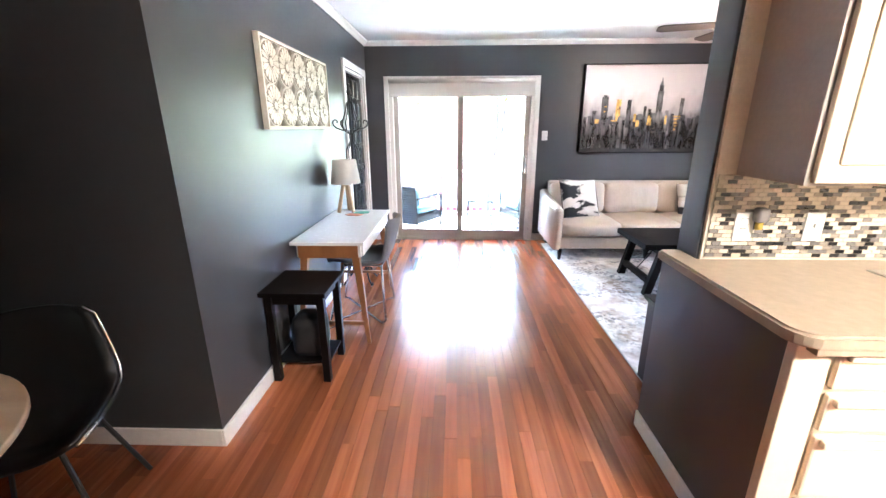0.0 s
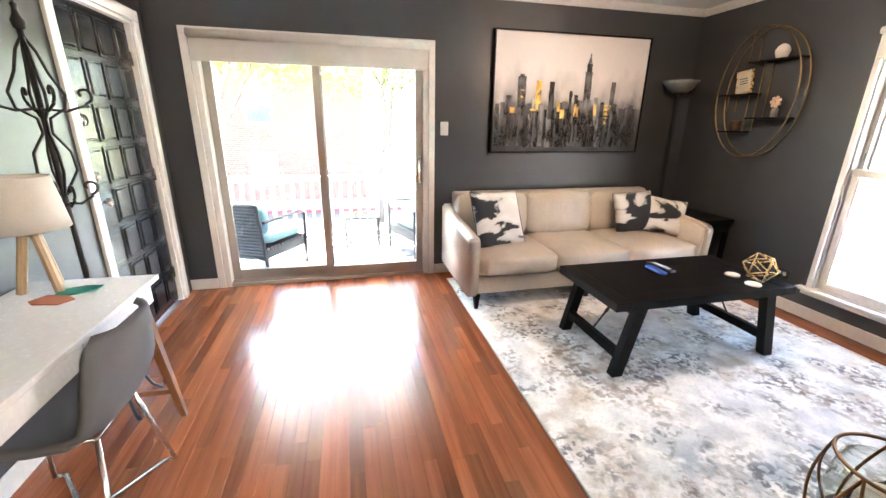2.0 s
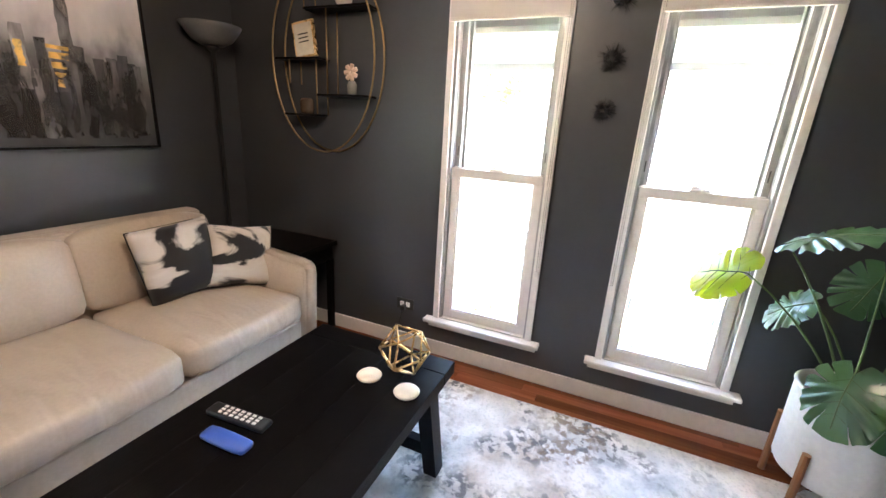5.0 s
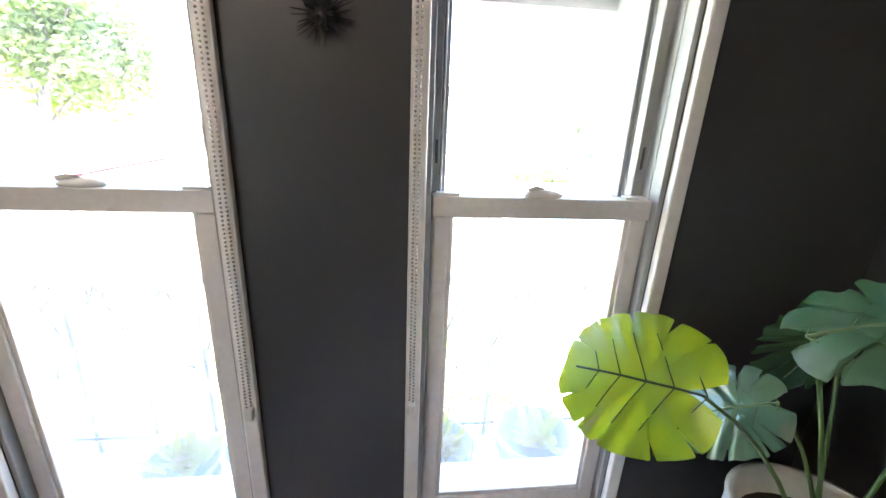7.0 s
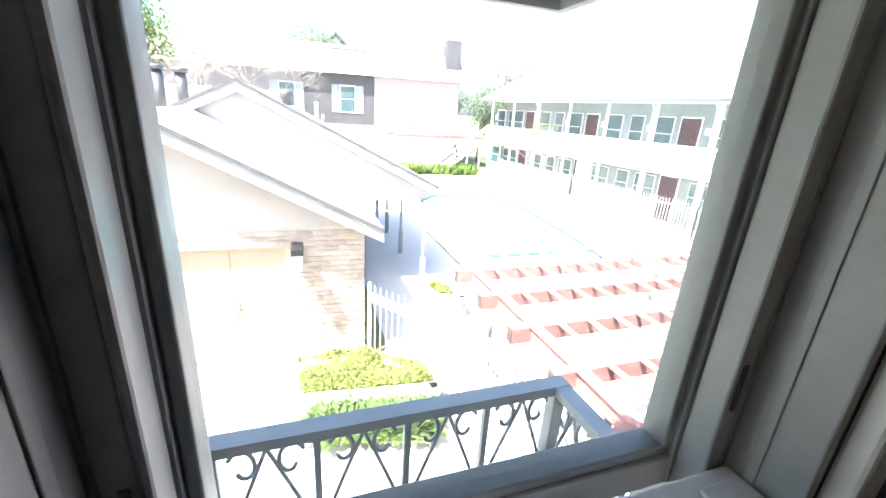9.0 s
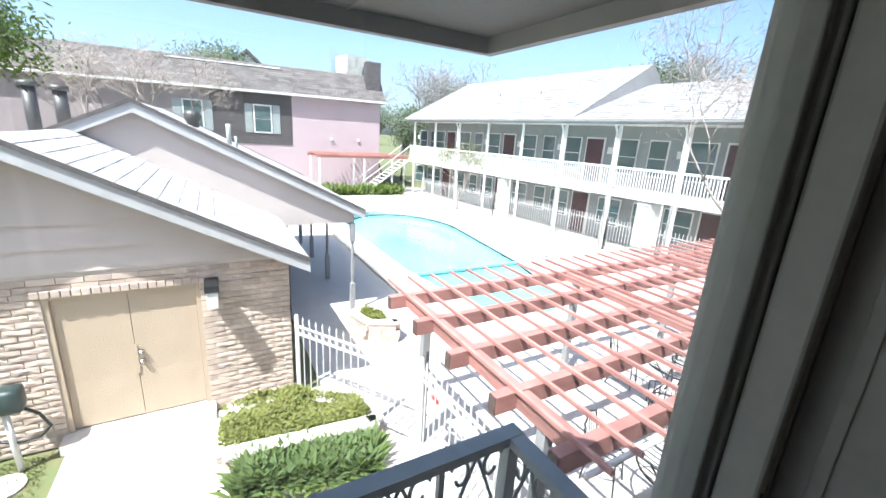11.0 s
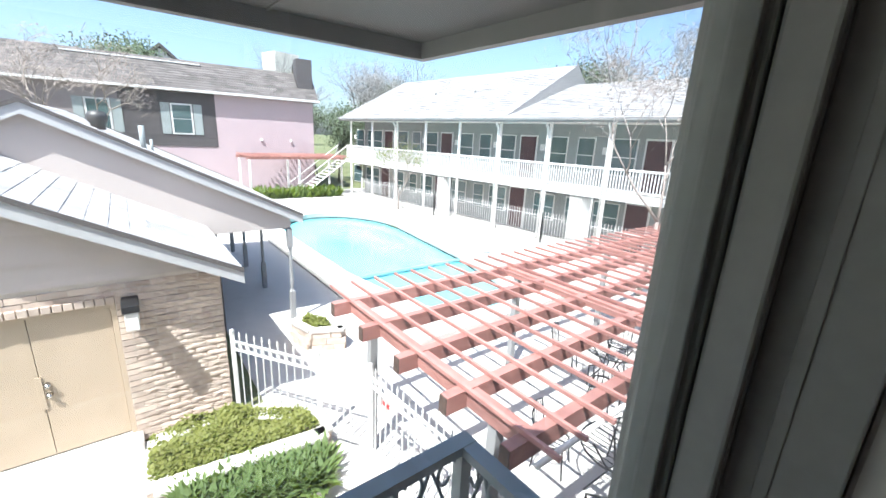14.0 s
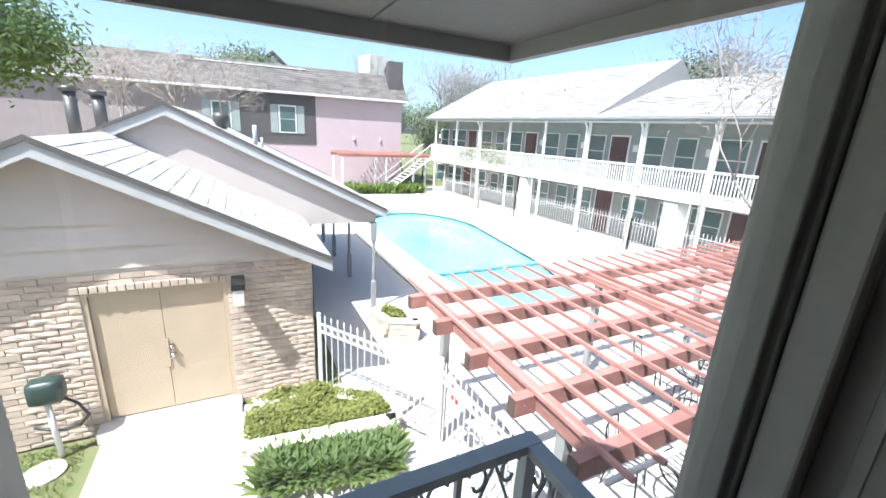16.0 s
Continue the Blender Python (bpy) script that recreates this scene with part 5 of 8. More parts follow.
for k in range(5):
    a0 = 2 * math.pi * (k + 0.5) / 5
    for s in (-1, 1):
        bm = B()
        pts = []
        for j in range(11):
            u = j / 10
            a_ = a0 + s * (1 - u) * math.pi / 5
            r_ = 0.088 + 0.010 * u + 0.024 * math.sin(math.pi * u)
            pts.append((r_ * math.cos(a_), r_ * math.sin(a_), 0.004 + 0.241 * u))
        tube(bm, pts, 0.0032, 6)
        part("cage_wire", bm, BRONZE, ln, "", True)

# ---- potted monstera ----
def blade_height(px, py, seed, bend, cut):
    """Height of the blade, for a leaf of size 1: it droops to the tip and folds down along its side veins."""
    fold = (0.012 if cut < 0.4 else 0.022) * math.cos(2 * math.pi * 6.5 * (px - 0.55 * abs(py))) * min(1.0, 4 * abs(py))
    return fold - bend * (px - 0.2) ** 2 * 0.8 - 0.35 * abs(py) ** 1.6 + 0.09 * abs(py) + 0.03 * noise.noise(Vector((px * 3, py * 3, seed)))


def leaf_veins(size, seed, bend, cut):
    """The midrib and the side veins, which lie in the folds of the blade."""
    bm = B()

    def line(pts, r):
        tube(bm, [(x * size, y * size, (blade_height(x, y, seed, bend, cut)) * size + 0.0006) for x, y in pts], r, 5)

    line([(0.08 + 0.08 * k, 0.0) for k in range(11)], 0.0024)
    for s in (-1, 1):
        for k, far in enumerate((0.26, 0.30, 0.28, 0.22, 0.14)):
            x0 = (k + 0.5) / 6.5
            line([(x0 + 0.55 * far * u / 6, s * far * u / 6) for u in range(7)], 0.0011)
    return bm


def leaf_blade(size, seed, bend, cut):
    """A split monstera leaf lying in the xy plane, stalk end at the origin, tip along +x; cut is the depth of its splits."""
    rnd = random.Random(seed)
    bm = B()
    n = 480
    splits = [(sd, 0.55 + 0.40 * k + rnd.uniform(-0.08, 0.08), cut * rnd.uniform(0.35, 1.3), rnd.uniform(0.007, 0.012) * (1 + 2.2 * cut)) for sd in (-1, 1) for k in range(5)]
    rim = []
    for k in range(n + 1):
        a_ = -math.pi + 2 * math.pi * k / n
        r_ = 0.5 * (1.0 - 0.18 * math.cos(2 * a_)) * (1 + 0.16 * math.cos(a_))
        back = abs(abs(a_) - math.pi)
        if back < 0.35:
            r_ *= 0.55 + 1.2 * back
        for sd, at_, deep, wide in splits:
            if sd * a_ > 0:
                r_ *= 1 - min(0.8, deep) * math.exp(-((abs(a_) - at_) / wide) ** 2)
        r_ *= 1 + 0.012 * math.sin(a_ * 7 + seed)
        rim.append((0.42 + r_ * math.cos(a_) * 1.22, r_ * math.sin(a_) * 0.72, a_))
    rings = []
    for f_ in (0.02, 0.2, 0.4, 0.6, 0.8, 1.0):
        row = []
        for x_, y_, a_ in rim:
            px, py = 0.40 + (x_ - 0.40) * f_, y_ * f_
            z_ = blade_height(px, py, seed, bend, cut)
            row.append(bm.verts.new((px * size, py * size, z_ * size)))
        rings.append(row)
    for A_, B_ in zip(rings, rings[1:]):
        for k in range(n):
            bm.faces.new((A_[k], A_[k + 1], B_[k + 1], B_[k]))
    bmesh.ops.solidify(bm, geom=bm.faces[:], thickness=0.0015)
    return bm


def leaf_material(name, c1, c2, trans, rough=0.55, spec=0.25, coat=0.0, share=0.4):
    m = surf(name, c1, c2, 5, rough, bump=0.2, fine=30, spec=spec, coat=coat)
    t = m.node_tree
    N, L = t.nodes.new, t.links.new
    b = t.nodes["Principled BSDF"]
    tr = N("ShaderNodeBsdfTranslucent")
    tr.inputs[0].default_value = (*trans, 1)
    mx = N("ShaderNodeMixShader")
    mx.inputs[0].default_value = share
    L(b.outputs[0], mx.inputs[1])
    L(tr.outputs[0], mx.inputs[2])
    L(mx.outputs[0], t.nodes["Material Output"].inputs[0])
    return m


# brighter copy of the leaf green, with window backlight put into its colour
BACKLIT_LEAF = leaf_material("backlit_monstera_green", (0.07, 0.17, 0.05), (0.08, 0.19, 0.05), (0.85, 1.0, 0.02), 0.30, 0.8, 0.8, 0.42)
LEAF = leaf_material("plain_monstera_green", (0.080, 0.175, 0.130), (0.095, 0.200, 0.135), (0.40, 0.72, 0.08), 0.22, 1.0, 1.0, 0.16)
for m_ in (BACKLIT_LEAF, LEAF):
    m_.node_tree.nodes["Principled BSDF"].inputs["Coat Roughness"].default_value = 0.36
RIB = surf("dark_leaf_rib_green", (0.035, 0.075, 0.02), None, 8, 0.5)
VEIN = surf("leaf_rib_green", (0.10, 0.17, 0.05), None, 8, 0.5)
pl = thing("monstera_plant", "artificial split-leaf monstera plant growing from the white planter", "plant", (3.27, 2.06, 0.46))
# base of the blade, way of its tip, its face, its size
LV = (((3.178, 2.480, 0.918), (0.78, 0.585, -0.22), (-0.36, 0.71, 0.60), 0.292), ((3.15, 2.455, 1.04), (-0.50, -0.66, 0.48), (0.22, 0.60, 0.76), 0.28),
      ((3.27, 2.25, 0.835), (0.50, 0.55, -0.50), (-0.20, 0.75, 0.63), 0.215), ((3.16, 2.14, 0.68), (-0.42, 0.30, -0.70), (-0.45, 0.65, 0.55), 0.27),
      ((3.14, 2.03, 0.66), (-0.4, 0.02, -0.9), (-0.9, 0.1, 0.4), 0.25), ((3.10, 1.98, 0.82), (-0.35, -0.15, -0.85), (-0.85, 0.2, 0.45), 0.30),
      ((3.38, 2.05, 0.98), (0.05, 0.25, -1), (-1, 0.2, 0.1), 0.24), ((3.22, 1.98, 1.15), (-0.8, 0.2, 0.1), (0.1, 0, 1), 0.26),
      ((3.05, 1.95, 0.95), (-0.9, 0.05, -0.3), (-0.3, 0, 0.95), 0.28), ((3.16, 2.02, 0.86), (-0.3, -0.2, -0.9), (-0.6, 0.5, 0.5), 0.24))
for k, (at_, way_, face_, sz) in enumerate(LV):
    X_ = Vector(way_).normalized()
    Z_ = (Vector(face_) - X_ * X_.dot(Vector(face_))).normalized()
    Y_ = Z_.cross(X_)
    lx, ly, lz = Vector(at_) - Vector((3.27, 2.06, 0.46))
    m_ = Matrix.Translation((lx, ly, lz)) @ Matrix((X_, Y_, Z_)).transposed().to_4x4()
    lf = part("leaf", leaf_blade(sz, 30 + k, 0.35, 0.20 if k == 0 else 0.58), BACKLIT_LEAF if k == 0 else LEAF, pl, "leaf coloured bright yellow-green as if backlit" if k == 0 else "", True)
    lf.matrix_basis = m_
    base = Vector((0.02 * math.cos(k * 2.4), 0.02 * math.sin(k * 2.4), -0.04))
    tip = Vector((lx, ly, lz)) + m_.to_3x3() @ Vector((0.10 * sz, 0, -0.004))
    mid = base.lerp(tip, 0.5) + Vector((0, 0, 0.10))
    bm = B()
    tube(bm, [base.lerp(mid, u).lerp(mid.lerp(tip, u), u) for u in (0, 0.2, 0.4, 0.6, 0.8, 1.0)], 0.005, 6, False, 0.003)
    part("stalk", bm, VEIN, pl, "", True)
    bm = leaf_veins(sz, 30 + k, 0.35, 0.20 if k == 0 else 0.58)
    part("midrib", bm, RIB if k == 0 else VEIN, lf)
po = thing("planter", "white textured planter pot on a wooden stand", "plant pot", (3.27, 2.06, 0.0))
bm = B()
lathe(bm, [(0, 0.16), (0.160, 0.16), (0.168, 0.175), (0.172, 0.50), (0.176, 0.505), (0.160, 0.508), (0.152, 0.495), (0.145, 0.44), (0, 0.44)], (0, 0, 0), 40)
part("pot", bm, surf("white_ceramic", (0.74, 0.72, 0.69), (0.70, 0.68, 0.65), 30, 0.4, bump=0.5, fine=50), po, "", True)
bm = B()
lathe(bm, [(0, 0.441), (0.144, 0.441), (0.10, 0.455), (0, 0.462)], (0, 0, 0), 24)
part("potting_soil", bm, surf("dark_soil", (0.03, 0.022, 0.016), (0.05, 0.035, 0.025), 40, 0.95, bump=0.8), po)
for k in range(4):
    a_ = radians(45 + 90 * k)
    bm = B()
    tube(bm, [(0.19 * math.cos(a_), 0.19 * math.sin(a_), 0.0), (0.188 * math.cos(a_), 0.188 * math.sin(a_), 0.30)], 0.014, 8)
    part("stand_leg", bm, OAK, po)
bm = B()
for a_ in (45, -45):
    box(bm, -0.185, 0.185, -0.012, 0.012, 0.135 - 0.001 * (a_ > 0), 0.159, 0, pose(0, 0, 0, 0, 0, a_))
part("stand_cross", bm, OAK, po)

# ---- kitchen corner ----
kb = thing("base_cabinet", "cream kitchen base cabinet with a charcoal end panel", "cabinet", (0.83, 0, 0))
bm = B()
box(bm, 0.0, 0.02, 1.08, YS - 0.001, 0.0, 0.905)
part("end_panel", bm, WALL, kb, "charcoal painted end panel")
bm = B()
box(bm, 0.021, 1.2, 1.06, YK - 0.013, 0.10, 0.905)
box(bm, 0.021, 1.2, 1.12, YK - 0.013, 0.0, 0.10)
part("carcass", bm, CAB, kb)
bm = B()
box(bm, -0.004, 0.10, 1.045, 1.079, 0.0, 0.905, 0.004)
part("corner_stile", bm, CAB, kb)
bm = B()
box(bm, -0.012, 0.0, 1.082, YS, 0.0, 0.085, 0.003)
part("kickboard", bm, WHITE, kb, "white baseboard strip")
for k, (z0, z1) in enumerate(((0.12, 0.36), (0.375, 0.60), (0.615, 0.74), (0.755, 0.885))):
    bm = B()
    box(bm, 0.115, 0.55, 1.038, 1.058, z0, z1, 0.008)
    d_ = part("drawer_front", bm, CAB, kb)
    bm = B()
    box(bm, 0.125, 0.54, 1.018, 1.037, z1 - 0.03, z1 - 0.006, 0.005)
    part("pull_rail", bm, CAB, d_)
bm = B()
prism(bm, [(0.785 + 0.075 * (1 - math.cos(math.pi * k / 12)), 1.065 - 0.075 * math.sin(math.pi * k / 12)) for k in range(7)] + [(2.05, 0.99), (2.05, YK - 0.014), (0.884, YK - 0.014), (0.884, 1.770), (0.80, 1.770), (0.785, 1.755)], 2, 0.906, 0.948)
bmesh.ops.bevel(bm, geom=[e for e in bm.edges if abs(e.verts[0].co.z - e.verts[1].co.z) < 1e-4], offset=0.008, segments=3, affect="EDGES")
kc = thing("kitchen_counter", "beige laminate counter with a rolled edge", "counter", (0, 0, 0))
part("worktop", bm, LAMINATE, kc)
part("build_up_strip", box(B(), 0.84, 2.05, 1.0, 1.036, 0.886, 0.9055, 0.003), LAMINATE, kc)
bm = B()
box(bm, 1.42, 1.86, 1.10, 1.50, 0.946, 0.953, 0.003)
o_ = tagged(part("sink_rim", bm, surf("stainless_sink", (0.50, 0.48, 0.45), None, 5, 0.3, metal=1.0)), "stainless steel sink set in the counter", "sink")
uc = thing("wall_cabinet", "cream raised-panel kitchen wall cabinet", "cabinet", (0.97, YK - 0.0125, 1.285))
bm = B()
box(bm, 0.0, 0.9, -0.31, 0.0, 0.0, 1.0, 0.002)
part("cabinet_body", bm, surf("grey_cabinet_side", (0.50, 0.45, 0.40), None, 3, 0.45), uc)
for k in range(2):
    bm = B()
    x0 = 0.015 + k * 0.44
    box(bm, x0, x0 + 0.43, -0.332, -0.312, 0.01, 0.99, 0.004)
    d_ = part("cabinet_door", bm, CAB, uc)
    bm = B()
    box(bm, x0 + 0.055, x0 + 0.375, -0.340, -0.332, 0.065, 0.935, 0.007)
    part("raised_panel", bm, CAB, d_)
# mosaic backsplash: small glass and stone strips
bsp = thing("backsplash", "black, grey and white mosaic tile backsplash", "backsplash", (0.905, YK - 0.0135, 0.952), kind="structure")
bm = B()
box(bm, 0, 1.10, -0.004, 0.0, 0.0, 0.335)
part("grout_bed", bm, surf("cream_grout", (0.58, 0.50, 0.38), None, 20, 0.8), bsp)
TM = [surf("tile_black", (0.02, 0.018, 0.018), None, 20, 0.12), surf("tile_grey", (0.20, 0.18, 0.165), None, 20, 0.2), surf("tile_cream", (0.66, 0.58, 0.45), (0.6, 0.52, 0.4), 20, 0.25), surf("tile_taupe", (0.34, 0.29, 0.23), None, 20, 0.25)]
tiles = []
for t_ in TM:
    bm = B()
    box(bm, 0.0008, 0.0342, -0.0085, -0.004, 0.0008, 0.0152)
    tiles.append(mesh_of("tile", bm, t_))
random.seed(8)
rest = [B() for _ in TM]
cnt = 0
for r_ in range(20):
    x_ = -0.017 * (r_ % 2)
    while x_ < 1.06:
        c_ = random.choices((0, 1, 2, 3), (0.2, 0.2, 0.45, 0.15))[0]
        if x_ >= 0:
            if cnt < 290 and x_ < 0.52:
                piece("tile", tiles[c_], bsp, Matrix.Translation((x_, 0, 0.006 + r_ * 0.0163)))
                cnt += 1
            else:
                box(rest[c_], x_ + 0.0008, x_ + 0.0342, -0.0085, -0.004, 0.0068 + r_ * 0.0163, 0.0212 + r_ * 0.0163)
        x_ += 0.035
for b_, t_ in zip(rest, TM):
    o_ = part("tiles", b_, t_, bsp)
    o_["kind"] = "stuff"
plate("wall_outlet", (1.03, YK - 0.022, 1.085), 0, "double outlet")
plate("light_switch", (1.30, YK - 0.022, 1.085), 0, "light switch")
pg = thing("air_freshener", "small plug-in air freshener with an amber vial in the outlet", "air freshener", (1.07, YK - 0.032, 1.11))
bm = B()
soft_box(bm, -0.022, 0.022, -0.04, 0.0, 0.0, 0.055, 0.008, 0.002, 3)
part("cap", bm, surf("grey_plastic_cap", (0.20, 0.18, 0.18), None, 6, 0.4), pg, "", True)
bm = B()
lathe(bm, [(0, -0.03), (0.013, -0.03), (0.013, 0.0), (0, 0.0)], (0, -0.02, 0), 12)
part("vial", bm, surf("amber_oil", (0.6, 0.42, 0.08), None, 6, 0.1), pg, "", True)

# unseen ceiling light, lit, added to account for the kitchen's warm light
kl = thing("unseen_kitchen_light", "round lit ceiling light with a warm glass bowl, added out of view", "ceiling light", (1.75, -0.85, ZC))
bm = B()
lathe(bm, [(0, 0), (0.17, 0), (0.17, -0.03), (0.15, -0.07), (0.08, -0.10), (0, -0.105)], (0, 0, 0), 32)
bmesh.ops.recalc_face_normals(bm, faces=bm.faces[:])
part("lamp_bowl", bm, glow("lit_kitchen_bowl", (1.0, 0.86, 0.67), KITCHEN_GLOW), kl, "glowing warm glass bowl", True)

# dining corner
dt = thing("dining_table", "round wooden dining table with a pale top", "dining table", (-1.62, 0.62, 0.0))
bm = B()
lathe(bm, [(0, 0.715), (0.46, 0.715), (0.48, 0.725), (0.48, 0.74), (0.475, 0.745), (0, 0.745)], (0, 0, 0), 56)
part("tabletop", bm, surf("pale_oak_top", (0.45, 0.33, 0.22), (0.37, 0.26, 0.17), 3, 0.4, stretch=(1, 6, 1)), dt, "", True)
bm = B()
lathe(bm, [(0, 0), (0.26, 0), (0.26, 0.02), (0.05, 0.05), (0.04, 0.60), (0.12, 0.715), (0, 0.715)], (0, 0, 0), 28)
part("pedestal", bm, IRON, dt, "", True)
ch = thing("dining_chair", "black moulded dining chair with thin metal legs", "chair", (-1.58, 1.16, 0.0), 205)
bm = B()
prof = [(-0.22, 0.455, 0.21), (-0.10, 0.445, 0.225), (0.06, 0.44, 0.23), (0.16, 0.46, 0.23), (0.205, 0.52, 0.225), (0.235, 0.64, 0.21), (0.26, 0.78, 0.19), (0.265, 0.82, 0.16)]
rows_ = []
for p_, z_, hw_ in prof:
    row = []
    for j in range(11):
        u = j / 5 - 1
        back = max(0.0, (z_ - 0.45) / 0.37)
        lift = 0.05 * abs(u) ** 2.5
        row.append(bm.verts.new((u * hw_, -p_ + lift * back * 1.5, z_ + lift * (1 - back))))
    rows_.append(row)
for a_, b_ in zip(rows_, rows_[1:]):
    for j in range(10):
        bm.faces.new((a_[j], a_[j + 1], b_[j + 1], b_[j]))
bmesh.ops.recalc_face_normals(bm, faces=bm.faces[:])
bmesh.ops.solidify(bm, geom=bm.faces[:], thickness=0.02)
part("seat_shell", bm, PLASTIC_K, ch, "", True)
for u in (-1, 1):
    bm = B()
    tube(bm, [(u * (hw_ + 0.004), -p_ + 0.05 * max(0.0, (z_ - 0.45) / 0.37) * 1.5, z_ + 0.05 * (1 - max(0.0, (z_ - 0.45) / 0.37))) for p_, z_, hw_ in prof], 0.007, 8)
    part("edge_trim", bm, CHROME, ch, "dull metal edge trim", True)
for sx in (-1, 1):
    for sy in (-1, 1):
        bm = B()
        tube(bm, [(sx * 0.12, sy * 0.12, 0.44), (sx * 0.23, sy * 0.22, 0.0)], 0.009, 8)
        part("leg", bm, IRON, ch)

# ---- outdoors: shared materials ----
G = -2.8
CONC = surf("sunlit_concrete", (0.50, 0.47, 0.43), (0.42, 0.395, 0.36), 1.2, 0.85, bump=0.25, fine=25)
CONC2 = surf("pale_coping", (0.55, 0.52, 0.48), (0.48, 0.45, 0.41), 4, 0.8, bump=0.2)
ASPH = surf("grey_asphalt", (0.06, 0.06, 0.06), (0.045, 0.045, 0.046), 2, 0.9, bump=0.4, fine=50)
GRASS = surf("dry_grass", (0.10, 0.13, 0.045), (0.14, 0.13, 0.06), 3, 0.95, bump=0.6, fine=60)
BRICKM = surf("tan_brick", (0.56, 0.455, 0.37), (0.44, 0.345, 0.28), 7, 0.9, bump=0.7, fine=40, rand=0.16)
BRICKJ = surf("tan_brick_joined", (0.56, 0.455, 0.37), (0.44, 0.345, 0.28), 7, 0.9, bump=0.7, fine=40, rand=0.16, island=True)
MORTAR = surf("mortar", (0.64, 0.57, 0.49), (0.56, 0.49, 0.42), 8, 0.95, bump=0.4)
SIDING = surf("cream_taupe_siding", (0.58, 0.50, 0.45), (0.52, 0.45, 0.40), 2, 0.7, bump=0.1)
STUCCO = surf("taupe_stucco", (0.50, 0.44, 0.40), (0.46, 0.40, 0.365), 2, 0.85, bump=0.4, fine=60)
PINK = surf("mauve_stucco", (0.43, 0.335, 0.345), (0.39, 0.305, 0.315), 1.5, 0.85, bump=0.3, fine=40)
SHING = surf("grey_shingle", (0.42, 0.40, 0.385), (0.34, 0.325, 0.31), 4, 0.9, bump=0.5, fine=50, rand=0.25, island=True)
SHING2 = surf("brown_shingle", (0.125, 0.11, 0.102), (0.09, 0.08, 0.075), 4, 0.9, bump=0.5, fine=50, rand=0.3, island=True)
RAKE = surf("pale_rake_paint", (0.46, 0.45, 0.44), (0.41, 0.40, 0.39), 4, 0.6, bump=0.1)
SHING3 = surf("weathered_grey_shingle", (0.30, 0.29, 0.285), (0.235, 0.228, 0.225), 2.5, 0.9, bump=0.6, fine=40, rand=0.32, island=True)
FASCIA = surf("grey_fascia_paint", (0.28, 0.275, 0.27), (0.245, 0.24, 0.235), 4, 0.6, bump=0.1)
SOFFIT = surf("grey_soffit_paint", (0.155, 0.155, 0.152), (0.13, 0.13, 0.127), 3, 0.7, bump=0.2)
TANPAINT = surf("tan_door_paint", (0.46, 0.36, 0.26), (0.42, 0.33, 0.235), 3, 0.5, bump=0.05)
REDWOOD = surf("red_stained_timber", (0.37, 0.18, 0.15), (0.27, 0.12, 0.10), 4, 0.65, bump=0.4, fine=40, rand=0.18, stretch=(1, 1, 3))
OLDWOOD = surf("weathered_end_grain", (0.10, 0.06, 0.045), (0.06, 0.04, 0.03), 14, 0.9, bump=0.6)
RAILW = surf("white_rail_paint", (0.66, 0.64, 0.61), (0.58, 0.56, 0.53), 5, 0.55, bump=0.1)
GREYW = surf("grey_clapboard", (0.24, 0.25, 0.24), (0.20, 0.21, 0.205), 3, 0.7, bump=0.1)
DARKS = surf("dark_siding_and_shade", (0.085, 0.075, 0.075), (0.065, 0.058, 0.058), 3, 0.8, bump=0.2)
REDDOOR = surf("maroon_door", (0.065, 0.022, 0.024), (0.05, 0.018, 0.02), 3, 0.5, bump=0.05)
WINGL = surf("reflecting_window_glass", (0.05, 0.085, 0.085), (0.09, 0.13, 0.13), 1.2, 0.08, bump=0.0, spec=0.8)
# iron lightened in its colour for the glare that veils the railing
GREENIRON = surf("grey_green_iron", (0.29, 0.31, 0.305), (0.25, 0.27, 0.265), 12, 0.55, bump=0.2)
BARK = surf("grey_bark", (0.16, 0.13, 0.11), (0.10, 0.08, 0.07), 8, 0.95, bump=0.7, stretch=(3, 3, 0.6))
GREYBARK = surf("grey_winter_bark", (0.30, 0.285, 0.27), (0.23, 0.22, 0.21), 6, 0.9, bump=0.4)
PALEBARK = surf("pale_smooth_bark", (0.30, 0.25, 0.22), (0.24, 0.20, 0.17), 6, 0.9, bump=0.4)


def foliage(name, c1, c2):
    return leaf_material(name, c1, c2, (0.22, 0.30, 0.03))


FOL_D = foliage("dark_oak_foliage", (0.035, 0.06, 0.022), (0.055, 0.085, 0.03))
FOL_L = foliage("spring_foliage", (0.13, 0.15, 0.05), (0.16, 0.17, 0.06))
FOL_Y = foliage("groundcover_foliage", (0.23, 0.235, 0.065), (0.17, 0.18, 0.05))
FOL_S = foliage("strap_leaf_green", (0.11, 0.16, 0.06), (0.14, 0.19, 0.07))

# ground: one sheet to the horizon, with a hole for the pool basin
PX0, PX1, PY0, PY1 = 10.4, 24.5, -7.6, -2.35
bm = B()
for x0, x1, y0, y1 in ((-900, PX0, -900, 900), (PX1, 900, -900, 900), (PX0, PX1, -900, PY0), (PX0, PX1, PY1, 900)):
    v = [bm.verts.new(p) for p in ((x0, y0, G - 0.03), (x1, y0, G - 0.03), (x1, y1, G - 0.03), (x0, y1, G - 0.03))]
    bm.faces.new(v)
struct("ground", bm, GRASS, "flat dry ground reaching to the horizon", "ground")


def slab(name, x0, x1, y0, y1, z, mat, label, cat="pavement"):
    bm = B()
    box(bm, x0, x1, y0, y1, z - 0.25, z)
    return struct(name, bm, mat, label, cat)


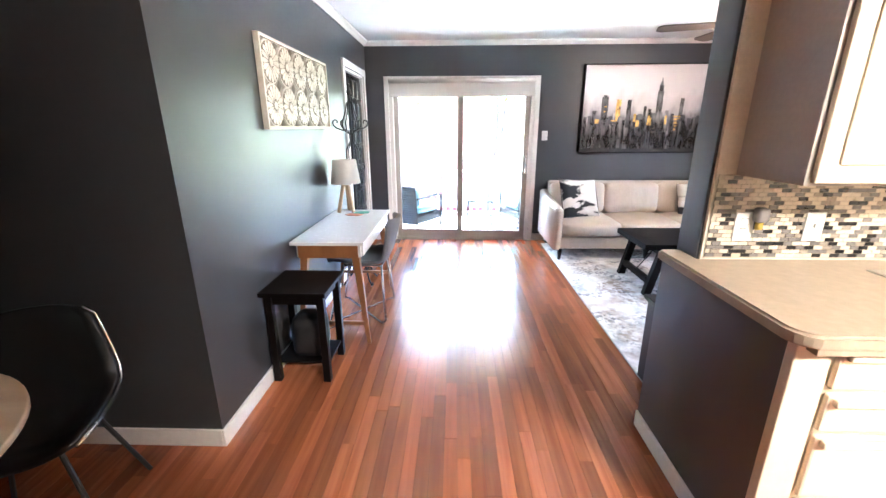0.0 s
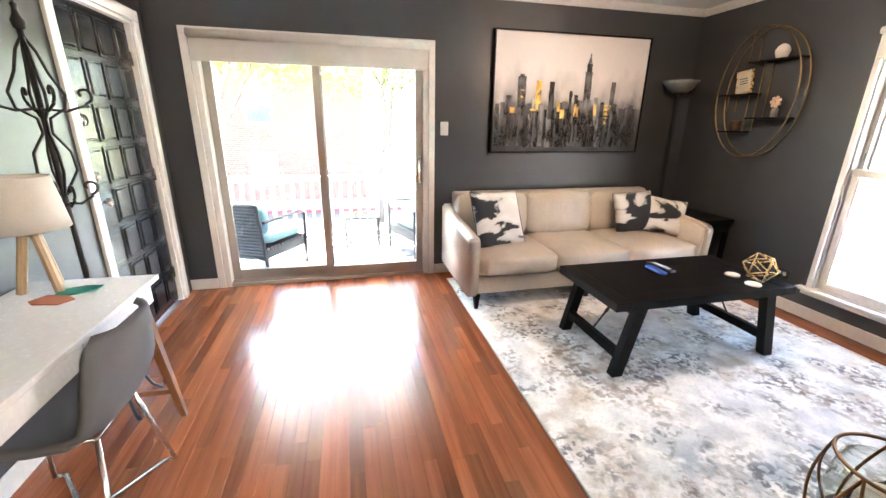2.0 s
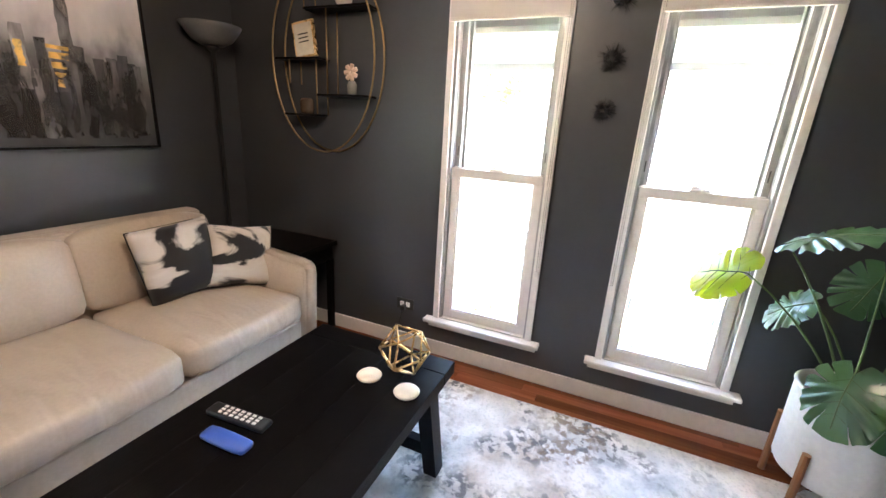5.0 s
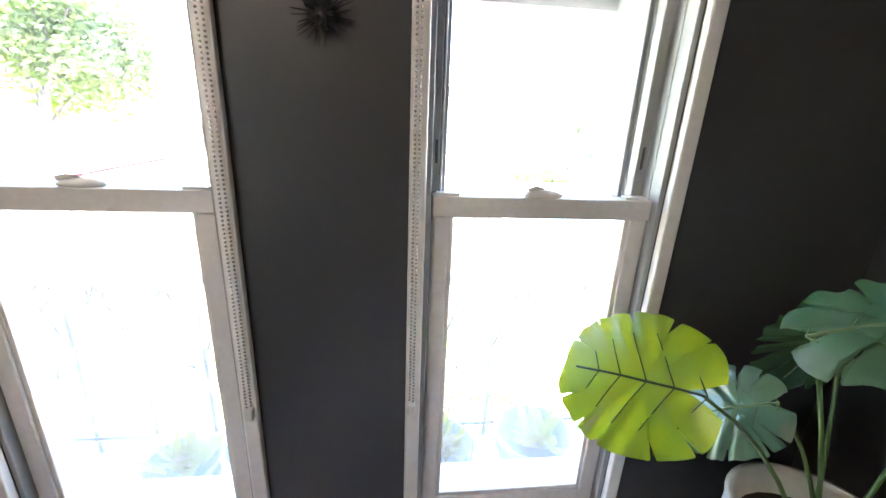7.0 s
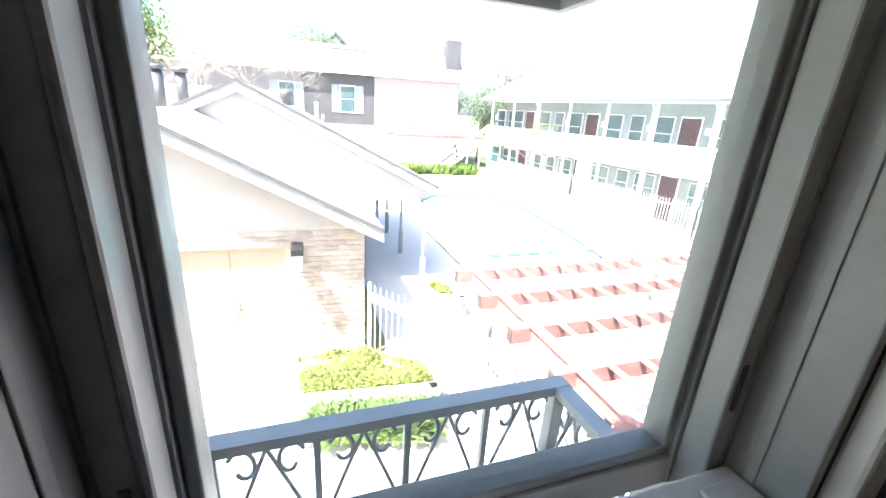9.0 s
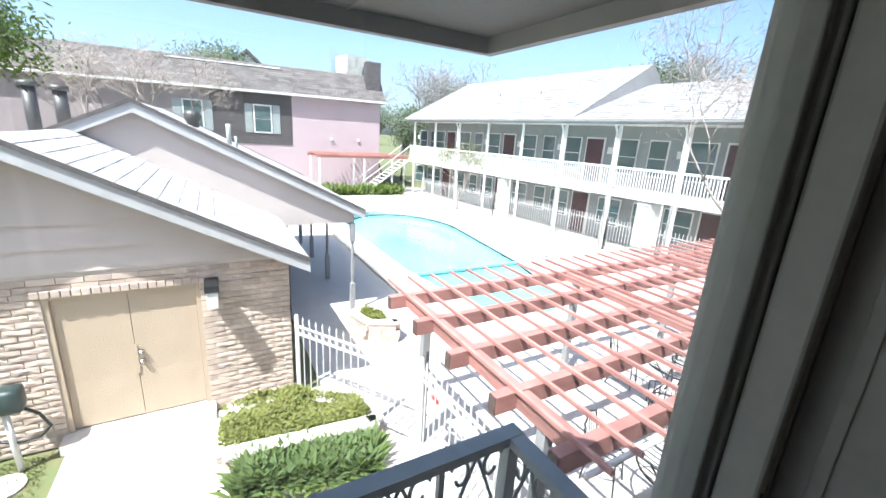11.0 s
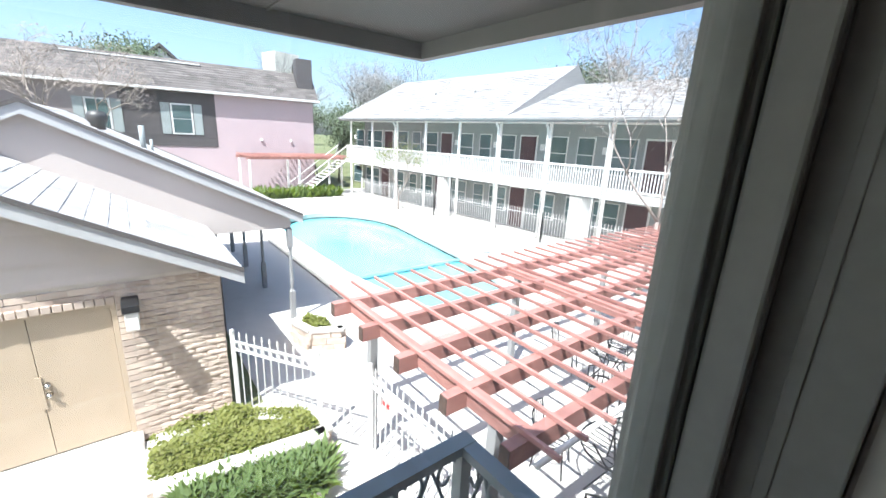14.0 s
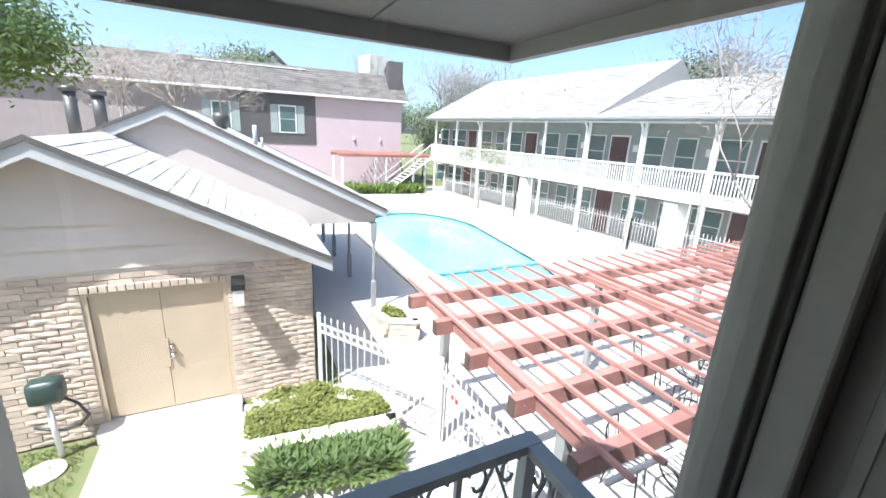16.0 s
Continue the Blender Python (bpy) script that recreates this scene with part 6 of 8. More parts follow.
def pool_line(grow):
    """The pool's outline: rounded far end, a narrower shallow end towards the flat."""
    pts = []
    for k in range(17):
        a_ = -math.pi / 2 + math.pi * k / 16
        pts.append((20.6 + (3.7 + grow) * math.cos(a_), -5.0 + (2.65 + grow) * math.sin(a_)))
    pts += [(14.6, -2.35 + grow)]
    for k in range(9):
        a_ = math.pi / 2 + math.pi * k / 8
        pts.append((12.1 - (1.75 + grow) * math.sin(a_ - math.pi / 2), -4.45 + (1.75 + grow) * math.cos(a_ - math.pi / 2)))
    pts += [(14.8, -6.9 - grow)]
    return pts


# courtyard deck around the pool, cut to the pool's outline
bm = B()
inner = pool_line(0.0)
outer_c = (17.4, -4.9)
iv = [bm.verts.new((x_, y_, G)) for x_, y_ in inner]
ov_ = []
for x_, y_ in inner:
    dx, dy = x_ - outer_c[0], y_ - outer_c[1]
    f_ = max(abs(dx) / 7.6, abs(dy) / 3.4, 1e-3)
    ov_.append(bm.verts.new((outer_c[0] + dx / f_, outer_c[1] + dy / f_, G)))
n_ = len(inner)
for k in range(n_):
    bm.faces.new((iv[k], iv[(k + 1) % n_], ov_[(k + 1) % n_], ov_[k]))
bmesh.ops.recalc_face_normals(bm, faces=bm.faces[:])
bmesh.ops.solidify(bm, geom=bm.faces[:], thickness=0.2)
struct("pavement_pool_deck", bm, CONC, "pale concrete deck round the pool", "pavement")
slab("pavement_court_near", 4.9, 9.8, -13.6, 1.2, G, CONC, "sunlit concrete courtyard paving under the pergola")
slab("pavement_court_walk", 3.9, 9.8, 1.2, 4.75, G, CONC, "sunlit concrete walk to the clubhouse door")
slab("pavement_court_far", 25.0, 34.6, -13.6, 1.4, G, CONC, "pale concrete paving beyond the pool")
slab("pavement_court_south", 9.8, 25.0, -13.6, -8.3, G, CONC, "pale concrete paving beside the apartment building")
slab("pavement_porch", 9.8, 25.0, -1.5, 1.4, G + 0.004, CONC2, "concrete porch floor of the clubhouse")

# pool
WATER = surf("pool_water", (0.16, 0.55, 0.60), (0.22, 0.62, 0.66), 0.6, 0.06, bump=0.15, fine=3.0, spec=0.6, dist=0.03)
SHALLOW = surf("turquoise_shallow_water", (0.16, 0.56, 0.64), (0.20, 0.62, 0.68), 0.8, 0.06, bump=0.15, fine=3.0, spec=0.6, dist=0.03)
po_ = thing("swimming_pool", "outdoor swimming pool with pale turquoise water", "pool", (0, 0, 0), kind="structure")
full = pool_line(0.0)
deep = [p for p in full if p[0] >= 14.6]
shal = [p for p in full if p[0] <= 14.8]
for nm, poly, mt in (("deep_water", deep, WATER), ("shallow_water", shal, SHALLOW)):
    bm = B()
    bm.faces.new([bm.verts.new((x_, y_, G - 0.12 - (0.004 if nm == "deep_water" else 0))) for x_, y_ in poly])
    bmesh.ops.recalc_face_normals(bm, faces=bm.faces[:])
    if bm.faces[0].normal.z < 0:
        bmesh.ops.reverse_faces(bm, faces=bm.faces[:])
    part(nm, bm, mt, po_, "pale turquoise water")
bm = B()
tube(bm, [(x_, y_, G + 0.02) for x_, y_ in pool_line(0.10)], 0.10, 6, True)
for v in bm.verts:
    v.co.z = G + max(-0.10, min(0.035, v.co.z - G))
part("coping", bm, CONC2, po_, "pale concrete coping")
bm = B()
tube(bm, [(14.55, -2.35, G - 0.02), (14.55, -6.8, G - 0.02)], 0.06, 6)
part("divider_wall", bm, surf("teal_tile_line", (0.20, 0.36, 0.37), None, 5, 0.3), po_, "dark teal tiled divider")
bm = B()
tube(bm, [(x_, y_, G - 0.10) for x_, y_ in pool_line(0.0)], 0.02, 5, True)
part("tile_band", bm, bpy.data.materials["teal_tile_line"], po_)
for y_ in (-5.2, -5.55):
    bm = B()
    tube(bm, [(13.4 + 0.5 * math.cos(math.pi * k / 10), y_ - 2.0, G + 0.5 * math.sin(math.pi * k / 10)) for k in range(11)], 0.02, 8)
    part("hand_rail", bm, CHROME, po_, "", True)

# ---- gallery outside the windows ----
RX, RYC, RZT = 4.29, 2.05, 0.68
ga = thing("gallery_deck", "weathered plank deck of the gallery outside the windows", "deck", (0, 0, 0), kind="structure")
DECKW = surf("weathered_deck_board", (0.42, 0.43, 0.44), (0.34, 0.35, 0.36), 3, 0.8, bump=0.3, fine=40, rand=0.15, stretch=(1, 5, 1))
bm = B()
box(bm, 0, 0.64, 0, 0.135, -0.03, 0.0, 0.004)
dm = mesh_of("deck_board", bm, DECKW)
y_ = RYC - 0.03
while y_ < 5.2:
    piece("deck_board", dm, ga, Matrix.Translation((3.71, y_, -0.16)))
    y_ += 0.141
bm = B()
box(bm, 3.71, RX + 0.06, RYC - 0.03, 5.4, -0.40, -0.192)
part("joist_box", bm, FASCIA, ga)


def scroll_panel(bm, p0, p1, z0, z1):
    """Two C-scrolls and slanted bars between two balusters."""
    d = (p1 - p0)
    L_ = d.length
    d.normalize()
    def at(u, z):
        return p0 + d * (u * L_) + Vector((0, 0, z))
    h = z1 - z0
    for s in (0, 1):
        f = (lambda u: u) if s == 0 else (lambda u: 1 - u)
        tube(bm, [at(f(0.0), z1 - 0.48 * h), at(f(0.25), z1 - 0.25 * h), at(f(0.5), z1 - 0.02)], 0.006, 5)
        pts = [at(f(0.27 + 0.16 * (1 - 0.6 * k / 12) * math.cos(2.6 - 5.2 * k / 12)), z1 - 0.10 * h - 0.0 + 0.085 * h * (1 - 0.6 * k / 12) * math.sin(2.6 - 5.2 * k / 12)) for k in range(13)]
        tube(bm, pts, 0.006, 5)
        pts = [at(f(0.25 + 0.18 * (1 - 0.6 * k / 12) * math.cos(-2.6 + 5.2 * k / 12)), z0 + 0.42 * h + 0.085 * h * (1 - 0.6 * k / 12) * math.sin(-2.6 + 5.2 * k / 12)) for k in range(13)]
        tube(bm, pts, 0.006, 5)


gr = thing("gallery_railing", "grey-green wrought-iron gallery railing with scrollwork", "railing", (0, 0, 0))
ZB = -0.07
runs = ((Vector((RX, 5.2, 0)), Vector((RX, RYC, 0)), 13), (Vector((RX, RYC, 0)), Vector((3.715, RYC, 0)), 3))
for a, b, n_ in runs:
    for z_, r_ in ((RZT, 0.022), (ZB, 0.014)):
        bm = B()
        d = (b - a).normalized()
        s_ = Vector((-d.y, d.x, 0)) * (0.026 if z_ == RZT else 0.012)
        for q0, q1 in ((a, b),):
            vs = []
            for p in (q0 - d * (0.026 if z_ == RZT else 0), q1 + d * (0.026 if z_ == RZT else 0)):
                for u, w in ((-1, -1), (1, -1), (1, 1), (-1, 1)):
                    vs.append(bm.verts.new(p + s_ * u + Vector((0, 0, z_ - r_ * 0.7 * (1 - w) - (0.0025 if n_ == 3 else 0)))))
            for k in range(4):
                bm.faces.new((vs[k], vs[(k + 1) % 4], vs[4 + (k + 1) % 4], vs[4 + k]))
            bm.faces.new(vs[:4])
            bm.faces.new(vs[4:])
        bmesh.ops.recalc_face_normals(bm, faces=bm.faces[:])
        part("top_rail" if z_ == RZT else "bottom_rail", bm, GREENIRON, gr)
    for k in range(n_ + 1):
        p = a.lerp(b, k / n_)
        w = 0.02 if k in (0, n_) else 0.009
        bm = B()
        box(bm, p.x - w, p.x + w, p.y - w, p.y + w, -0.16, RZT - 0.02)
        if not (n_ == 3 and k == 0):
            part("baluster", bm, GREENIRON, gr)
        else:
            bm.free()
        if k < n_:
            bm = B()
            scroll_panel(bm, p, a.lerp(b, (k + 1) / n_), ZB, RZT - 0.025)
            part("scrollwork", bm, GREENIRON, gr, "", True)

# low eave over the gallery
EX, EY, EZ = 4.685, 1.97, 1.775
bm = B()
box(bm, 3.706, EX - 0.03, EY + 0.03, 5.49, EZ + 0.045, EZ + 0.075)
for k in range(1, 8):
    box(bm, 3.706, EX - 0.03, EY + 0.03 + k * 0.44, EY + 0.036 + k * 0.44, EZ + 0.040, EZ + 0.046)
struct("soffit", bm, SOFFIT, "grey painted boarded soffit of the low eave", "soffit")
bm = B()
box(bm, EX - 0.03, EX, EY, 5.6, EZ, EZ + 0.20)
box(bm, 3.706, EX - 0.03, EY, EY + 0.03, EZ, EZ + 0.20)
struct("eave_fascia", bm, FASCIA, "grey painted fascia board of the eave", "fascia")
bm = B()
prism(bm, [(EX + 0.05, EZ + 0.20), (EX + 0.05, EZ + 0.24), (3.715, 3.4), (3.715, EZ + 0.20)], 1, EY - 0.04, 5.6)
struct("roof_skirt", bm, SHING, "grey shingle skirt roof over the gallery", "roof")
# outer shell of the flat's own building
bm = B()
box(bm, -3.36, 3.695, -2.66, 5.49, G, -0.252)
box(bm, -3.36, 3.695, -2.66, 5.49, ZC + 0.152, ZC + 0.5)
struct("building_shell", bm, STUCCO, "stuccoed lower storey and attic of the flat's building", "building")
# pots on the deck
def deck_pot(y_, r_, h_, seed):
    p_ = thing("deck_pot", "blue glazed flower pot with a leafy plant on the deck", "plant pot", (3.98, y_, -0.16), group="pots on the gallery")
    bm = B()
    lathe(bm, [(0, 0), (r_ * 0.7, 0), (r_ * 0.95, h_ * 0.8), (r_ * 1.05, h_ * 0.9), (r_ * 1.05, h_), (r_ * 0.92, h_), (r_ * 0.85, h_ * 0.85), (0, h_ * 0.84)], (0, 0, 0), 28)
    part("pot", bm, surf("blue_glaze_%d" % seed, (0.10, 0.17, 0.26), (0.14, 0.22, 0.32), 5, 0.25), p_, "", True)
    bm = B()
    rnd = random.Random(seed)
    for k in range(40):
        a_, l_ = rnd.uniform(0, 6.28), rnd.uniform(0.06, 0.2)
        e_ = rnd.uniform(0.2, 1.3)
        d_ = Vector((math.cos(a_) * math.cos(e_), math.sin(a_) * math.cos(e_), math.sin(e_))) * l_
        s_ = Vector((-math.sin(a_), math.cos(a_), 0)) * 0.02
        b_ = Vector((rnd.uniform(-0.06, 0.06), rnd.uniform(-0.06, 0.06), h_ * 0.84))
        q = [bm.verts.new(v) for v in (b_, b_ + d_ * 0.5 + s_, b_ + d_, b_ + d_ * 0.5 - s_)]
        bm.faces.new(q)
    part("leaves", bm, FOL_L, p_)


deck_pot(2.42, 0.15, 0.30, 1)
deck_pot(2.80, 0.14, 0.26, 2)
deck_pot(3.42, 0.15, 0.30, 3)
deck_pot(3.72, 0.13, 0.24, 4)


# ---- building blocks of the courtyard ----
def roof_rows(bm, p00, p01, p10, p11, rows_n, width, thick=0.02, lift=0.012, rnd=None):
    """Shingle courses on the quad p00-p01 (eave) to p10-p11 (ridge): overlapping tabs."""
    rnd = rnd or random.Random(5)
    p00, p01, p10, p11 = map(Vector, (p00, p01, p10, p11))
    nrm = (p01 - p00).cross(p10 - p00).normalized()
    if nrm.z < 0:
        nrm = -nrm
    for r_ in range(rows_n):
        a0, a1 = r_ / rows_n, (r_ + 1.12) / rows_n
        L0, L1 = p00.lerp(p10, a0), p00.lerp(p10, min(1, a1))
        R0, R1 = p01.lerp(p11, a0), p01.lerp(p11, min(1, a1))
        n_ = max(1, int((R0 - L0).length / width))
        off = 0.5 * (r_ % 2)
        cuts = [0.0] + [(k + off + rnd.uniform(-0.15, 0.15)) / n_ for k in range(1 - (r_ % 2), n_)] + [1.0]
        cuts = sorted(min(1, max(0, c)) for c in cuts)
        for u0, u1 in zip(cuts, cuts[1:]):
            if u1 - u0 < 1e-3:
                continue
            h = nrm * (thick + rnd.uniform(0, 0.006))
            g_ = 0.004
            q = [L0.lerp(R0, u0) + h, L0.lerp(R0, u1) + h, L1.lerp(R1, u1) + nrm * 0.004, L1.lerp(R1, u0) + nrm * 0.004]
            lo_ = [L0.lerp(R0, u0), L0.lerp(R0, u1)]
            v = [bm.verts.new(p) for p in q + lo_]
            bm.faces.new(v[:4])
            bm.faces.new((v[4], v[5], v[1], v[0]))


def gable_house(root, x0, x1, yr, zr, yl, yrt, slope, t=0.10, mat_roof=None, wid=0.3, nrows=14, ends=(True, True)):
    """A gable roof with its ridge along x at (yr, zr), eaves at yl (higher y) and yrt (lower y)."""
    for s, ye in ((1, yl), (-1, yrt)):
        ze = zr - slope * abs(ye - yr)
        bm = B()
        prism(bm, [(yr, zr - t), (yr, zr), (ye, ze), (ye, ze - t)], 0, x0, x1)
        slab_ = part("roof_slope", bm, FASCIA, root)
        bm = B()
        roof_rows(bm, (x0, ye, ze), (x1, ye, ze), (x0, yr, zr), (x1, yr, zr), nrows, wid, 0.010)
        part("shingles", bm, mat_roof or SHING, slab_, "grey asphalt shingles")
    for end, xe, sx in ((0, x0, -1), (1, x1, 1)):
        if not ends[end]:
            continue
        bm = B()
        for ye in (yl, yrt):
            ze = zr - slope * abs(ye - yr)
            a, b = sorted((xe, xe + sx * 0.03))
            prism(bm, [(yr, zr - 0.20), (yr, zr + 0.01), (ye, ze + 0.01), (ye, ze - 0.20)], 0, a, b)
        part("rake_board", bm, RAKE, root, "pale grey rake board")
        for ye in (yl, yrt):
            ze = zr - slope * abs(ye - yr)
            a, b = sorted((xe + sx * 0.031, xe + sx * 0.055))
            bm = B()
            prism(bm, [(yr, zr - 0.03), (yr, zr + 0.035), (ye, ze + 0.035), (ye, ze - 0.03)], 0, a, b)
            part("drip_edge", bm, SHING2, root, "dark brown shingle edge")


def wall_block(root, name, x0, x1, y0, y1, z0, z1, mat, label=""):
    bm = B()
    box(bm, x0, x1, y0, y1, z0, z1)
    return part(name, bm, mat, root, label)


# clubhouse with brick front and a double door
ca = thing("brick_clubhouse", "small gabled clubhouse with tan brick, siding and a double door", "building", (0, 0, 0))
AX, AY0, AY1, AYR, AZR, ASL = 9.85, 1.86, 7.74, 4.80, 1.27, 0.512
DY0, DY1, DZ0, DZ1 = 3.12, 4.67, -2.62, -0.73
ZSB = -0.37
wl = wall_block(ca, "front_wall", AX + 0.006, AX + 0.20, AY0 + 0.02, DY0 - 0.06, G, ZSB, MORTAR)
wall_block(ca, "front_wall", AX + 0.006, AX + 0.20, DY1 + 0.06, AY1 - 0.02, G, ZSB, MORTAR)
wall_block(ca, "front_wall", AX + 0.006, AX + 0.20, DY0 - 0.06, DY1 + 0.06, DZ1 + 0.05, ZSB, MORTAR)
wall_block(ca, "side_wall", AX + 0.20, 13.0, AY0 + 0.02, AY0 + 0.2, G, ZSB + 0.1, MORTAR)
wall_block(ca, "side_wall", AX + 0.20, 13.0, AY1 - 0.2, AY1 - 0.02, G, ZSB + 0.1, MORTAR)
gable_house(ca, 9.5, 12.95, AYR, AZR, 8.0, 1.60, ASL, 0.10, SHING, 0.28, 16, (True, False))
# gable siding boards
z_ = ZSB
k = 0
while z_ < AZR - 0.25:
    zt = min(z_ + 0.30, AZR - 0.15)
    hb, ht = (AZR - 0.12 - z_) / ASL, (AZR - 0.12 - zt) / ASL
    hb = min(hb, AYR - AY0)
    ht = min(ht, AYR - AY0)
    bm = B()
    v = [bm.verts.new(p) for p in ((AX - 0.026, AYR - hb, z_), (AX - 0.026, AYR + hb, z_), (AX + 0.012, AYR + ht, zt), (AX + 0.012, AYR - ht, zt), (AX + 0.06, AYR - hb, z_), (AX + 0.06, AYR + hb, z_), (AX + 0.06, AYR + ht, zt), (AX + 0.06, AYR - ht, zt))]
    for f in ((0, 1, 2, 3), (4, 5, 1, 0), (7, 6, 5, 4), (3, 2, 6, 7), (0, 3, 7, 4), (1, 5, 6, 2)):
        bm.faces.new([v[i] for i in f])
    bmesh.ops.recalc_face_normals(bm, faces=bm.faces[:])
    part("siding_board", bm, SIDING, ca, "taupe lap siding")
    z_ += 0.298
# double door
bm = B()
for y0, y1, z0, z1 in ((DY0 - 0.06, DY0, DZ0 - 0.02, DZ1 + 0.05), (DY1, DY1 + 0.06, DZ0 - 0.02, DZ1 + 0.05), (DY0, DY1, DZ1, DZ1 + 0.05)):
    box(bm, AX + 0.005, AX + 0.12, y0, y1, z0, z1, 0.004)
dd = part("door_frame", bm, TANPAINT, ca)
for y0, y1 in ((DY0 + 0.004, (DY0 + DY1) / 2 - 0.003), ((DY0 + DY1) / 2 + 0.003, DY1 - 0.004)):
    bm = B()
    box(bm, AX + 0.05, AX + 0.09, y0, y1, DZ0, DZ1 - 0.004, 0.003)
    part("door_leaf", bm, TANPAINT, ca, "tan steel door leaf")
for z_ in (-1.62, -1.76):
    bm = B()
    lathe(bm, [(0, 0), (0.035, 0), (0.03, 0.03), (0.036, 0.05), (0, 0.06)], (0, 0, 0), 14)
    bmesh.ops.rotate(bm, verts=bm.verts[:], matrix=Matrix.Rotation(-math.pi / 2, 3, "Y"))
    bmesh.ops.translate(bm, verts=bm.verts[:], vec=(AX + 0.05, (DY0 + DY1) / 2 - 0.06, z_))
    part("door_knob", bm, CHROME, ca, "", True)
bm = B()
box(bm, AX + 0.035, AX + 0.05, (DY0 + DY1) / 2 - 0.02, (DY0 + DY1) / 2 + 0.04, -1.95, -1.50, 0.003)
part("astragal_plate", bm, TANPAINT, ca)
bm = B()
box(bm, AX - 0.25, AX + 0.12, DY0 - 0.12, DY1 + 0.12, G, DZ0 - 0.021, 0.01)
part("door_step", bm, CONC2, ca, "concrete door step")
# wall lantern
wlm = part("wall_lamp", box(B(), AX - 0.38, AX + 0.02, 2.84, 2.98, -0.96, -0.72, 0.01), surf("lamp_lens", (0.75, 0.72, 0.66), None, 5, 0.3), ca, "white wall lamp with a black cap")
part("lamp_cap", box(B(), AX - 0.40, AX + 0.02, 2.82, 3.00, -0.718, -0.62, 0.01), PLASTIC_K, wlm)

# clubhouse behind, with a porch
cb = thing("stucco_clubhouse", "gabled stucco clubhouse with a long post-and-beam porch", "building", (0, 0, 0))
BX, BYR, BZR, BSL = 12.5, 3.89, 1.80, 0.492
gable_house(cb, BX, 19.6, BYR, BZR, 8.1, -0.28, BSL, 0.10, SHING, 0.28, 20, (True, True))
bm = B()
prism(bm, [(BYR, BZR - 0.12), (8.0, BZR - 0.12 - BSL * 4.1), (8.0, G), (1.5, G), (1.5, -0.55), (-0.05, -0.55), (-0.05, BZR - 0.12 - BSL * 3.94)], 0, BX + 0.12, BX + 0.30)
part("gable_wall", bm, STUCCO, cb, "taupe stucco gable wall")
# dark siding colour stands in for the shade under the porch roof
wall_block(cb, "porch_wall", BX + 0.30, 19.4, 1.4, 1.6, G, 0.5, DARKS, "porch wall coloured dark for the shade under the roof")
wall_block(cb, "porch_beam", BX + 0.31, 19.4, -0.09, 0.06, -0.62, -0.42, SIDING)
for x_ in (BX + 0.12, 15.1, 17.3, 19.3):
    bm = B()
    box(bm, x_ - 0.06, x_ + 0.06, -0.07, 0.05, G + 0.004, G + 0.75, 0.01)
    box(bm, x_ - 0.06, x_ + 0.06, -0.07, 0.05, -1.0, -0.56, 0.01)
    lathe(bm, [(0.05, G + 0.74), (0.03, G + 0.80), (0.045, G + 0.95), (0.035, -1.1), (0.05, -0.99)], (x_, -0.01, 0), 12)
    part("porch_post", bm, FASCIA, cb, "grey turned porch post")
bm = B()
lathe(bm, [(0, 0), (0.12, 0), (0.12, 0.12), (0.16, 0.16), (0.17, 0.26), (0.13, 0.34), (0, 0.36)], (14.2, 3.05, BZR - BSL * 0.84), 20)
part("turbine_vent", bm, surf("dark_vent_metal", (0.10, 0.095, 0.09), None, 8, 0.5, metal=0.5), cb, "round dark metal roof vent", True)
for x_, y_, h_, r_ in ((14.1, 2.38, 0.45, 0.05), (14.9, 2.2, 0.25, 0.03), (13.6, 5.45, 0.9, 0.10), (13.2, 4.95, 0.6, 0.10)):
    bm = B()
    z0_ = BZR - BSL * abs(y_ - BYR)
    tube(bm, [(x_, y_, z0_ - 0.1), (x_, y_, z0_ + h_)], r_, 14)
    if r_ > 0.09:
        tube(bm, [(x_, y_, z0_ + h_), (x_, y_, z0_ + h_ + 0.08)], r_ * 1.4, 14)
    part("vent_pipe", bm, GREENIRON if r_ < 0.1 else bpy.data.materials["dark_vent_metal"], cb, "", True)

# hose reel box by the door
hb = thing("hose_reel_post", "dark green hose reel box on a white pipe beside the door", "hose reel", (9.55, 5.14, G))
bm = B()
soft_box(bm, -0.12, 0.12, -0.17, 0.17, 0.85, 1.15, 0.04, 0.01, 3)
part("reel_box", bm, surf("dark_green_plastic", (0.03, 0.05, 0.045), None, 5, 0.4), hb, "", True)
bm = B()
tube(bm, [(0, 0, 0), (0, 0.02, 0.86)], 0.035, 10)
part("post_pipe", bm, RAILW, hb, "", True)
bm = B()
tube(bm, [(0, -0.1, 0.9), (-0.02, -0.28, 0.75), (-0.02, -0.36, 0.55), (0.0, -0.25, 0.42), (0, 0.0, 0.40), (0, 0.2, 0.5)], 0.018, 8)
part("hose", bm, PLASTIC_K, hb, "", True)
bm = B()
lathe(bm, [(0, 0), (0.22, 0), (0.22, 0.03), (0, 0.035)], (9.30, 5.25, G - 0.03), 24)
tagged(part("round_cover", bm, CONC2), "round pale concrete cover in the grass", "cover")

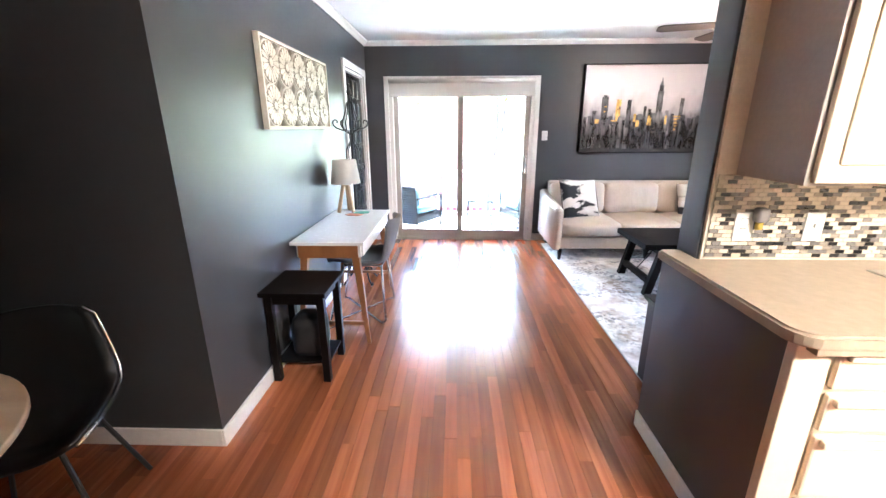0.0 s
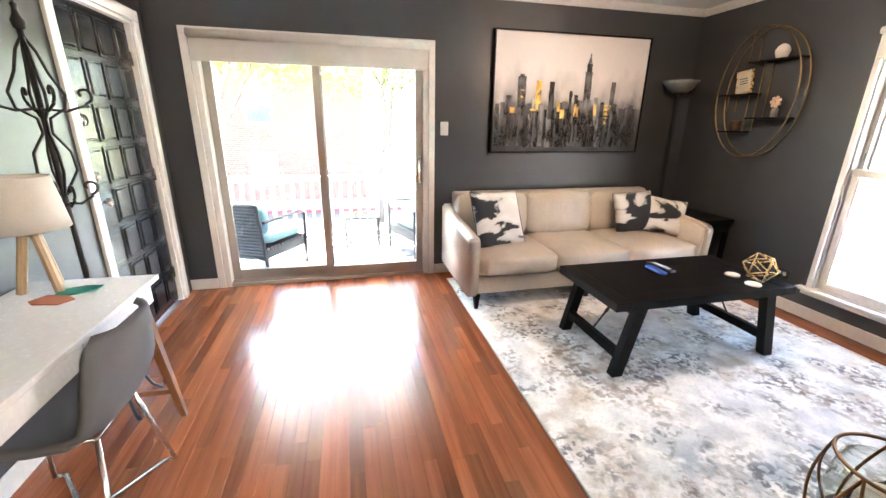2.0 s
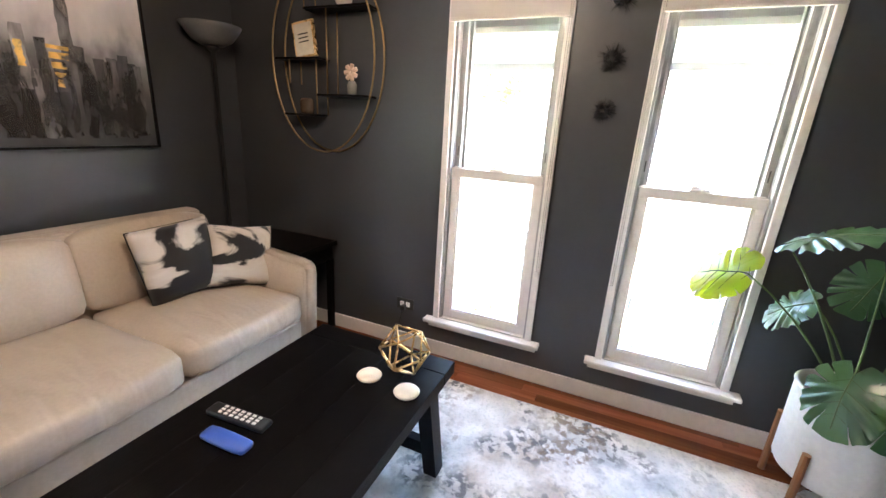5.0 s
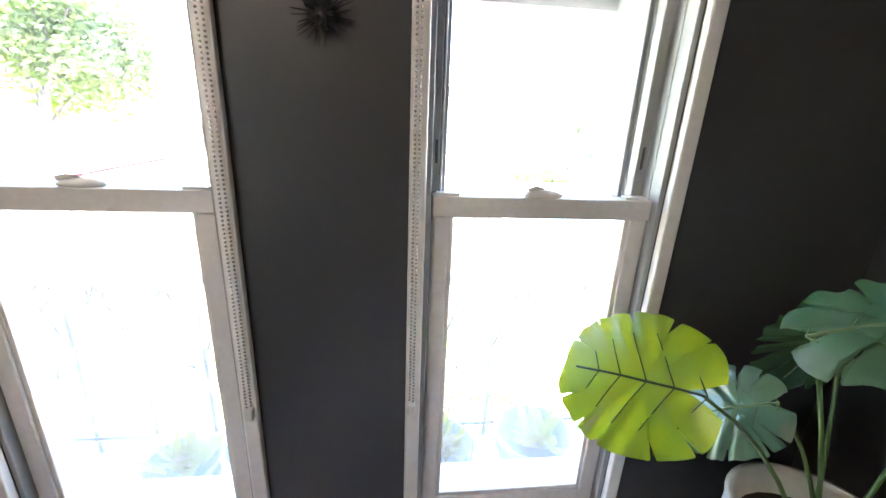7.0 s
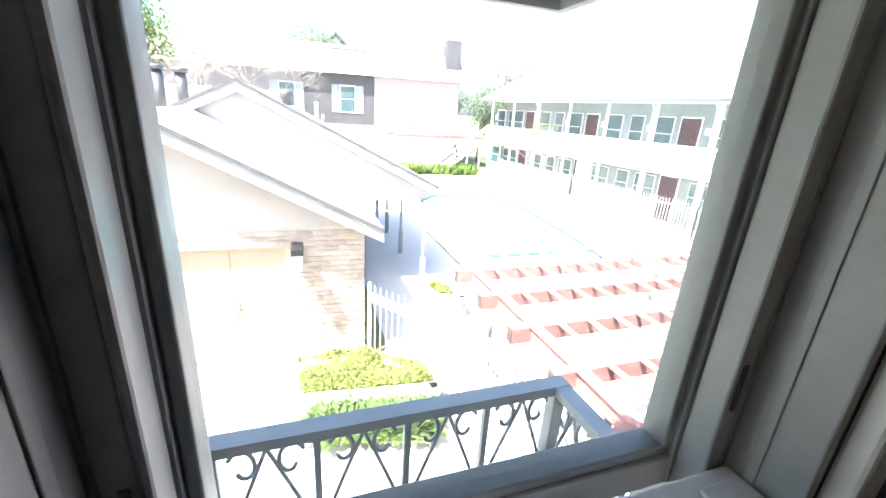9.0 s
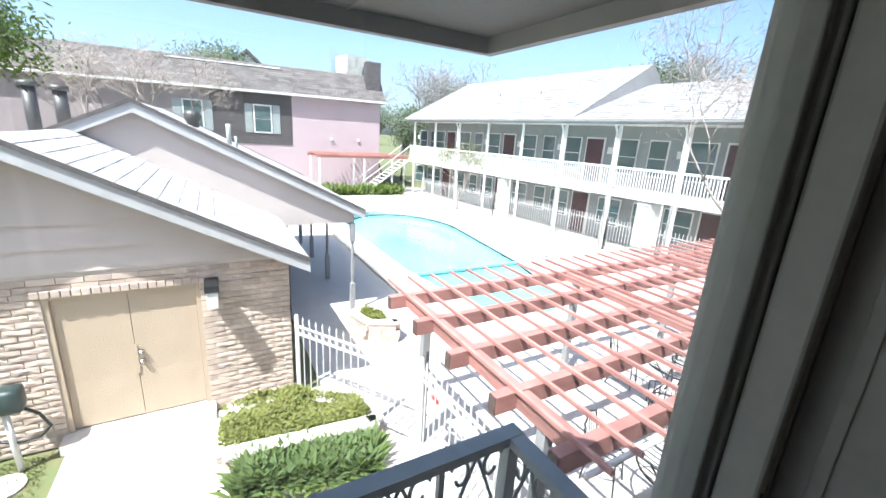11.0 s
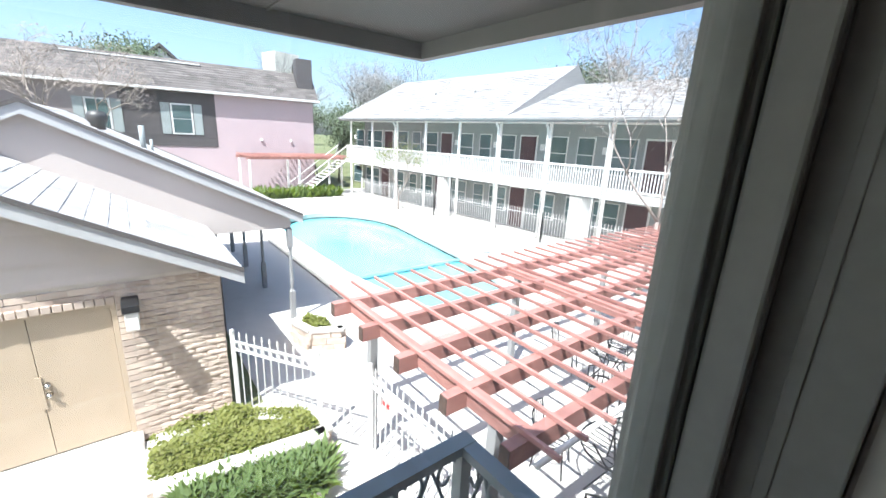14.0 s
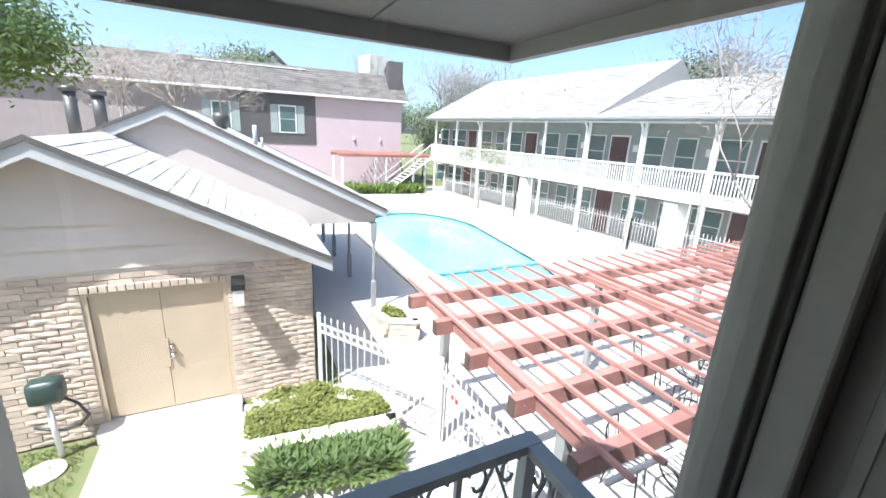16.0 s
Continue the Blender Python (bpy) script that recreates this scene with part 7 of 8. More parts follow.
# ---- planters ----
def planter(name, corners, h, label, wall=0.2, n_stone=7):
    root = thing(name, label, "planter", (0, 0, 0))
    n_ = len(corners)
    rnd = random.Random(len(name) + n_)
    sm = []
    for w_ in (0.22, 0.3, 0.38):
        bm = B()
        box(bm, 0.004, w_ - 0.004, -wall / 2, wall / 2, 0.003, h / 3 - 0.003, 0.008)
        sm.append((w_, mesh_of("stone", bm, BRICKM)))
    for k in range(n_):
        a, b = Vector((*corners[k], 0)), Vector((*corners[(k + 1) % n_], 0))
        L_ = (b - a).length
        ang = math.degrees(math.atan2(b.y - a.y, b.x - a.x))
        for r_ in range(3):
            u = 0.0
            while u < L_ - 0.1:
                w_, me = rnd.choice(sm)
                if u + w_ > L_ + 0.12:
                    w_, me = sm[0]
                p = a.lerp(b, u / L_)
                piece("stone", me, root, pose(p.x, p.y, G + r_ * h / 3, 0, 0, ang))
                u += w_
        bm = B()
        box(bm, -0.02, L_ + 0.02, -wall / 2 - 0.02, wall / 2 + 0.02, h, h + 0.06, 0.01)
        cap = part("cap_stone", bm, CONC2, root, "pale coping stone")
        cap.matrix_basis = pose(a.x, a.y, G + 0.0015 * (k % 2), 0, 0, ang)
    bm = B()
    bm.faces.new([bm.verts.new((x_, y_, G + h - 0.05)) for x_, y_ in corners])
    part("planting_soil", bm, bpy.data.materials["dark_soil"], root)
    return root


def inside(p, poly):
    c = False
    for (x1, y1), (x2, y2) in zip(poly, poly[1:] + poly[:1]):
        if (y1 > p[1]) != (y2 > p[1]) and p[0] < (x2 - x1) * (p[1] - y1) / (y2 - y1) + x1:
            c = not c
    return c


def leaf_carpet(name, poly, z, n, size, mat, seed, label, upright=False, height=0.15, cat="shrub"):
    """A bed of many small leaves over an outline."""
    rnd = random.Random(seed)
    xs, ys_ = [p[0] for p in poly], [p[1] for p in poly]
    verts, faces = [], []
    while len(faces) < n:
        p = (rnd.uniform(min(xs), max(xs)), rnd.uniform(min(ys_), max(ys_)))
        if not inside(p, poly):
            continue
        a_ = rnd.uniform(0, 6.28)
        mound = height * (0.5 + 0.5 * noise.noise(Vector((p[0] * 2.2, p[1] * 2.2, seed)))) 
        l_ = size * rnd.uniform(0.6, 1.3)
        if upright:
            e_ = rnd.uniform(0.5, 1.45)
            b_ = Vector((p[0], p[1], z))
            d_ = Vector((math.cos(a_) * math.cos(e_), math.sin(a_) * math.cos(e_), math.sin(e_))) * l_
            s_ = Vector((-math.sin(a_), math.cos(a_), 0)) * l_ * 0.09
            droop = Vector((math.cos(a_), math.sin(a_), -0.6)) * l_ * 0.25
            pts = (b_ - s_ * 0.5, b_ + d_ * 0.6 - s_, b_ + d_ + droop * 0.5, b_ + d_ * 0.6 + s_, b_ + s_ * 0.5)
        else:
            b_ = Vector((p[0], p[1], z + mound * rnd.uniform(0.4, 1.0)))
            e_ = rnd.uniform(-0.2, 0.9)
            d_ = Vector((math.cos(a_) * math.cos(e_), math.sin(a_) * math.cos(e_), math.sin(e_))) * l_
            s_ = Vector((-math.sin(a_), math.cos(a_), rnd.uniform(-0.5, 0.5))) * l_ * 0.4
            pts = (b_, b_ + d_ * 0.5 + s_, b_ + d_, b_ + d_ * 0.5 - s_)
        faces.append(tuple(range(len(verts), len(verts) + len(pts))))
        verts += [tuple(v) for v in pts]
    me = bpy.data.meshes.new(name)
    me.from_pydata(verts, [], faces)
    me.materials.append(mat)
    return tagged(new(name, me), label, cat, "", "stuff")


UP = [(8.22, 0.98), (8.72, 1.08), (9.40, 1.98), (9.30, 2.84), (8.42, 2.92)]
planter("brick_planter", UP, 0.26, "low brick planter with pale coping against the clubhouse")
leaf_carpet("groundcover_hedge", [(8.34, 1.02), (8.78, 1.06), (9.52, 1.96), (9.42, 2.92), (8.54, 2.98)], G + 0.24, 9500, 0.05, FOL_Y, 3, "low yellow-green groundcover hedge filling the planter", False, 0.26)
LOW = [(7.52, 1.30), (7.96, 1.10), (8.48, 2.84), (8.02, 3.05)]
bm = B()
for (x0, y0), (x1, y1) in zip(LOW, LOW[1:] + LOW[:1]):
    L_ = math.hypot(x1 - x0, y1 - y0)
    box(bm, 0, L_, -0.06, 0.06, 0, 0.12, 0.01, pose(x0, y0, G, 0, 0, math.degrees(math.atan2(y1 - y0, x1 - x0))))
tagged(part("bed_edging", bm, CONC2), "pale concrete edging round the planting bed", "edging")
bm = B()
bm.faces.new([bm.verts.new((x_, y_, G + 0.06)) for x_, y_ in LOW])
tagged(part("bed_soil", bm, bpy.data.materials["dark_soil"]), "dark soil of the planting bed", "soil", "", "structure")
leaf_carpet("strap_leaf_plants", [(7.50, 1.28), (7.98, 1.08), (8.34, 2.62), (7.86, 2.86)], G + 0.06, 3900, 0.32, FOL_S, 9, "dark green strap-leaf plants in the bed by the walk", True, 0.1, "plants")
P2 = [(10.75, -0.42), (11.35, -0.38), (11.75, 0.02), (11.55, 0.30), (11.0, 0.15)]
planter("stone_planter", P2, 0.42, "small rounded stone planter beside the porch post", 0.16)
leaf_carpet("planter_shrub", [(10.95, -0.25), (11.3, -0.24), (11.6, 0.02), (11.45, 0.18), (11.05, 0.05)], G + 0.40, 900, 0.06, FOL_Y, 5, "small yellow-green shrub in the stone planter", False, 0.25)
leaf_carpet("lawn_patch", [(8.2, 4.9), (9.78, 4.9), (9.78, 7.5), (8.2, 7.5)], G - 0.03, 5000, 0.06, FOL_L, 6, "patchy grass beside the clubhouse walk", True, 0.02, "grass")


# ---- iron fences ----
def iron_fence(name, p0, p1, h, gap, label, mat=None, finial=True, posts=True, ring=False):
    root = thing(name, label, "fence", (0, 0, 0))
    mat = mat or RAILW
    a, b = Vector((*p0, G)), Vector((*p1, G))
    L_ = (b - a).length
    d = (b - a) / L_
    ang = math.degrees(math.atan2(d.y, d.x))
    n_ = max(2, int(L_ / gap))
    for z_ in ((0.10, h - 0.22, h - 0.08) if ring else (0.10, h - 0.12)):
        bm = B()
        box(bm, 0, L_, -0.012, 0.012, z_ - 0.012, z_ + 0.012)
        o = part("rail", bm, mat, root)
        o.matrix_basis = pose(*a, 0, 0, ang)
    bm = B()
    box(bm, -0.008, 0.008, -0.008, 0.008, 0.06, h, 0)
    if finial:
        lathe(bm, [(0.008, h), (0.018, h + 0.03), (0.006, h + 0.09), (0.0, h + 0.11)], (0, 0, 0), 4)
    me = mesh_of("picket", bm, mat)
    for k in range(1, n_):
        piece("picket", me, root, Matrix.Translation(a + d * (L_ * k / n_)))
    if ring:
        bm = B()
        for k in range(n_):
            c_ = a + d * (L_ * (k + 0.5) / n_) + Vector((0, 0, h - 0.15))
            tube(bm, [c_ + d * 0.05 * math.cos(2 * math.pi * j / 10) + Vector((0, 0, 0.05 * math.sin(2 * math.pi * j / 10))) for j in range(10)], 0.007, 4, True)
        part("ring_row", bm, mat, root)
    if posts:
        for p in (a, b):
            bm = B()
            box(bm, -0.03, 0.03, -0.03, 0.03, 0, h + 0.05, 0.004)
            lathe(bm, [(0.03, h + 0.05), (0.035, h + 0.07), (0.03, h + 0.11), (0, h + 0.12)], (0, 0, 0), 10)
            o = part("fence_post", bm, mat, root)
            o.matrix_basis = Matrix.Translation(p)
    return root


iron_fence("iron_fence", (9.78, 1.78), (8.50, 0.94), 1.32, 0.13, "white iron picket fence with a ring frieze by the clubhouse", None, True, True, True)
gt = iron_fence("iron_gate", (8.46, 0.90), (8.00, 0.60), 1.25, 0.10, "white iron pedestrian gate between the posts", None, False, False)
iron_fence("iron_fence", (7.80, 0.50), (5.0, 0.30), 1.32, 0.12, "white iron picket fence along the pergola", None, True, True, True)
bm = B()
box(bm, 0, 0.22, -0.004, 0.004, 0.75, 1.05, 0.002)
sg = thing("notice_sign", "small white notice sign with a red heading on the fence", "sign", (7.35, 0.445, G), 4)
part("sign_plate", bm, RAILW, sg)
bm = B()
box(bm, 0.03, 0.19, 0.0045, 0.0065, 0.95, 1.02)
part("red_bar", bm, surf("sign_red", (0.5, 0.03, 0.03), None, 5, 0.5), sg)
# ---- pergola ----
pg = thing("pergola", "red-stained timber pergola over the courtyard tables", "pergola", (0, 0, 0))
ZP = -0.70
bmx = (8.47, 7.63, 6.80, 5.99, 5.22)
for x_ in bmx:
    bm = B()
    box(bm, x_ - 0.055, x_ + 0.055, -10.2, 0.72, ZP - 0.19, ZP, 0.006)
    o = part("cross_beam", bm, REDWOOD, pg, "heavy red-stained cross beam")
    bm = B()
    box(bm, x_ - 0.052, x_ + 0.052, 0.722, 0.732, ZP - 0.186, ZP - 0.004, 0.003)
    part("beam_end", bm, OLDWOOD, o, "weathered dark beam end")
for y_ in (0.42, -2.75, -5.95, -9.2):
    for xa, xb in zip(bmx, bmx[1:]):
        bm = B()
        box(bm, xb + 0.057, xa - 0.057, y_ - 0.07, y_ + 0.07, ZP - 0.17, ZP - 0.012, 0.006)
        part("girder", bm, REDWOOD, pg)
k = 0
y_ = 0.50
bm = B()
box(bm, 4.88, 9.06, -0.019, 0.019, 0.0, 0.046, 0.004)
rm = mesh_of("rafter", bm, REDWOOD)
while y_ > -10.2:
    piece("rafter", rm, pg, pose(0.012 * math.sin(k * 2.1), y_, ZP + 0.001, 0, 0, 0.15 * math.sin(k * 1.7)))
    y_ -= 0.366
    k += 1
bm = B()
box(bm, -0.055, 0.055, -0.055, 0.055, 0.0, -2.8 * -1 + ZP - 0.17, 0.006)
pmh = mesh_of("pergola_post", bm, FASCIA)
for x_, y_ in ((7.90, 0.42), (8.20, -2.75), (8.30, -5.95), (8.3, -9.2), (5.6, 0.42), (5.6, -2.75), (5.6, -5.95), (5.6, -9.2)):
    piece("pergola_post", pmh, pg, Matrix.Translation((x_, y_, G)))
bm = B()
tube(bm, [(4.98, 0.65, ZP - 0.03), (4.98, -3.2, ZP - 0.03)], 0.024, 12)
part("white_pipe", bm, RAILW, pg, "white pipe along the pergola edge", True)

# courtyard wire table and chairs
def wire_chair(at, rz):
    o = thing("wire_chair", "black wire patio chair under the pergola", "chair", (*at, G), rz, "patio chairs")
    bm = B()
    tube(bm, [(0.22 * math.cos(2 * math.pi * k / 16), 0.22 * math.sin(2 * math.pi * k / 16), 0.45) for k in range(16)], 0.012, 6, True)
    for k in range(5):
        tube(bm, [(-0.2, -0.16 + 0.08 * k, 0.45), (0.2, -0.16 + 0.08 * k, 0.45)], 0.006, 5)
    part("seat", bm, IRON, o)
    bm = B()
    tube(bm, [(0.2, -0.2, 0.45), (0.27, -0.2, 0.85), (0.29, 0, 0.93), (0.27, 0.2, 0.85), (0.2, 0.2, 0.45)], 0.012, 6)
    for k in range(4):
        tube(bm, [(0.21, -0.12 + 0.08 * k, 0.45), (0.28, -0.12 + 0.08 * k, 0.89)], 0.006, 5)
    part("backrest", bm, IRON, o)
    for sx in (-1, 1):
        for sy in (-1, 1):
            bm = B()
            tube(bm, [(sx * 0.17, sy * 0.15, 0.45), (sx * 0.22, sy * 0.2, 0.0)], 0.011, 6)
            part("leg", bm, IRON, o)


for tx, ty in ((5.40, -1.75), (6.85, -4.05)):
    o = thing("wire_table", "round black wire patio table under the pergola", "table", (tx, ty, G), 0, "patio tables")
    bm = B()
    tube(bm, [(0.5 * math.cos(2 * math.pi * k / 24), 0.5 * math.sin(2 * math.pi * k / 24), 0.72) for k in range(24)], 0.014, 6, True)
    for k in range(-5, 6):
        w_ = math.sqrt(max(0, 0.25 - (k * 0.09) ** 2))
        tube(bm, [(-w_, k * 0.09, 0.72), (w_, k * 0.09, 0.72)], 0.006, 5)
    part("tabletop", bm, IRON, o)
    for k in range(4):
        bm = B()
        a_ = radians(45 + 90 * k)
        tube(bm, [(0.35 * math.cos(a_), 0.35 * math.sin(a_), 0.72), (0.12 * math.cos(a_), 0.12 * math.sin(a_), 0.35), (0.38 * math.cos(a_), 0.38 * math.sin(a_), 0.0)], 0.013, 6)
        part("leg", bm, IRON, o)
    for k in range(4):
        a_ = radians(20 + 90 * k)
        wire_chair((tx + 0.85 * math.cos(a_), ty + 0.85 * math.sin(a_)), 20 + 90 * k)

# ---- apartment building along the court ----
AP = thing("apartment_building", "two-storey apartment house with galleries, white posts and maroon doors", "building", (10.3, -12.6, 0), 5.0)
AL = 22.3
ZF, ZE = -0.18, 2.47
DEP = 1.5


def ap(name, x0, x1, y0, y1, z0, z1, mat, label="", parent=None, bev=0.0):
    bm = B()
    box(bm, x0, x1, y0, y1, z0, z1, bev)
    return part(name, bm, mat, parent or AP, label)


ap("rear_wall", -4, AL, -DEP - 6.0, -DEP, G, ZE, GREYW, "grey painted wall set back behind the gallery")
ap("gallery_floor", -4, AL, -DEP, 0.12, ZF - 0.30, ZF, RAILW, "white gallery floor edge")
ap("eave_fascia", -4, AL + 0.3, 0.38, 0.42, ZE - 0.02, ZE + 0.14, FASCIA)
ap("eave_soffit", -4, AL + 0.3, -DEP, 0.38, ZE, ZE + 0.03, RAILW)
for xa, xb, ridge in ((7.2, AL + 0.4, 5.75), (-4, 7.2, 4.75)):
    bm = B()
    y0_, z0_, y1_ = 0.5, ZE + 0.14, -5.5
    prism(bm, [(y0_, z0_ - 0.06), (y0_, z0_), (y1_, ridge), (-9.5, z0_), (-9.5, z0_ - 0.06)], 0, xa, xb)
    sl = part("roof", bm, FASCIA, AP)
    bm = B()
    hipx = 4.0 if xa > 0 else 0.0
    roof_rows(bm, (xa, y0_, z0_), (xb, y0_, z0_), (xa, y1_, ridge), (xb, y1_, ridge), 24, 0.5, 0.02, 0.012, random.Random(3))
    part("shingles", bm, SHING3, sl, "weathered grey asphalt shingles")
for x_ in (12.0, 15.5):
    bm = B()
    tube(bm, [(x_, -2.6, 3.9), (x_, -2.6, 4.4)], 0.07, 10)
    part("roof_vent", bm, FASCIA, AP)
posts_x = [-3.55, -0.75, 2.05, 4.85, 7.65, 10.45, 13.25, 16.05, 18.85, 21.65]
pbm = B()
box(pbm, -0.055, 0.055, -0.055, 0.055, ZF, ZE, 0.006)
pm2 = mesh_of("gallery_post", pbm, RAILW)
pbm = B()
box(pbm, -0.055, 0.055, -0.055, 0.055, G, ZF - 0.3, 0.006)
pm3 = mesh_of("ground_post", pbm, RAILW)
for x_ in posts_x:
    piece("gallery_post", pm2, AP, Matrix.Translation((x_, 0.05, 0)))
    piece("ground_post", pm3, AP, Matrix.Translation((x_, 0.05, 0)))
for x_ in (2.05, 4.85, 7.65, 16.05):
    bm = B()
    tube(bm, [(x_ + 0.10, 0.34, ZE + 0.02), (x_ + 0.10, 0.30, ZE - 0.10), (x_ + 0.10, 0.15, ZE - 0.28), (x_ + 0.10, 0.13, ZE - 0.45), (x_ + 0.10, 0.13, G + 0.05)], 0.045, 8)
    part("downspout", bm, RAILW, AP, "white downspout", True)
ap("top_rail", -4, AL, 0.0, 0.09, ZF + 0.86, ZF + 0.95, RAILW)
ap("bottom_rail", -4, AL, 0.02, 0.07, ZF + 0.08, ZF + 0.13, RAILW)
pbm = B()
box(pbm, -0.022, 0.022, 0.03, 0.06, ZF + 0.13, ZF + 0.86)
pm4 = mesh_of("baluster", pbm, RAILW)
x_ = -3.9
k = 0
while x_ < AL and k < 230:
    piece("baluster", pm4, AP, Matrix.Translation((x_, 0, 0)))
    x_ += 0.118
    k += 1


def unit_window(x0, x1, z0, z1):
    w = ap("window", x0, x1, -DEP - 0.02, -DEP + 0.05, z0, z1, RAILW, "white framed window", None, 0.01)
    ap("pane", x0 + 0.05, x1 - 0.05, -DEP + 0.0505, -DEP + 0.06, z0 + 0.05, (z0 + z1) / 2 - 0.02, WINGL, "", w)
    ap("pane", x0 + 0.05, x1 - 0.05, -DEP + 0.0505, -DEP + 0.06, (z0 + z1) / 2 + 0.02, z1 - 0.05, WINGL, "", w)


def unit_door(x0, z0):
    f_ = ap("door_frame", x0 - 0.08, x0 + 0.98, -DEP - 0.02, -DEP + 0.04, z0, z0 + 2.12, RAILW)
    ap("door", x0, x0 + 0.9, -DEP + 0.041, -DEP + 0.07, z0 + 0.01, z0 + 2.04, REDDOOR, "maroon door", f_)


for k, x0 in enumerate((-3.0, 0.4, 3.6, 6.6, 9.6, 12.6, 15.6, 18.6, 21.0)):
    if k % 2:
        unit_door(x0, ZF)
        unit_door(x0 + 0.4, G + 0.01)
    else:
        unit_window(x0 - 0.1, x0 + 0.75, ZF + 0.55, ZF + 2.1)
        unit_window(x0 + 0.2, x0 + 1.0, G + 0.7, G + 2.0)
    unit_window(x0 + 1.25, x0 + 2.35, ZF + 0.55, ZF + 2.1)
    unit_window(x0 + 1.6, x0 + 2.8, G + 0.7, G + 2.0)
    ap("wall_plaque", x0 + 2.5, x0 + 2.75, -DEP, -DEP + 0.03, ZF + 1.4, ZF + 1.7, RAILW)
# lattice screens
for x0 in (2.5, 11.0):
    o = ap("lattice_frame", x0, x0 + 0.05, 0.02, 0.08, G, ZF - 0.3, RAILW)
    bm = B()
    for k in range(-14, 30):
        for s in (1, -1):
            u0 = k * 0.12
            pts = []
            for u, z in ((u0, 0.0), (u0 + s * 2.4, 2.4)):
                pts.append((u, z))
            (ua, za), (ub, zb) = pts
            du = ub - ua
            ts = [0.0, 1.0]
            t0 = max(0.0, min((0 - ua) / du, (1.0 - ua) / du))
            t1 = min(1.0, max((0 - ua) / du, (1.0 - ua) / du))
            if t1 <= t0:
                continue
            A_ = Vector((x0 + 0.05 + ua + du * t0, 0.05 + 0.012 * s, G + 0.02 + 2.34 * t0))
            B_ = Vector((x0 + 0.05 + ua + du * t1, 0.05 + 0.012 * s, G + 0.02 + 2.34 * t1))
            tube(bm, [A_, B_], 0.014, 4)
    part("lattice", bm, RAILW, o, "white diagonal lattice")
# stair at its far end
for k in range(14):
    bm = B()
    box(bm, AL - 0.6 - 0.02, AL + 0.6, 0.4 + 0.27 * k, 0.4 + 0.27 * k + 0.28, ZF - 0.19 * (k + 1) - 0.04, ZF - 0.19 * (k + 1))
    part("stair_tread", bm, RAILW, AP)
bm = B()
for sx in (-0.66, 0.62):
    tube(bm, [(AL + sx, 0.4, ZF + 0.9), (AL + sx, 4.2, ZF - 1.75)], 0.03, 6)
    tube(bm, [(AL + sx, 0.4, ZF - 0.1), (AL + sx, 4.2, ZF - 2.75)], 0.05, 6)
part("stair_rail", bm, RAILW, AP)
iron_fence("iron_fence", (29.5, -10.3), (22.0, -11.1), 1.35, 0.14, "white iron picket fence before the apartment house")
iron_fence("iron_fence", (22.0, -11.1), (14.8, -11.8), 1.35, 0.14, "white iron picket fence before the apartment house")
iron_fence("iron_fence", (14.8, -11.8), (8.6, -12.0), 1.35, 0.14, "white iron picket fence before the apartment house")

# ---- mauve building at the end of the court ----
PK = thing("mauve_building", "two-storey mauve stucco building with a brown mansard roof", "building", (34.6, -8.9, 0), -6.0)
def pk(name, x0, x1, y0, y1, z0, z1, mat, label="", parent=None):
    bm = B()
    box(bm, x0, x1, y0, y1, z0, z1)
    return part(name, bm, mat, parent or PK, label)


ZPE = 3.62
pk("end_wall", 0, 9, 0, 6.4, G, ZPE, PINK, "mauve stucco wall")
pk("middle_wall", 0.02, 9, 6.4, 11.5, G, 0.25, PINK)
pk("middle_wall_upper", 0.02, 9, 6.4, 11.5, 0.25, ZPE, DARKS, "dark horizontal plank siding")
pk("left_wall", 0.0, 9, 11.5, 27.0, G, ZPE, surf("taupe_mauve_stucco", (0.27, 0.225, 0.22), (0.235, 0.195, 0.19), 1.5, 0.85, bump=0.3, fine=40), "taupe stucco wall")
for k in range(12):
    pk("siding_board", -0.02, 0.03, 6.41, 11.49, 0.26 + k * 0.275, 0.26 + k * 0.275 + 0.26, DARKS)
bm = B()
prism(bm, [(-0.35, ZPE), (-0.35, ZPE + 0.14), (1.7, ZPE + 2.1), (9, ZPE + 2.3), (9, ZPE)], 1, -0.35, 27.3)
o = part("mansard_roof", bm, FASCIA, PK)
bm = B()
roof_rows(bm, (-0.35, -0.35, ZPE + 0.14), (-0.35, 27.3, ZPE + 0.14), (1.7, -0.35, ZPE + 2.1), (1.7, 27.3, ZPE + 2.1), 12, 0.6)
part("shingles", bm, SHING2, o, "brown asphalt shingles")
pk("eave_gutter", -0.45, -0.352, -0.4, 27.3, ZPE + 0.02, ZPE + 0.16, RAILW)
pk("ridge_flashing", 1.3, 1.36, 7.0, 14.0, ZPE + 1.83, ZPE + 1.92, RAILW)
pk("chimney", 0.5, 1.5, -0.15, 0.95, ZPE, ZPE + 3.0, DARKS, "dark chimney stack")
for y0 in (7.72, 11.9):
    w = pk("window", -0.06, 0.0, y0, y0 + 1.2, 1.0, 2.9, RAILW, "white window with shutters")
    pk("pane", -0.075, -0.062, y0 + 0.1, y0 + 1.1, 1.1, 1.93, WINGL, "", w)
    pk("pane", -0.075, -0.062, y0 + 0.1, y0 + 1.1, 1.98, 2.8, WINGL, "", w)
    for s in (y0 - 0.52, y0 + 1.25):
        pk("shutter", -0.05, 0.0, s, s + 0.47, 1.0, 2.9, surf("grey_green_shutter", (0.30, 0.33, 0.32), None, 4, 0.6) if "grey_green_shutter" not in bpy.data.materials else bpy.data.materials["grey_green_shutter"], "pale shutter", w)
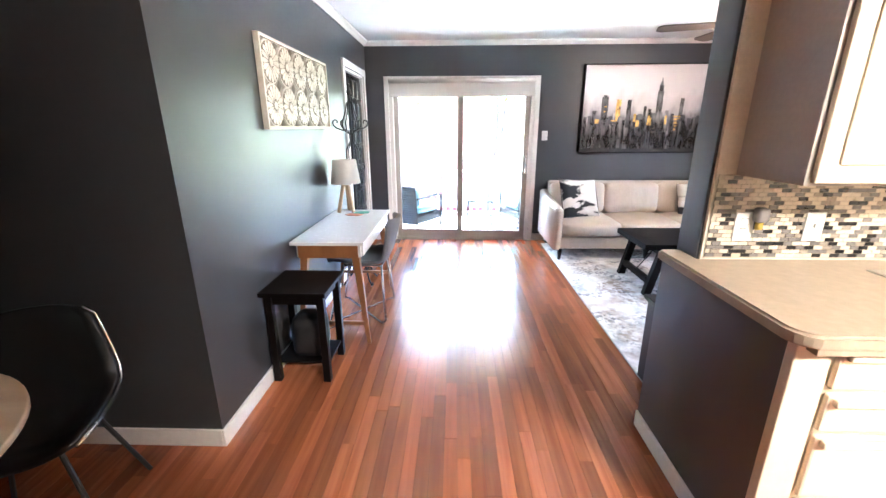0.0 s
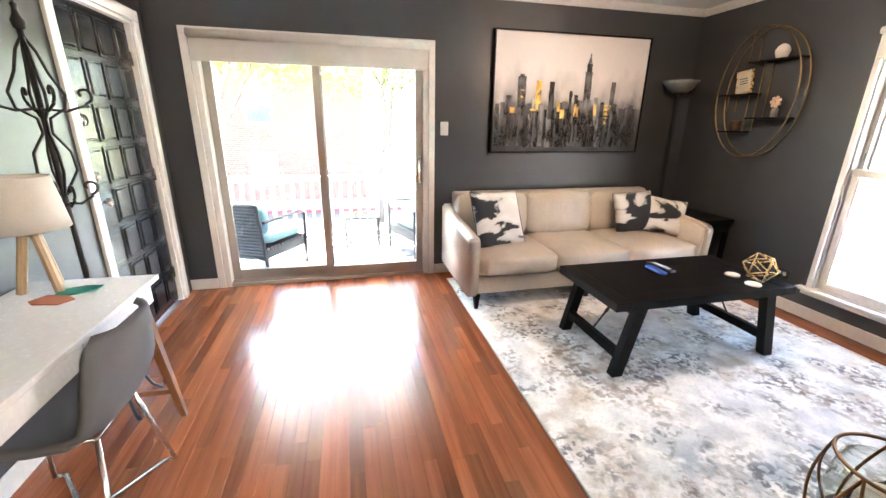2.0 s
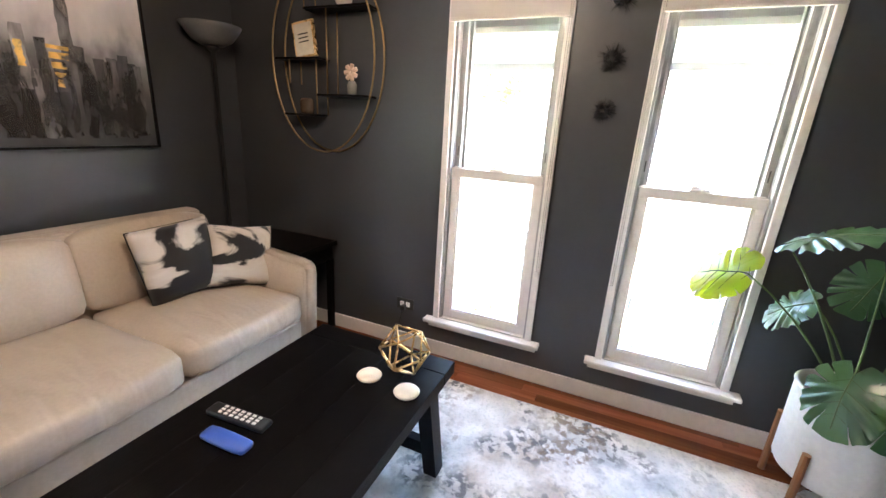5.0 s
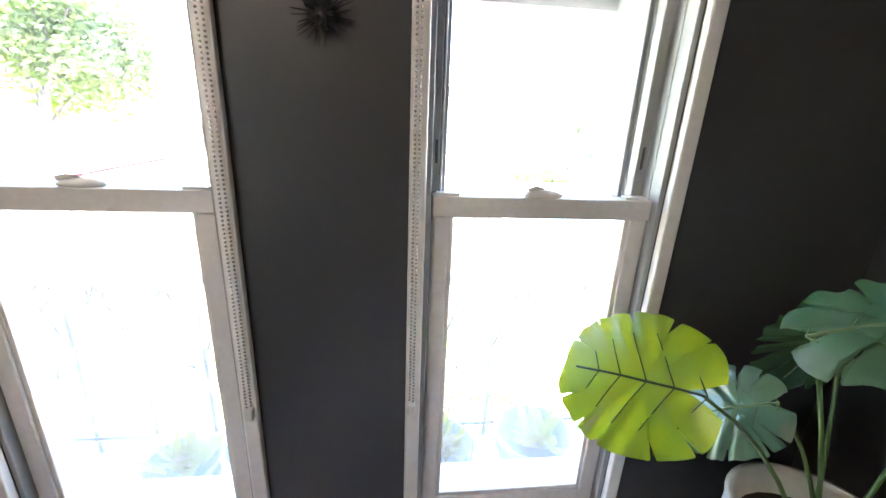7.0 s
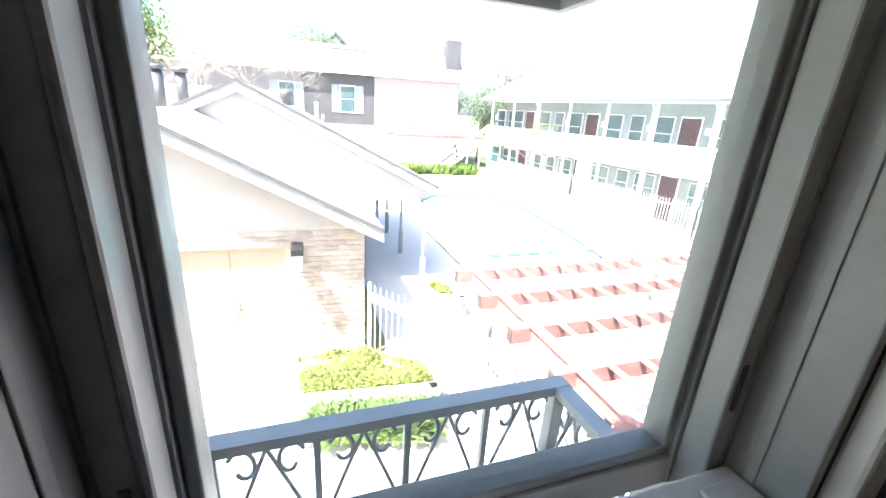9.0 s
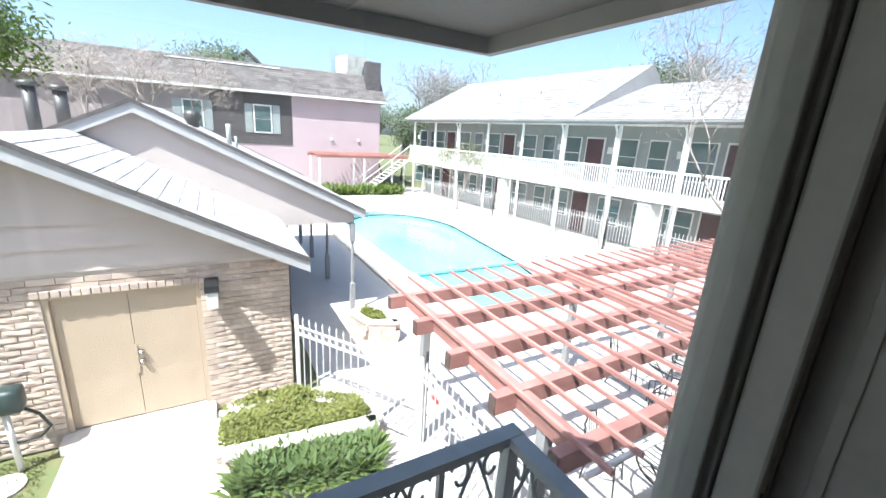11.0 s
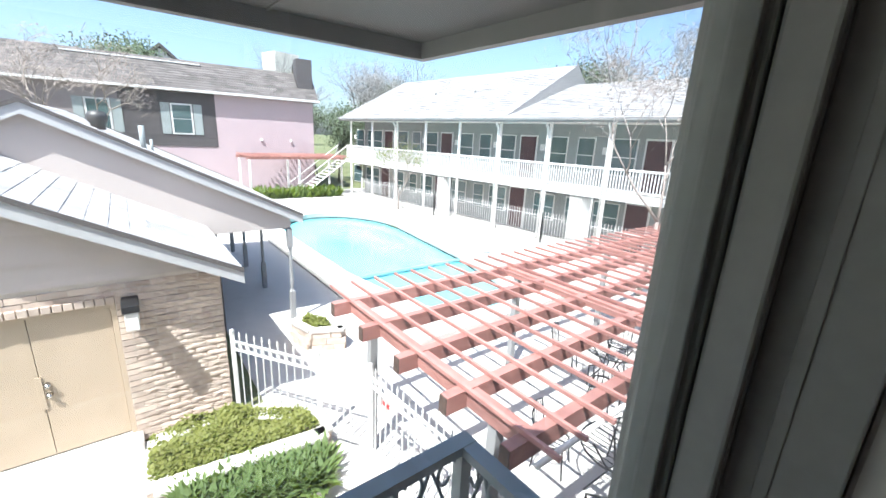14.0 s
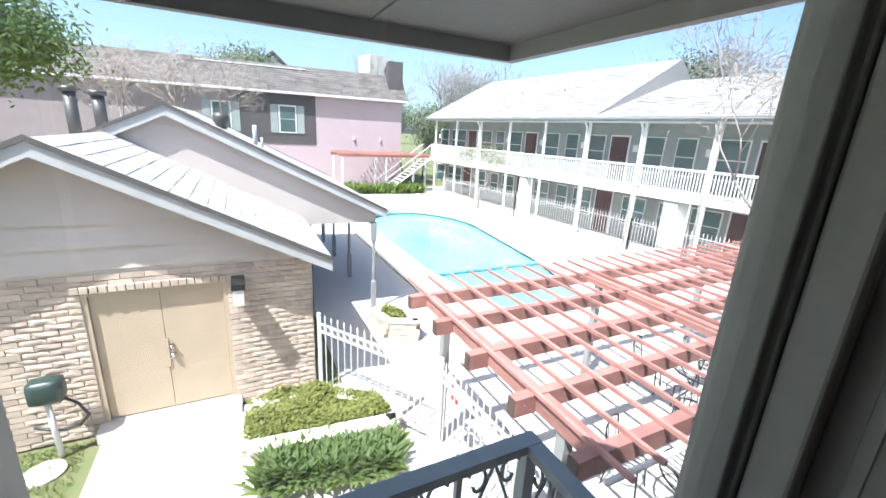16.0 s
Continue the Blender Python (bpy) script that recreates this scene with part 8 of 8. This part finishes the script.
for y0 in (1.6, 3.6):
    pk("wall_light", -0.12, 0.0, y0, y0 + 0.15, 0.75, 0.95, RAILW)
# far pergola
fp = thing("far_pergola", "small red-stained pergola beyond the pool", "pergola", (32.6, -10.2, 0), 6)
bm = B()
for x_ in (0.0, 1.9):
    box(bm, x_ - 0.05, x_ + 0.05, -0.2, 6.8, -0.32, -0.14)
part("beams", bm, REDWOOD, fp)
bm = B()
box(bm, -0.5, 2.4, -0.035, 0.035, -0.14, -0.02)
rm2 = mesh_of("rafter", bm, REDWOOD)
for k in range(20):
    piece("rafter", rm2, fp, Matrix.Translation((0, -0.1 + k * 0.35, 0)))
for x_ in (0.0, 1.9):
    for y_ in (0.0, 3.3, 6.6):
        bm = B()
        box(bm, x_ - 0.06, x_ + 0.06, y_ - 0.06, y_ + 0.06, G, -0.32)
        part("post", bm, RAILW, fp)
leaf_carpet("tropical_border", [(31.0, -9.5), (32.2, -9.5), (32.2, -3.5), (31.0, -3.5)], G, 900, 0.8, FOL_S, 19, "dark green border plants under the far pergola", True, 0.2, "plants")


# ---- trees ----
def branches(bm, p, d, L_, r, depth, rnd, tips, spread=0.6):
    """Recursive tapering limbs; collects the twig ends."""
    n_ = 3
    pts = [p]
    q = p
    dd = d
    for k in range(n_):
        dd = (dd + Vector((rnd.uniform(-1, 1), rnd.uniform(-1, 1), rnd.uniform(-0.4, 0.7))) * 0.16).normalized()
        q = q + dd * (L_ / n_)
        pts.append(q)
    tube(bm, pts, r, 6 if depth > 2 else 4, False, r * 0.62)
    if depth == 0:
        tips.append(q)
        return
    for k in range(rnd.choice((2, 3, 3))):
        nd = (dd + Vector((rnd.uniform(-1, 1), rnd.uniform(-1, 1), rnd.uniform(-0.5, 0.8))) * spread).normalized()
        start = pts[-1] if k < 2 else pts[-2]
        branches(bm, start, nd, L_ * rnd.uniform(0.62, 0.82), r * 0.6, depth - 1, rnd, tips, spread)


def tree(name, at, h, r, depth, seed, label, bark, leaves=None, n_leaf=0, leaf_size=0.2, clump=0.8, spread=0.6, wide=0.5):
    root = thing(name, label, "tree", at)
    rnd = random.Random(seed)
    bm = B()
    tips = []
    branches(bm, Vector((0, 0, -0.1)), Vector((0, 0, 1)), h * 0.33, r, depth, rnd, tips, spread)
    part("trunk", bm, bark, root, "", True)
    if leaves is not None:
        verts, faces = [], []
        while len(faces) < n_leaf:
            t_ = rnd.choice(tips)
            c_ = t_ + Vector((rnd.gauss(0, 1), rnd.gauss(0, 1), rnd.gauss(0, 0.7))) * clump
            a_ = Vector((rnd.uniform(-1, 1), rnd.uniform(-1, 1), rnd.uniform(-1, 1))).normalized() * leaf_size * rnd.uniform(0.6, 1.3)
            b_ = a_.orthogonal().normalized() * leaf_size * wide
            i0 = len(verts)
            verts += [tuple(c_ - a_), tuple(c_ + b_), tuple(c_ + a_), tuple(c_ - b_)]
            faces.append((i0, i0 + 1, i0 + 2, i0 + 3))
        me = bpy.data.meshes.new("crown")
        me.from_pydata(verts, [], faces)
        me.materials.append(leaves)
        new("crown" if wide > 0.2 else "twigs", me).parent = root
    return root


tree("oak_tree", (26.2, 12.9, G), 8.6, 0.30, 4, 3, "dark evergreen oak with a full crown", BARK, FOL_D, 14000, 0.13, 0.8)
tree("oak_tree", (22.0, 17.5, G), 8.0, 0.28, 4, 8, "dark evergreen oak with a full crown", BARK, FOL_D, 9000, 0.20, 0.9)
tree("bare_tree", (8.9, -9.2, G), 7.4, 0.075, 6, 21, "bare crepe myrtle with pale branching limbs", PALEBARK, PALEBARK, 900, 0.16, 0.25, 0.85, 0.05)
tree("bare_tree", (29.0, 4.2, G), 8.2, 0.12, 5, 5, "bare pale tree before the mauve building", PALEBARK, PALEBARK, 1600, 0.22, 0.3, 0.8, 0.05)
tree("bare_tree", (30.5, 7.0, G), 7.6, 0.12, 5, 6, "bare pale tree before the mauve building", PALEBARK, PALEBARK, 1600, 0.22, 0.3, 0.8, 0.05)
tree("bare_tree", (24.6, -10.3, G), 4.2, 0.06, 5, 14, "thin shrubby tree with a few yellow leaves by the fence", PALEBARK, FOL_L, 900, 0.05, 0.25, 0.6)
# foliage green greyed to carry the haze over the far trees
FOL_H = surf("hazed_far_foliage", (0.085, 0.115, 0.055), (0.06, 0.085, 0.04), 1.5, 0.8, rand=0.35, island=True)
for k, (x_, y_, h_, s_) in enumerate(((48, -16, 12.5, 31), (45, -21, 12, 32), (52, -12, 12, 33), (44, -26, 11, 34), (42, -17, 10, 35), (47, -19, 12, 36))):
    tree("winter_tree", (x_, y_, G), h_, 0.20, 6, s_, "tall bare winter tree beyond the buildings", GREYBARK, GREYBARK, 700, 0.36, 0.6, 0.6, 0.035)
for k, (x_, y_, h_, s_) in enumerate(((17, -26, 12.5, 44), (14.5, -23, 12, 46), (21, -28, 12, 47))):
    tree("winter_tree", (x_, y_, G), h_, 0.16, 6, s_, "tall bare winter tree behind the apartment roof", GREYBARK, GREYBARK, 900, 0.36, 0.5, 0.6, 0.035)
for k, (x_, y_, h_, s_) in enumerate(((47, 2.5, 11.5, 41), (40, -30, 11.0, 42), (27, -31, 10.8, 43), (55, -28, 12, 45))):
    tree("far_tree", (x_, y_, G), h_, 0.30, 4, s_, "green tree behind the roofs, greyed for distance haze", BARK, FOL_H, 9000, 0.13, 0.8)
# distant gable
o = thing("far_house", "distant pale gabled house behind the mansard", "building", (58, -1.7, 0))
bm = B()
prism(bm, [(-3, G), (3, G), (3, 6.6), (0, 9.2), (-3, 6.6)], 0, 0, 8)
part("gable_wall", bm, RAILW, o)
bm = B()
prism(bm, [(-3.4, 6.3), (0, 9.3), (3.4, 6.3), (3.4, 6.6), (0, 9.7), (-3.4, 6.6)], 0, -0.3, 8.3)
part("roof", bm, SHING2, o)
part("attic_vent", box(B(), -0.05, 0, -0.5, 0.5, 6.9, 8.0), FASCIA, o)

o = thing("office_tower", "distant pale office tower on the skyline", "building", (147, -41, 0), 14)
part("tower_block", box(B(), -4, 4, -4, 4, G, 25), RAILW, o)
part("tower_window_bay", box(B(), -4.1, -4.02, -3.6, -1.4, 15, 22), DARKS, o)
for k, (x_, y_, h_, s_) in enumerate(((40, -13.2, 6.5, 51), (38.5, -14.6, 6.0, 52), (42, -12.0, 7.0, 53), (39, -16.5, 6.5, 54))):
    tree("shrub_tree", (x_, y_, G), h_, 0.10, 4, s_, "sparse shrubby tree behind the stair", BARK, FOL_H, 3200, 0.09, 0.6, 0.7)

# ---- patio beyond the sliding door ----
PZ0 = -0.06
pd = thing("patio_deck", "sunlit plank balcony deck outside the sliding door", "deck", (0, 0, 0), kind="structure")
bm = B()
box(bm, 0, 6.2, 0, 0.135, -0.03, 0, 0.003)
dm2 = mesh_of("deck_board", bm, DECKW)
y_ = 5.505
while y_ < 7.0:
    piece("deck_board", dm2, pd, Matrix.Translation((-2.4, y_, PZ0)))
    y_ += 0.141
part("deck_frame", box(B(), -2.4, 3.8, 5.51, 7.05, PZ0 - 0.3, PZ0 - 0.032), FASCIA, pd)
prl = thing("balcony_railing", "white wooden balcony railing with square balusters", "railing", (0, 0, 0))
part("top_rail", box(B(), -2.4, 3.8, 6.90, 7.04, 0.70, 0.76, 0.006), RAILW, prl)
part("bottom_rail", box(B(), -2.4, 3.8, 6.94, 7.0, PZ0 + 0.06, PZ0 + 0.11, 0.004), RAILW, prl)
bm = B()
box(bm, -0.018, 0.018, 6.952, 6.988, PZ0 + 0.11, 0.70)
bm5 = mesh_of("baluster", bm, RAILW)
x_ = -2.35
while x_ < 3.8:
    piece("baluster", bm5, prl, Matrix.Translation((x_, 0, 0)))
    x_ += 0.115
part("corner_post", box(B(), -2.4, -2.3, 6.9, 7.04, PZ0, 2.3), RAILW, prl)
part("corner_post", box(B(), 3.7, 3.8, 6.9, 7.04, PZ0, 2.3), RAILW, prl)
# unseen ceiling, added to keep direct sun from entering the sliding door
bm = B()
box(bm, -2.6, 4.2, 5.505, 7.35, 2.30, 2.42)
struct("unseen_balcony_ceiling", bm, CEIL, "painted ceiling over the balcony, added out of view to block the sun", "ceiling")
WICK = surf("dark_wicker", (0.022, 0.022, 0.024), (0.04, 0.04, 0.042), 30, 0.6, bump=0.6, fine=120)
TEAL = surf("pale_teal_cushion", (0.25, 0.42, 0.46), (0.22, 0.38, 0.42), 6, 0.9, bump=0.3, fine=120)


def wicker_chair(at, rz):
    o = thing("wicker_chair", "dark wicker patio armchair with a pale teal cushion", "patio chair", (*at, PZ0), rz, "patio chairs on the balcony")
    bm = B()
    for k in range(17):
        z_ = 0.20 + 0.033 * k
        tube(bm, [(-0.30, 0.26 + 0.006 * k, z_), (0, 0.29 + 0.006 * k, z_), (0.30, 0.26 + 0.006 * k, z_)], 0.018, 6)
    part("backrest", bm, WICK, o)
    bm = B()
    for k in range(12):
        y0 = -0.30 + 0.05 * k
        tube(bm, [(-0.31, y0, 0.30), (0.31, y0, 0.30)], 0.02, 6)
    box(bm, -0.30, 0.30, -0.30, 0.26, 0.20, 0.285, 0.01)
    part("seat", bm, WICK, o)
    for s in (-1, 1):
        bm = B()
        tube(bm, [(s * 0.31, -0.30, 0.0), (s * 0.31, -0.31, 0.55), (s * 0.31, -0.24, 0.575), (s * 0.31, 0.28, 0.56)], 0.016, 8)
        tube(bm, [(s * 0.31, 0.27, 0.0), (s * 0.31, 0.35, 0.74)], 0.016, 8)
        part("arm_frame", bm, WICK, o)
    bm = B()
    soft_box(bm, -0.27, 0.27, -0.28, 0.22, 0.32, 0.42, 0.04, 0.015, 4)
    part("seat_cushion", bm, TEAL, o, "pale teal cushion", True)
    bm = B()
    soft_box(bm, -0.25, 0.25, 0.13, 0.24, 0.42, 0.68, 0.04, 0.02, 4)
    part("back_cushion", bm, TEAL, o, "pale teal cushion", True)


wicker_chair((-0.74, 6.02), 148)
wicker_chair((1.02, 6.30), -70)
o = thing("patio_table", "low metal patio table with a glass top on the balcony", "patio table", (0.30, 6.50, PZ0))
for a, b in (((-0.19, -0.15), (0.19, -0.15)), ((0.19, -0.15), (0.19, 0.15)), ((0.19, 0.15), (-0.19, 0.15)), ((-0.19, 0.15), (-0.19, -0.15))):
    bm = B()
    tube(bm, [(*a, 0.40), (*b, 0.40)], 0.012, 6)
    tube(bm, [(*a, 0.03), (*b, 0.03)], 0.010, 6)
    tube(bm, [(*a, 0.0), (*a, 0.41)], 0.012, 6)
    part("frame_side", bm, WICK, o)
bm = B()
box(bm, -0.18, 0.18, -0.14, 0.14, 0.413, 0.421, 0.002)
part("glass_top", bm, GLASS, o)
# the street beyond: red brick house, kerb with a red line, fence and trees
slab("road", -60, 60, 15.0, 21.5, G - 0.02, ASPH, "grey asphalt drive behind the building", "road")
slab("pavement_street", -60, 60, 8.5, 15.0, G, CONC, "sunlit concrete parking court")
bm = B()
box(bm, -60, 60, 21.5, 21.8, G - 0.02, G + 0.13, 0.01)
struct("kerb", bm, surf("red_kerb_paint", (0.45, 0.05, 0.05), (0.36, 0.05, 0.05), 2, 0.7), "red painted concrete kerb", "kerb")
slab("pavement_verge", -60, 60, 21.8, 24.5, G + 0.08, CONC2, "pale footpath past the red kerb")
REDBRICK = surf("red_brick_wall", (0.33, 0.13, 0.10), (0.27, 0.10, 0.08), 3, 0.9, bump=0.6, fine=30, rand=0.2, island=True)
rb = thing("red_brick_house", "two-storey red brick house across the drive", "building", (0, 0, 0))
part("wall_core", box(B(), -14, 1.2, 24.55, 32, G, 4.6), MORTAR, rb)
verts, faces = [], []
rnd = random.Random(2)
z_ = G
r_ = 0
while z_ < 4.5:
    x_ = -8.0 - 0.12 * (r_ % 2)
    while x_ < 1.15:
        i0 = len(verts)
        d_ = 24.52 + rnd.uniform(-0.006, 0.006)
        x1_, z1_ = min(x_ + 0.235, 1.2), z_ + 0.085
        verts += [(x_, d_, z_), (x1_, d_, z_), (x1_, d_, z1_), (x_, d_, z1_), (x_, 24.56, z_), (x1_, 24.56, z_), (x1_, 24.56, z1_), (x_, 24.56, z1_)]
        faces += [tuple(i0 + j for j in f) for f in ((0, 1, 2, 3), (4, 0, 3, 7), (1, 5, 6, 2), (3, 2, 6, 7), (4, 5, 1, 0))]
        x_ += 0.247
    z_ += 0.098
    r_ += 1
me = bpy.data.meshes.new("bricks")
me.from_pydata(verts, [], faces)
me.materials.append(REDBRICK)
o = new("bricks", me)
o.parent = rb
o["kind"] = "stuff"
part("roof", prism(B(), [(23.8, 4.5), (28.2, 7.4), (32.6, 4.5), (32.6, 4.7), (28.2, 7.7), (23.8, 4.7)], 0, -14.4, 1.6), SHING2, rb)
for x0, z0 in ((-4.6, 1.2), (-4.6, -1.9), (-9.0, 1.2), (-0.9, -1.2)):
    w = part("window", box(B(), x0, x0 + (1.3 if z0 != -1.2 else 0.7), 24.44, 24.54, z0, z0 + (1.7 if z0 != -1.2 else 0.6)), RAILW, rb)
    if z0 != -1.2:
        part("pane", box(B(), x0 + 0.1, x0 + 1.2, 24.42, 24.435, z0 + 0.1, z0 + 0.82), WINGL, w)
        part("pane", box(B(), x0 + 0.1, x0 + 1.2, 24.42, 24.435, z0 + 0.88, z0 + 1.6), WINGL, w)
bm = B()
for k in range(30):
    box(bm, 1.6 + k * 0.3, 1.88 + k * 0.3, 25.0, 25.03, G, G + 1.8)
tagged(part("board_fence", bm, surf("grey_board_fence", (0.30, 0.28, 0.26), (0.24, 0.22, 0.21), 4, 0.9, rand=0.2, island=True)), "weathered grey board fence across the drive", "fence", "", "stuff")
for x_, y_, h_, s_ in ((1.6, 19.2, 9.5, 51), (-11.5, 22.8, 8.5, 52), (7.5, 26.0, 10.0, 53), (-5.6, 20.5, 9.5, 54)):
    tree("street_tree", (x_, y_, G), h_, 0.16, 4, s_, "spring-green street tree with a light crown", BARK, FOL_L, 5500, 0.12, 0.7)
# parked car beside the fence
pc = thing("parked_car", "dark teal parked car across the drive", "car", (4.6, 18.0, G - 0.02), 0)
bm = B()
prism(bm, [(-2.1, 0.30), (-2.15, 0.62), (-1.9, 0.82), (-1.25, 0.90), (-0.7, 1.38), (0.75, 1.40), (1.35, 0.95), (2.05, 0.85), (2.15, 0.55), (2.1, 0.30)], 1, -0.85, 0.85)
bmesh.ops.bevel(bm, geom=bm.edges[:], offset=0.08, segments=3, affect="EDGES")
part("body", bm, surf("teal_car_paint", (0.02, 0.09, 0.11), None, 4, 0.2, coat=0.6), pc, "", True)
part("side_windows", prism(B(), [(-1.05, 0.93), (-0.65, 1.31), (0.68, 1.33), (1.12, 0.96)], 1, -0.857, 0.857), WINGL, pc)
for x_ in (-1.35, 1.35):
    for y_ in (-0.80, 0.80):
        bm = B()
        lathe(bm, [(0.0, -0.10), (0.30, -0.10), (0.325, -0.06), (0.325, 0.06), (0.30, 0.10), (0.0, 0.10)], (0, 0, 0), 24)
        bmesh.ops.rotate(bm, verts=bm.verts[:], matrix=Matrix.Rotation(math.pi / 2, 3, "X"))
        bmesh.ops.translate(bm, verts=bm.verts[:], vec=(x_, y_, 0.325))
        w = part("wheel", bm, PLASTIC_K, pc, "", True)

# ---- brickwork of the clubhouse front ----
bw, bh, mj = 0.26, 0.078, 0.010


def rough_brick(w, seed):
    """A hand-faced brick: uneven front, worn edges."""
    q = random.Random(seed)
    bm = B()
    front = [[bm.verts.new((q.uniform(-0.009, 0.002) + (0.007 if j in (0, 3) or i in (0, 5) else 0.0), w * i / 5 + (q.uniform(-0.004, 0.004) if 0 < i < 5 else 0.0), bh * j / 3 + q.uniform(-0.004, 0.004))) for i in range(6)] for j in range(4)]
    for j in range(3):
        for i in range(5):
            bm.faces.new((front[j][i], front[j + 1][i], front[j + 1][i + 1], front[j][i + 1]))
    rim = front[0] + [front[j][5] for j in (1, 2)] + front[3][::-1] + [front[j][0] for j in (2, 1)]
    back = [bm.verts.new((0.04, v.co.y, v.co.z)) for v in rim]
    for k in range(len(rim)):
        n_ = (k + 1) % len(rim)
        bm.faces.new((rim[k], rim[n_], back[n_], back[k]))
    bmesh.ops.recalc_face_normals(bm, faces=bm.faces[:])
    return mesh_of("brick", bm, BRICKM)


bfull = [rough_brick(bw, 60 + k) for k in range(8)]
bhalf = [rough_brick(bw / 2 - mj / 2, 80 + k) for k in range(4)]
rnd = random.Random(7)
extra = B()
nb = 0
z_ = G
r_ = 0
while z_ + bh < ZSB + 0.02:
    for y0, y1 in ((AY0, DY0 - 0.065), (DY1 + 0.065, AY1)):
        y_ = y0
        first = r_ % 2 == 1
        if DZ1 + 0.16 < z_ + bh and y0 == AY0:
            y1 = AY1
        elif DZ1 + 0.16 < z_ + bh:
            continue
        while y_ < y1 - 0.05:
            w_ = bw / 2 - mj / 2 if first else bw
            first = False
            w_ = min(w_, y1 - y_)
            jit = rnd.uniform(-0.005, 0.004)
            full_ = abs(w_ - bw) < 1e-6 or abs(w_ - (bw / 2 - mj / 2)) < 1e-6
            if full_ and nb < 300 and y_ < 5.4 and (y_ < DY0 or y_ > DY1):
                piece("brick", rnd.choice(bfull if abs(w_ - bw) < 1e-6 else bhalf), wl, pose(AX - 0.012 + jit, y_, z_, 0, 0, rnd.uniform(-0.5, 0.5)))
                nb += 1
            elif w_ > 0.02:
                box(extra, AX - 0.012 + jit, AX + 0.03, y_, y_ + w_, z_, z_ + bh)
            y_ += w_ + mj
    z_ += bh + mj
    r_ += 1
# the flank wall too
z_ = G
r_ = 0
while z_ + bh < ZSB:
    x_ = AX + 0.05 - 0.15 * (r_ % 2)
    while x_ < 12.8:
        box(extra, max(x_, AX + 0.04), x_ + bw, AY0 - 0.012 + rnd.uniform(-0.008, 0.004), AY0 + 0.03, z_, z_ + bh)
        x_ += bw + mj
    z_ += bh + mj
    r_ += 1
o = part("bricks", extra, BRICKJ, wl)
o["kind"] = "stuff"
y_ = DY0 - 0.06
k = 0
while y_ < DY1 + 0.12:
    bm = B()
    box(bm, AX - 0.045 + 0.006 * math.sin(k * 3.1), AX + 0.03, y_, y_ + 0.088, DZ1 + 0.052, DZ1 + 0.145, 0.008)
    part("lintel_brick", bm, BRICKM, ca)
    y_ += 0.098
    k += 1
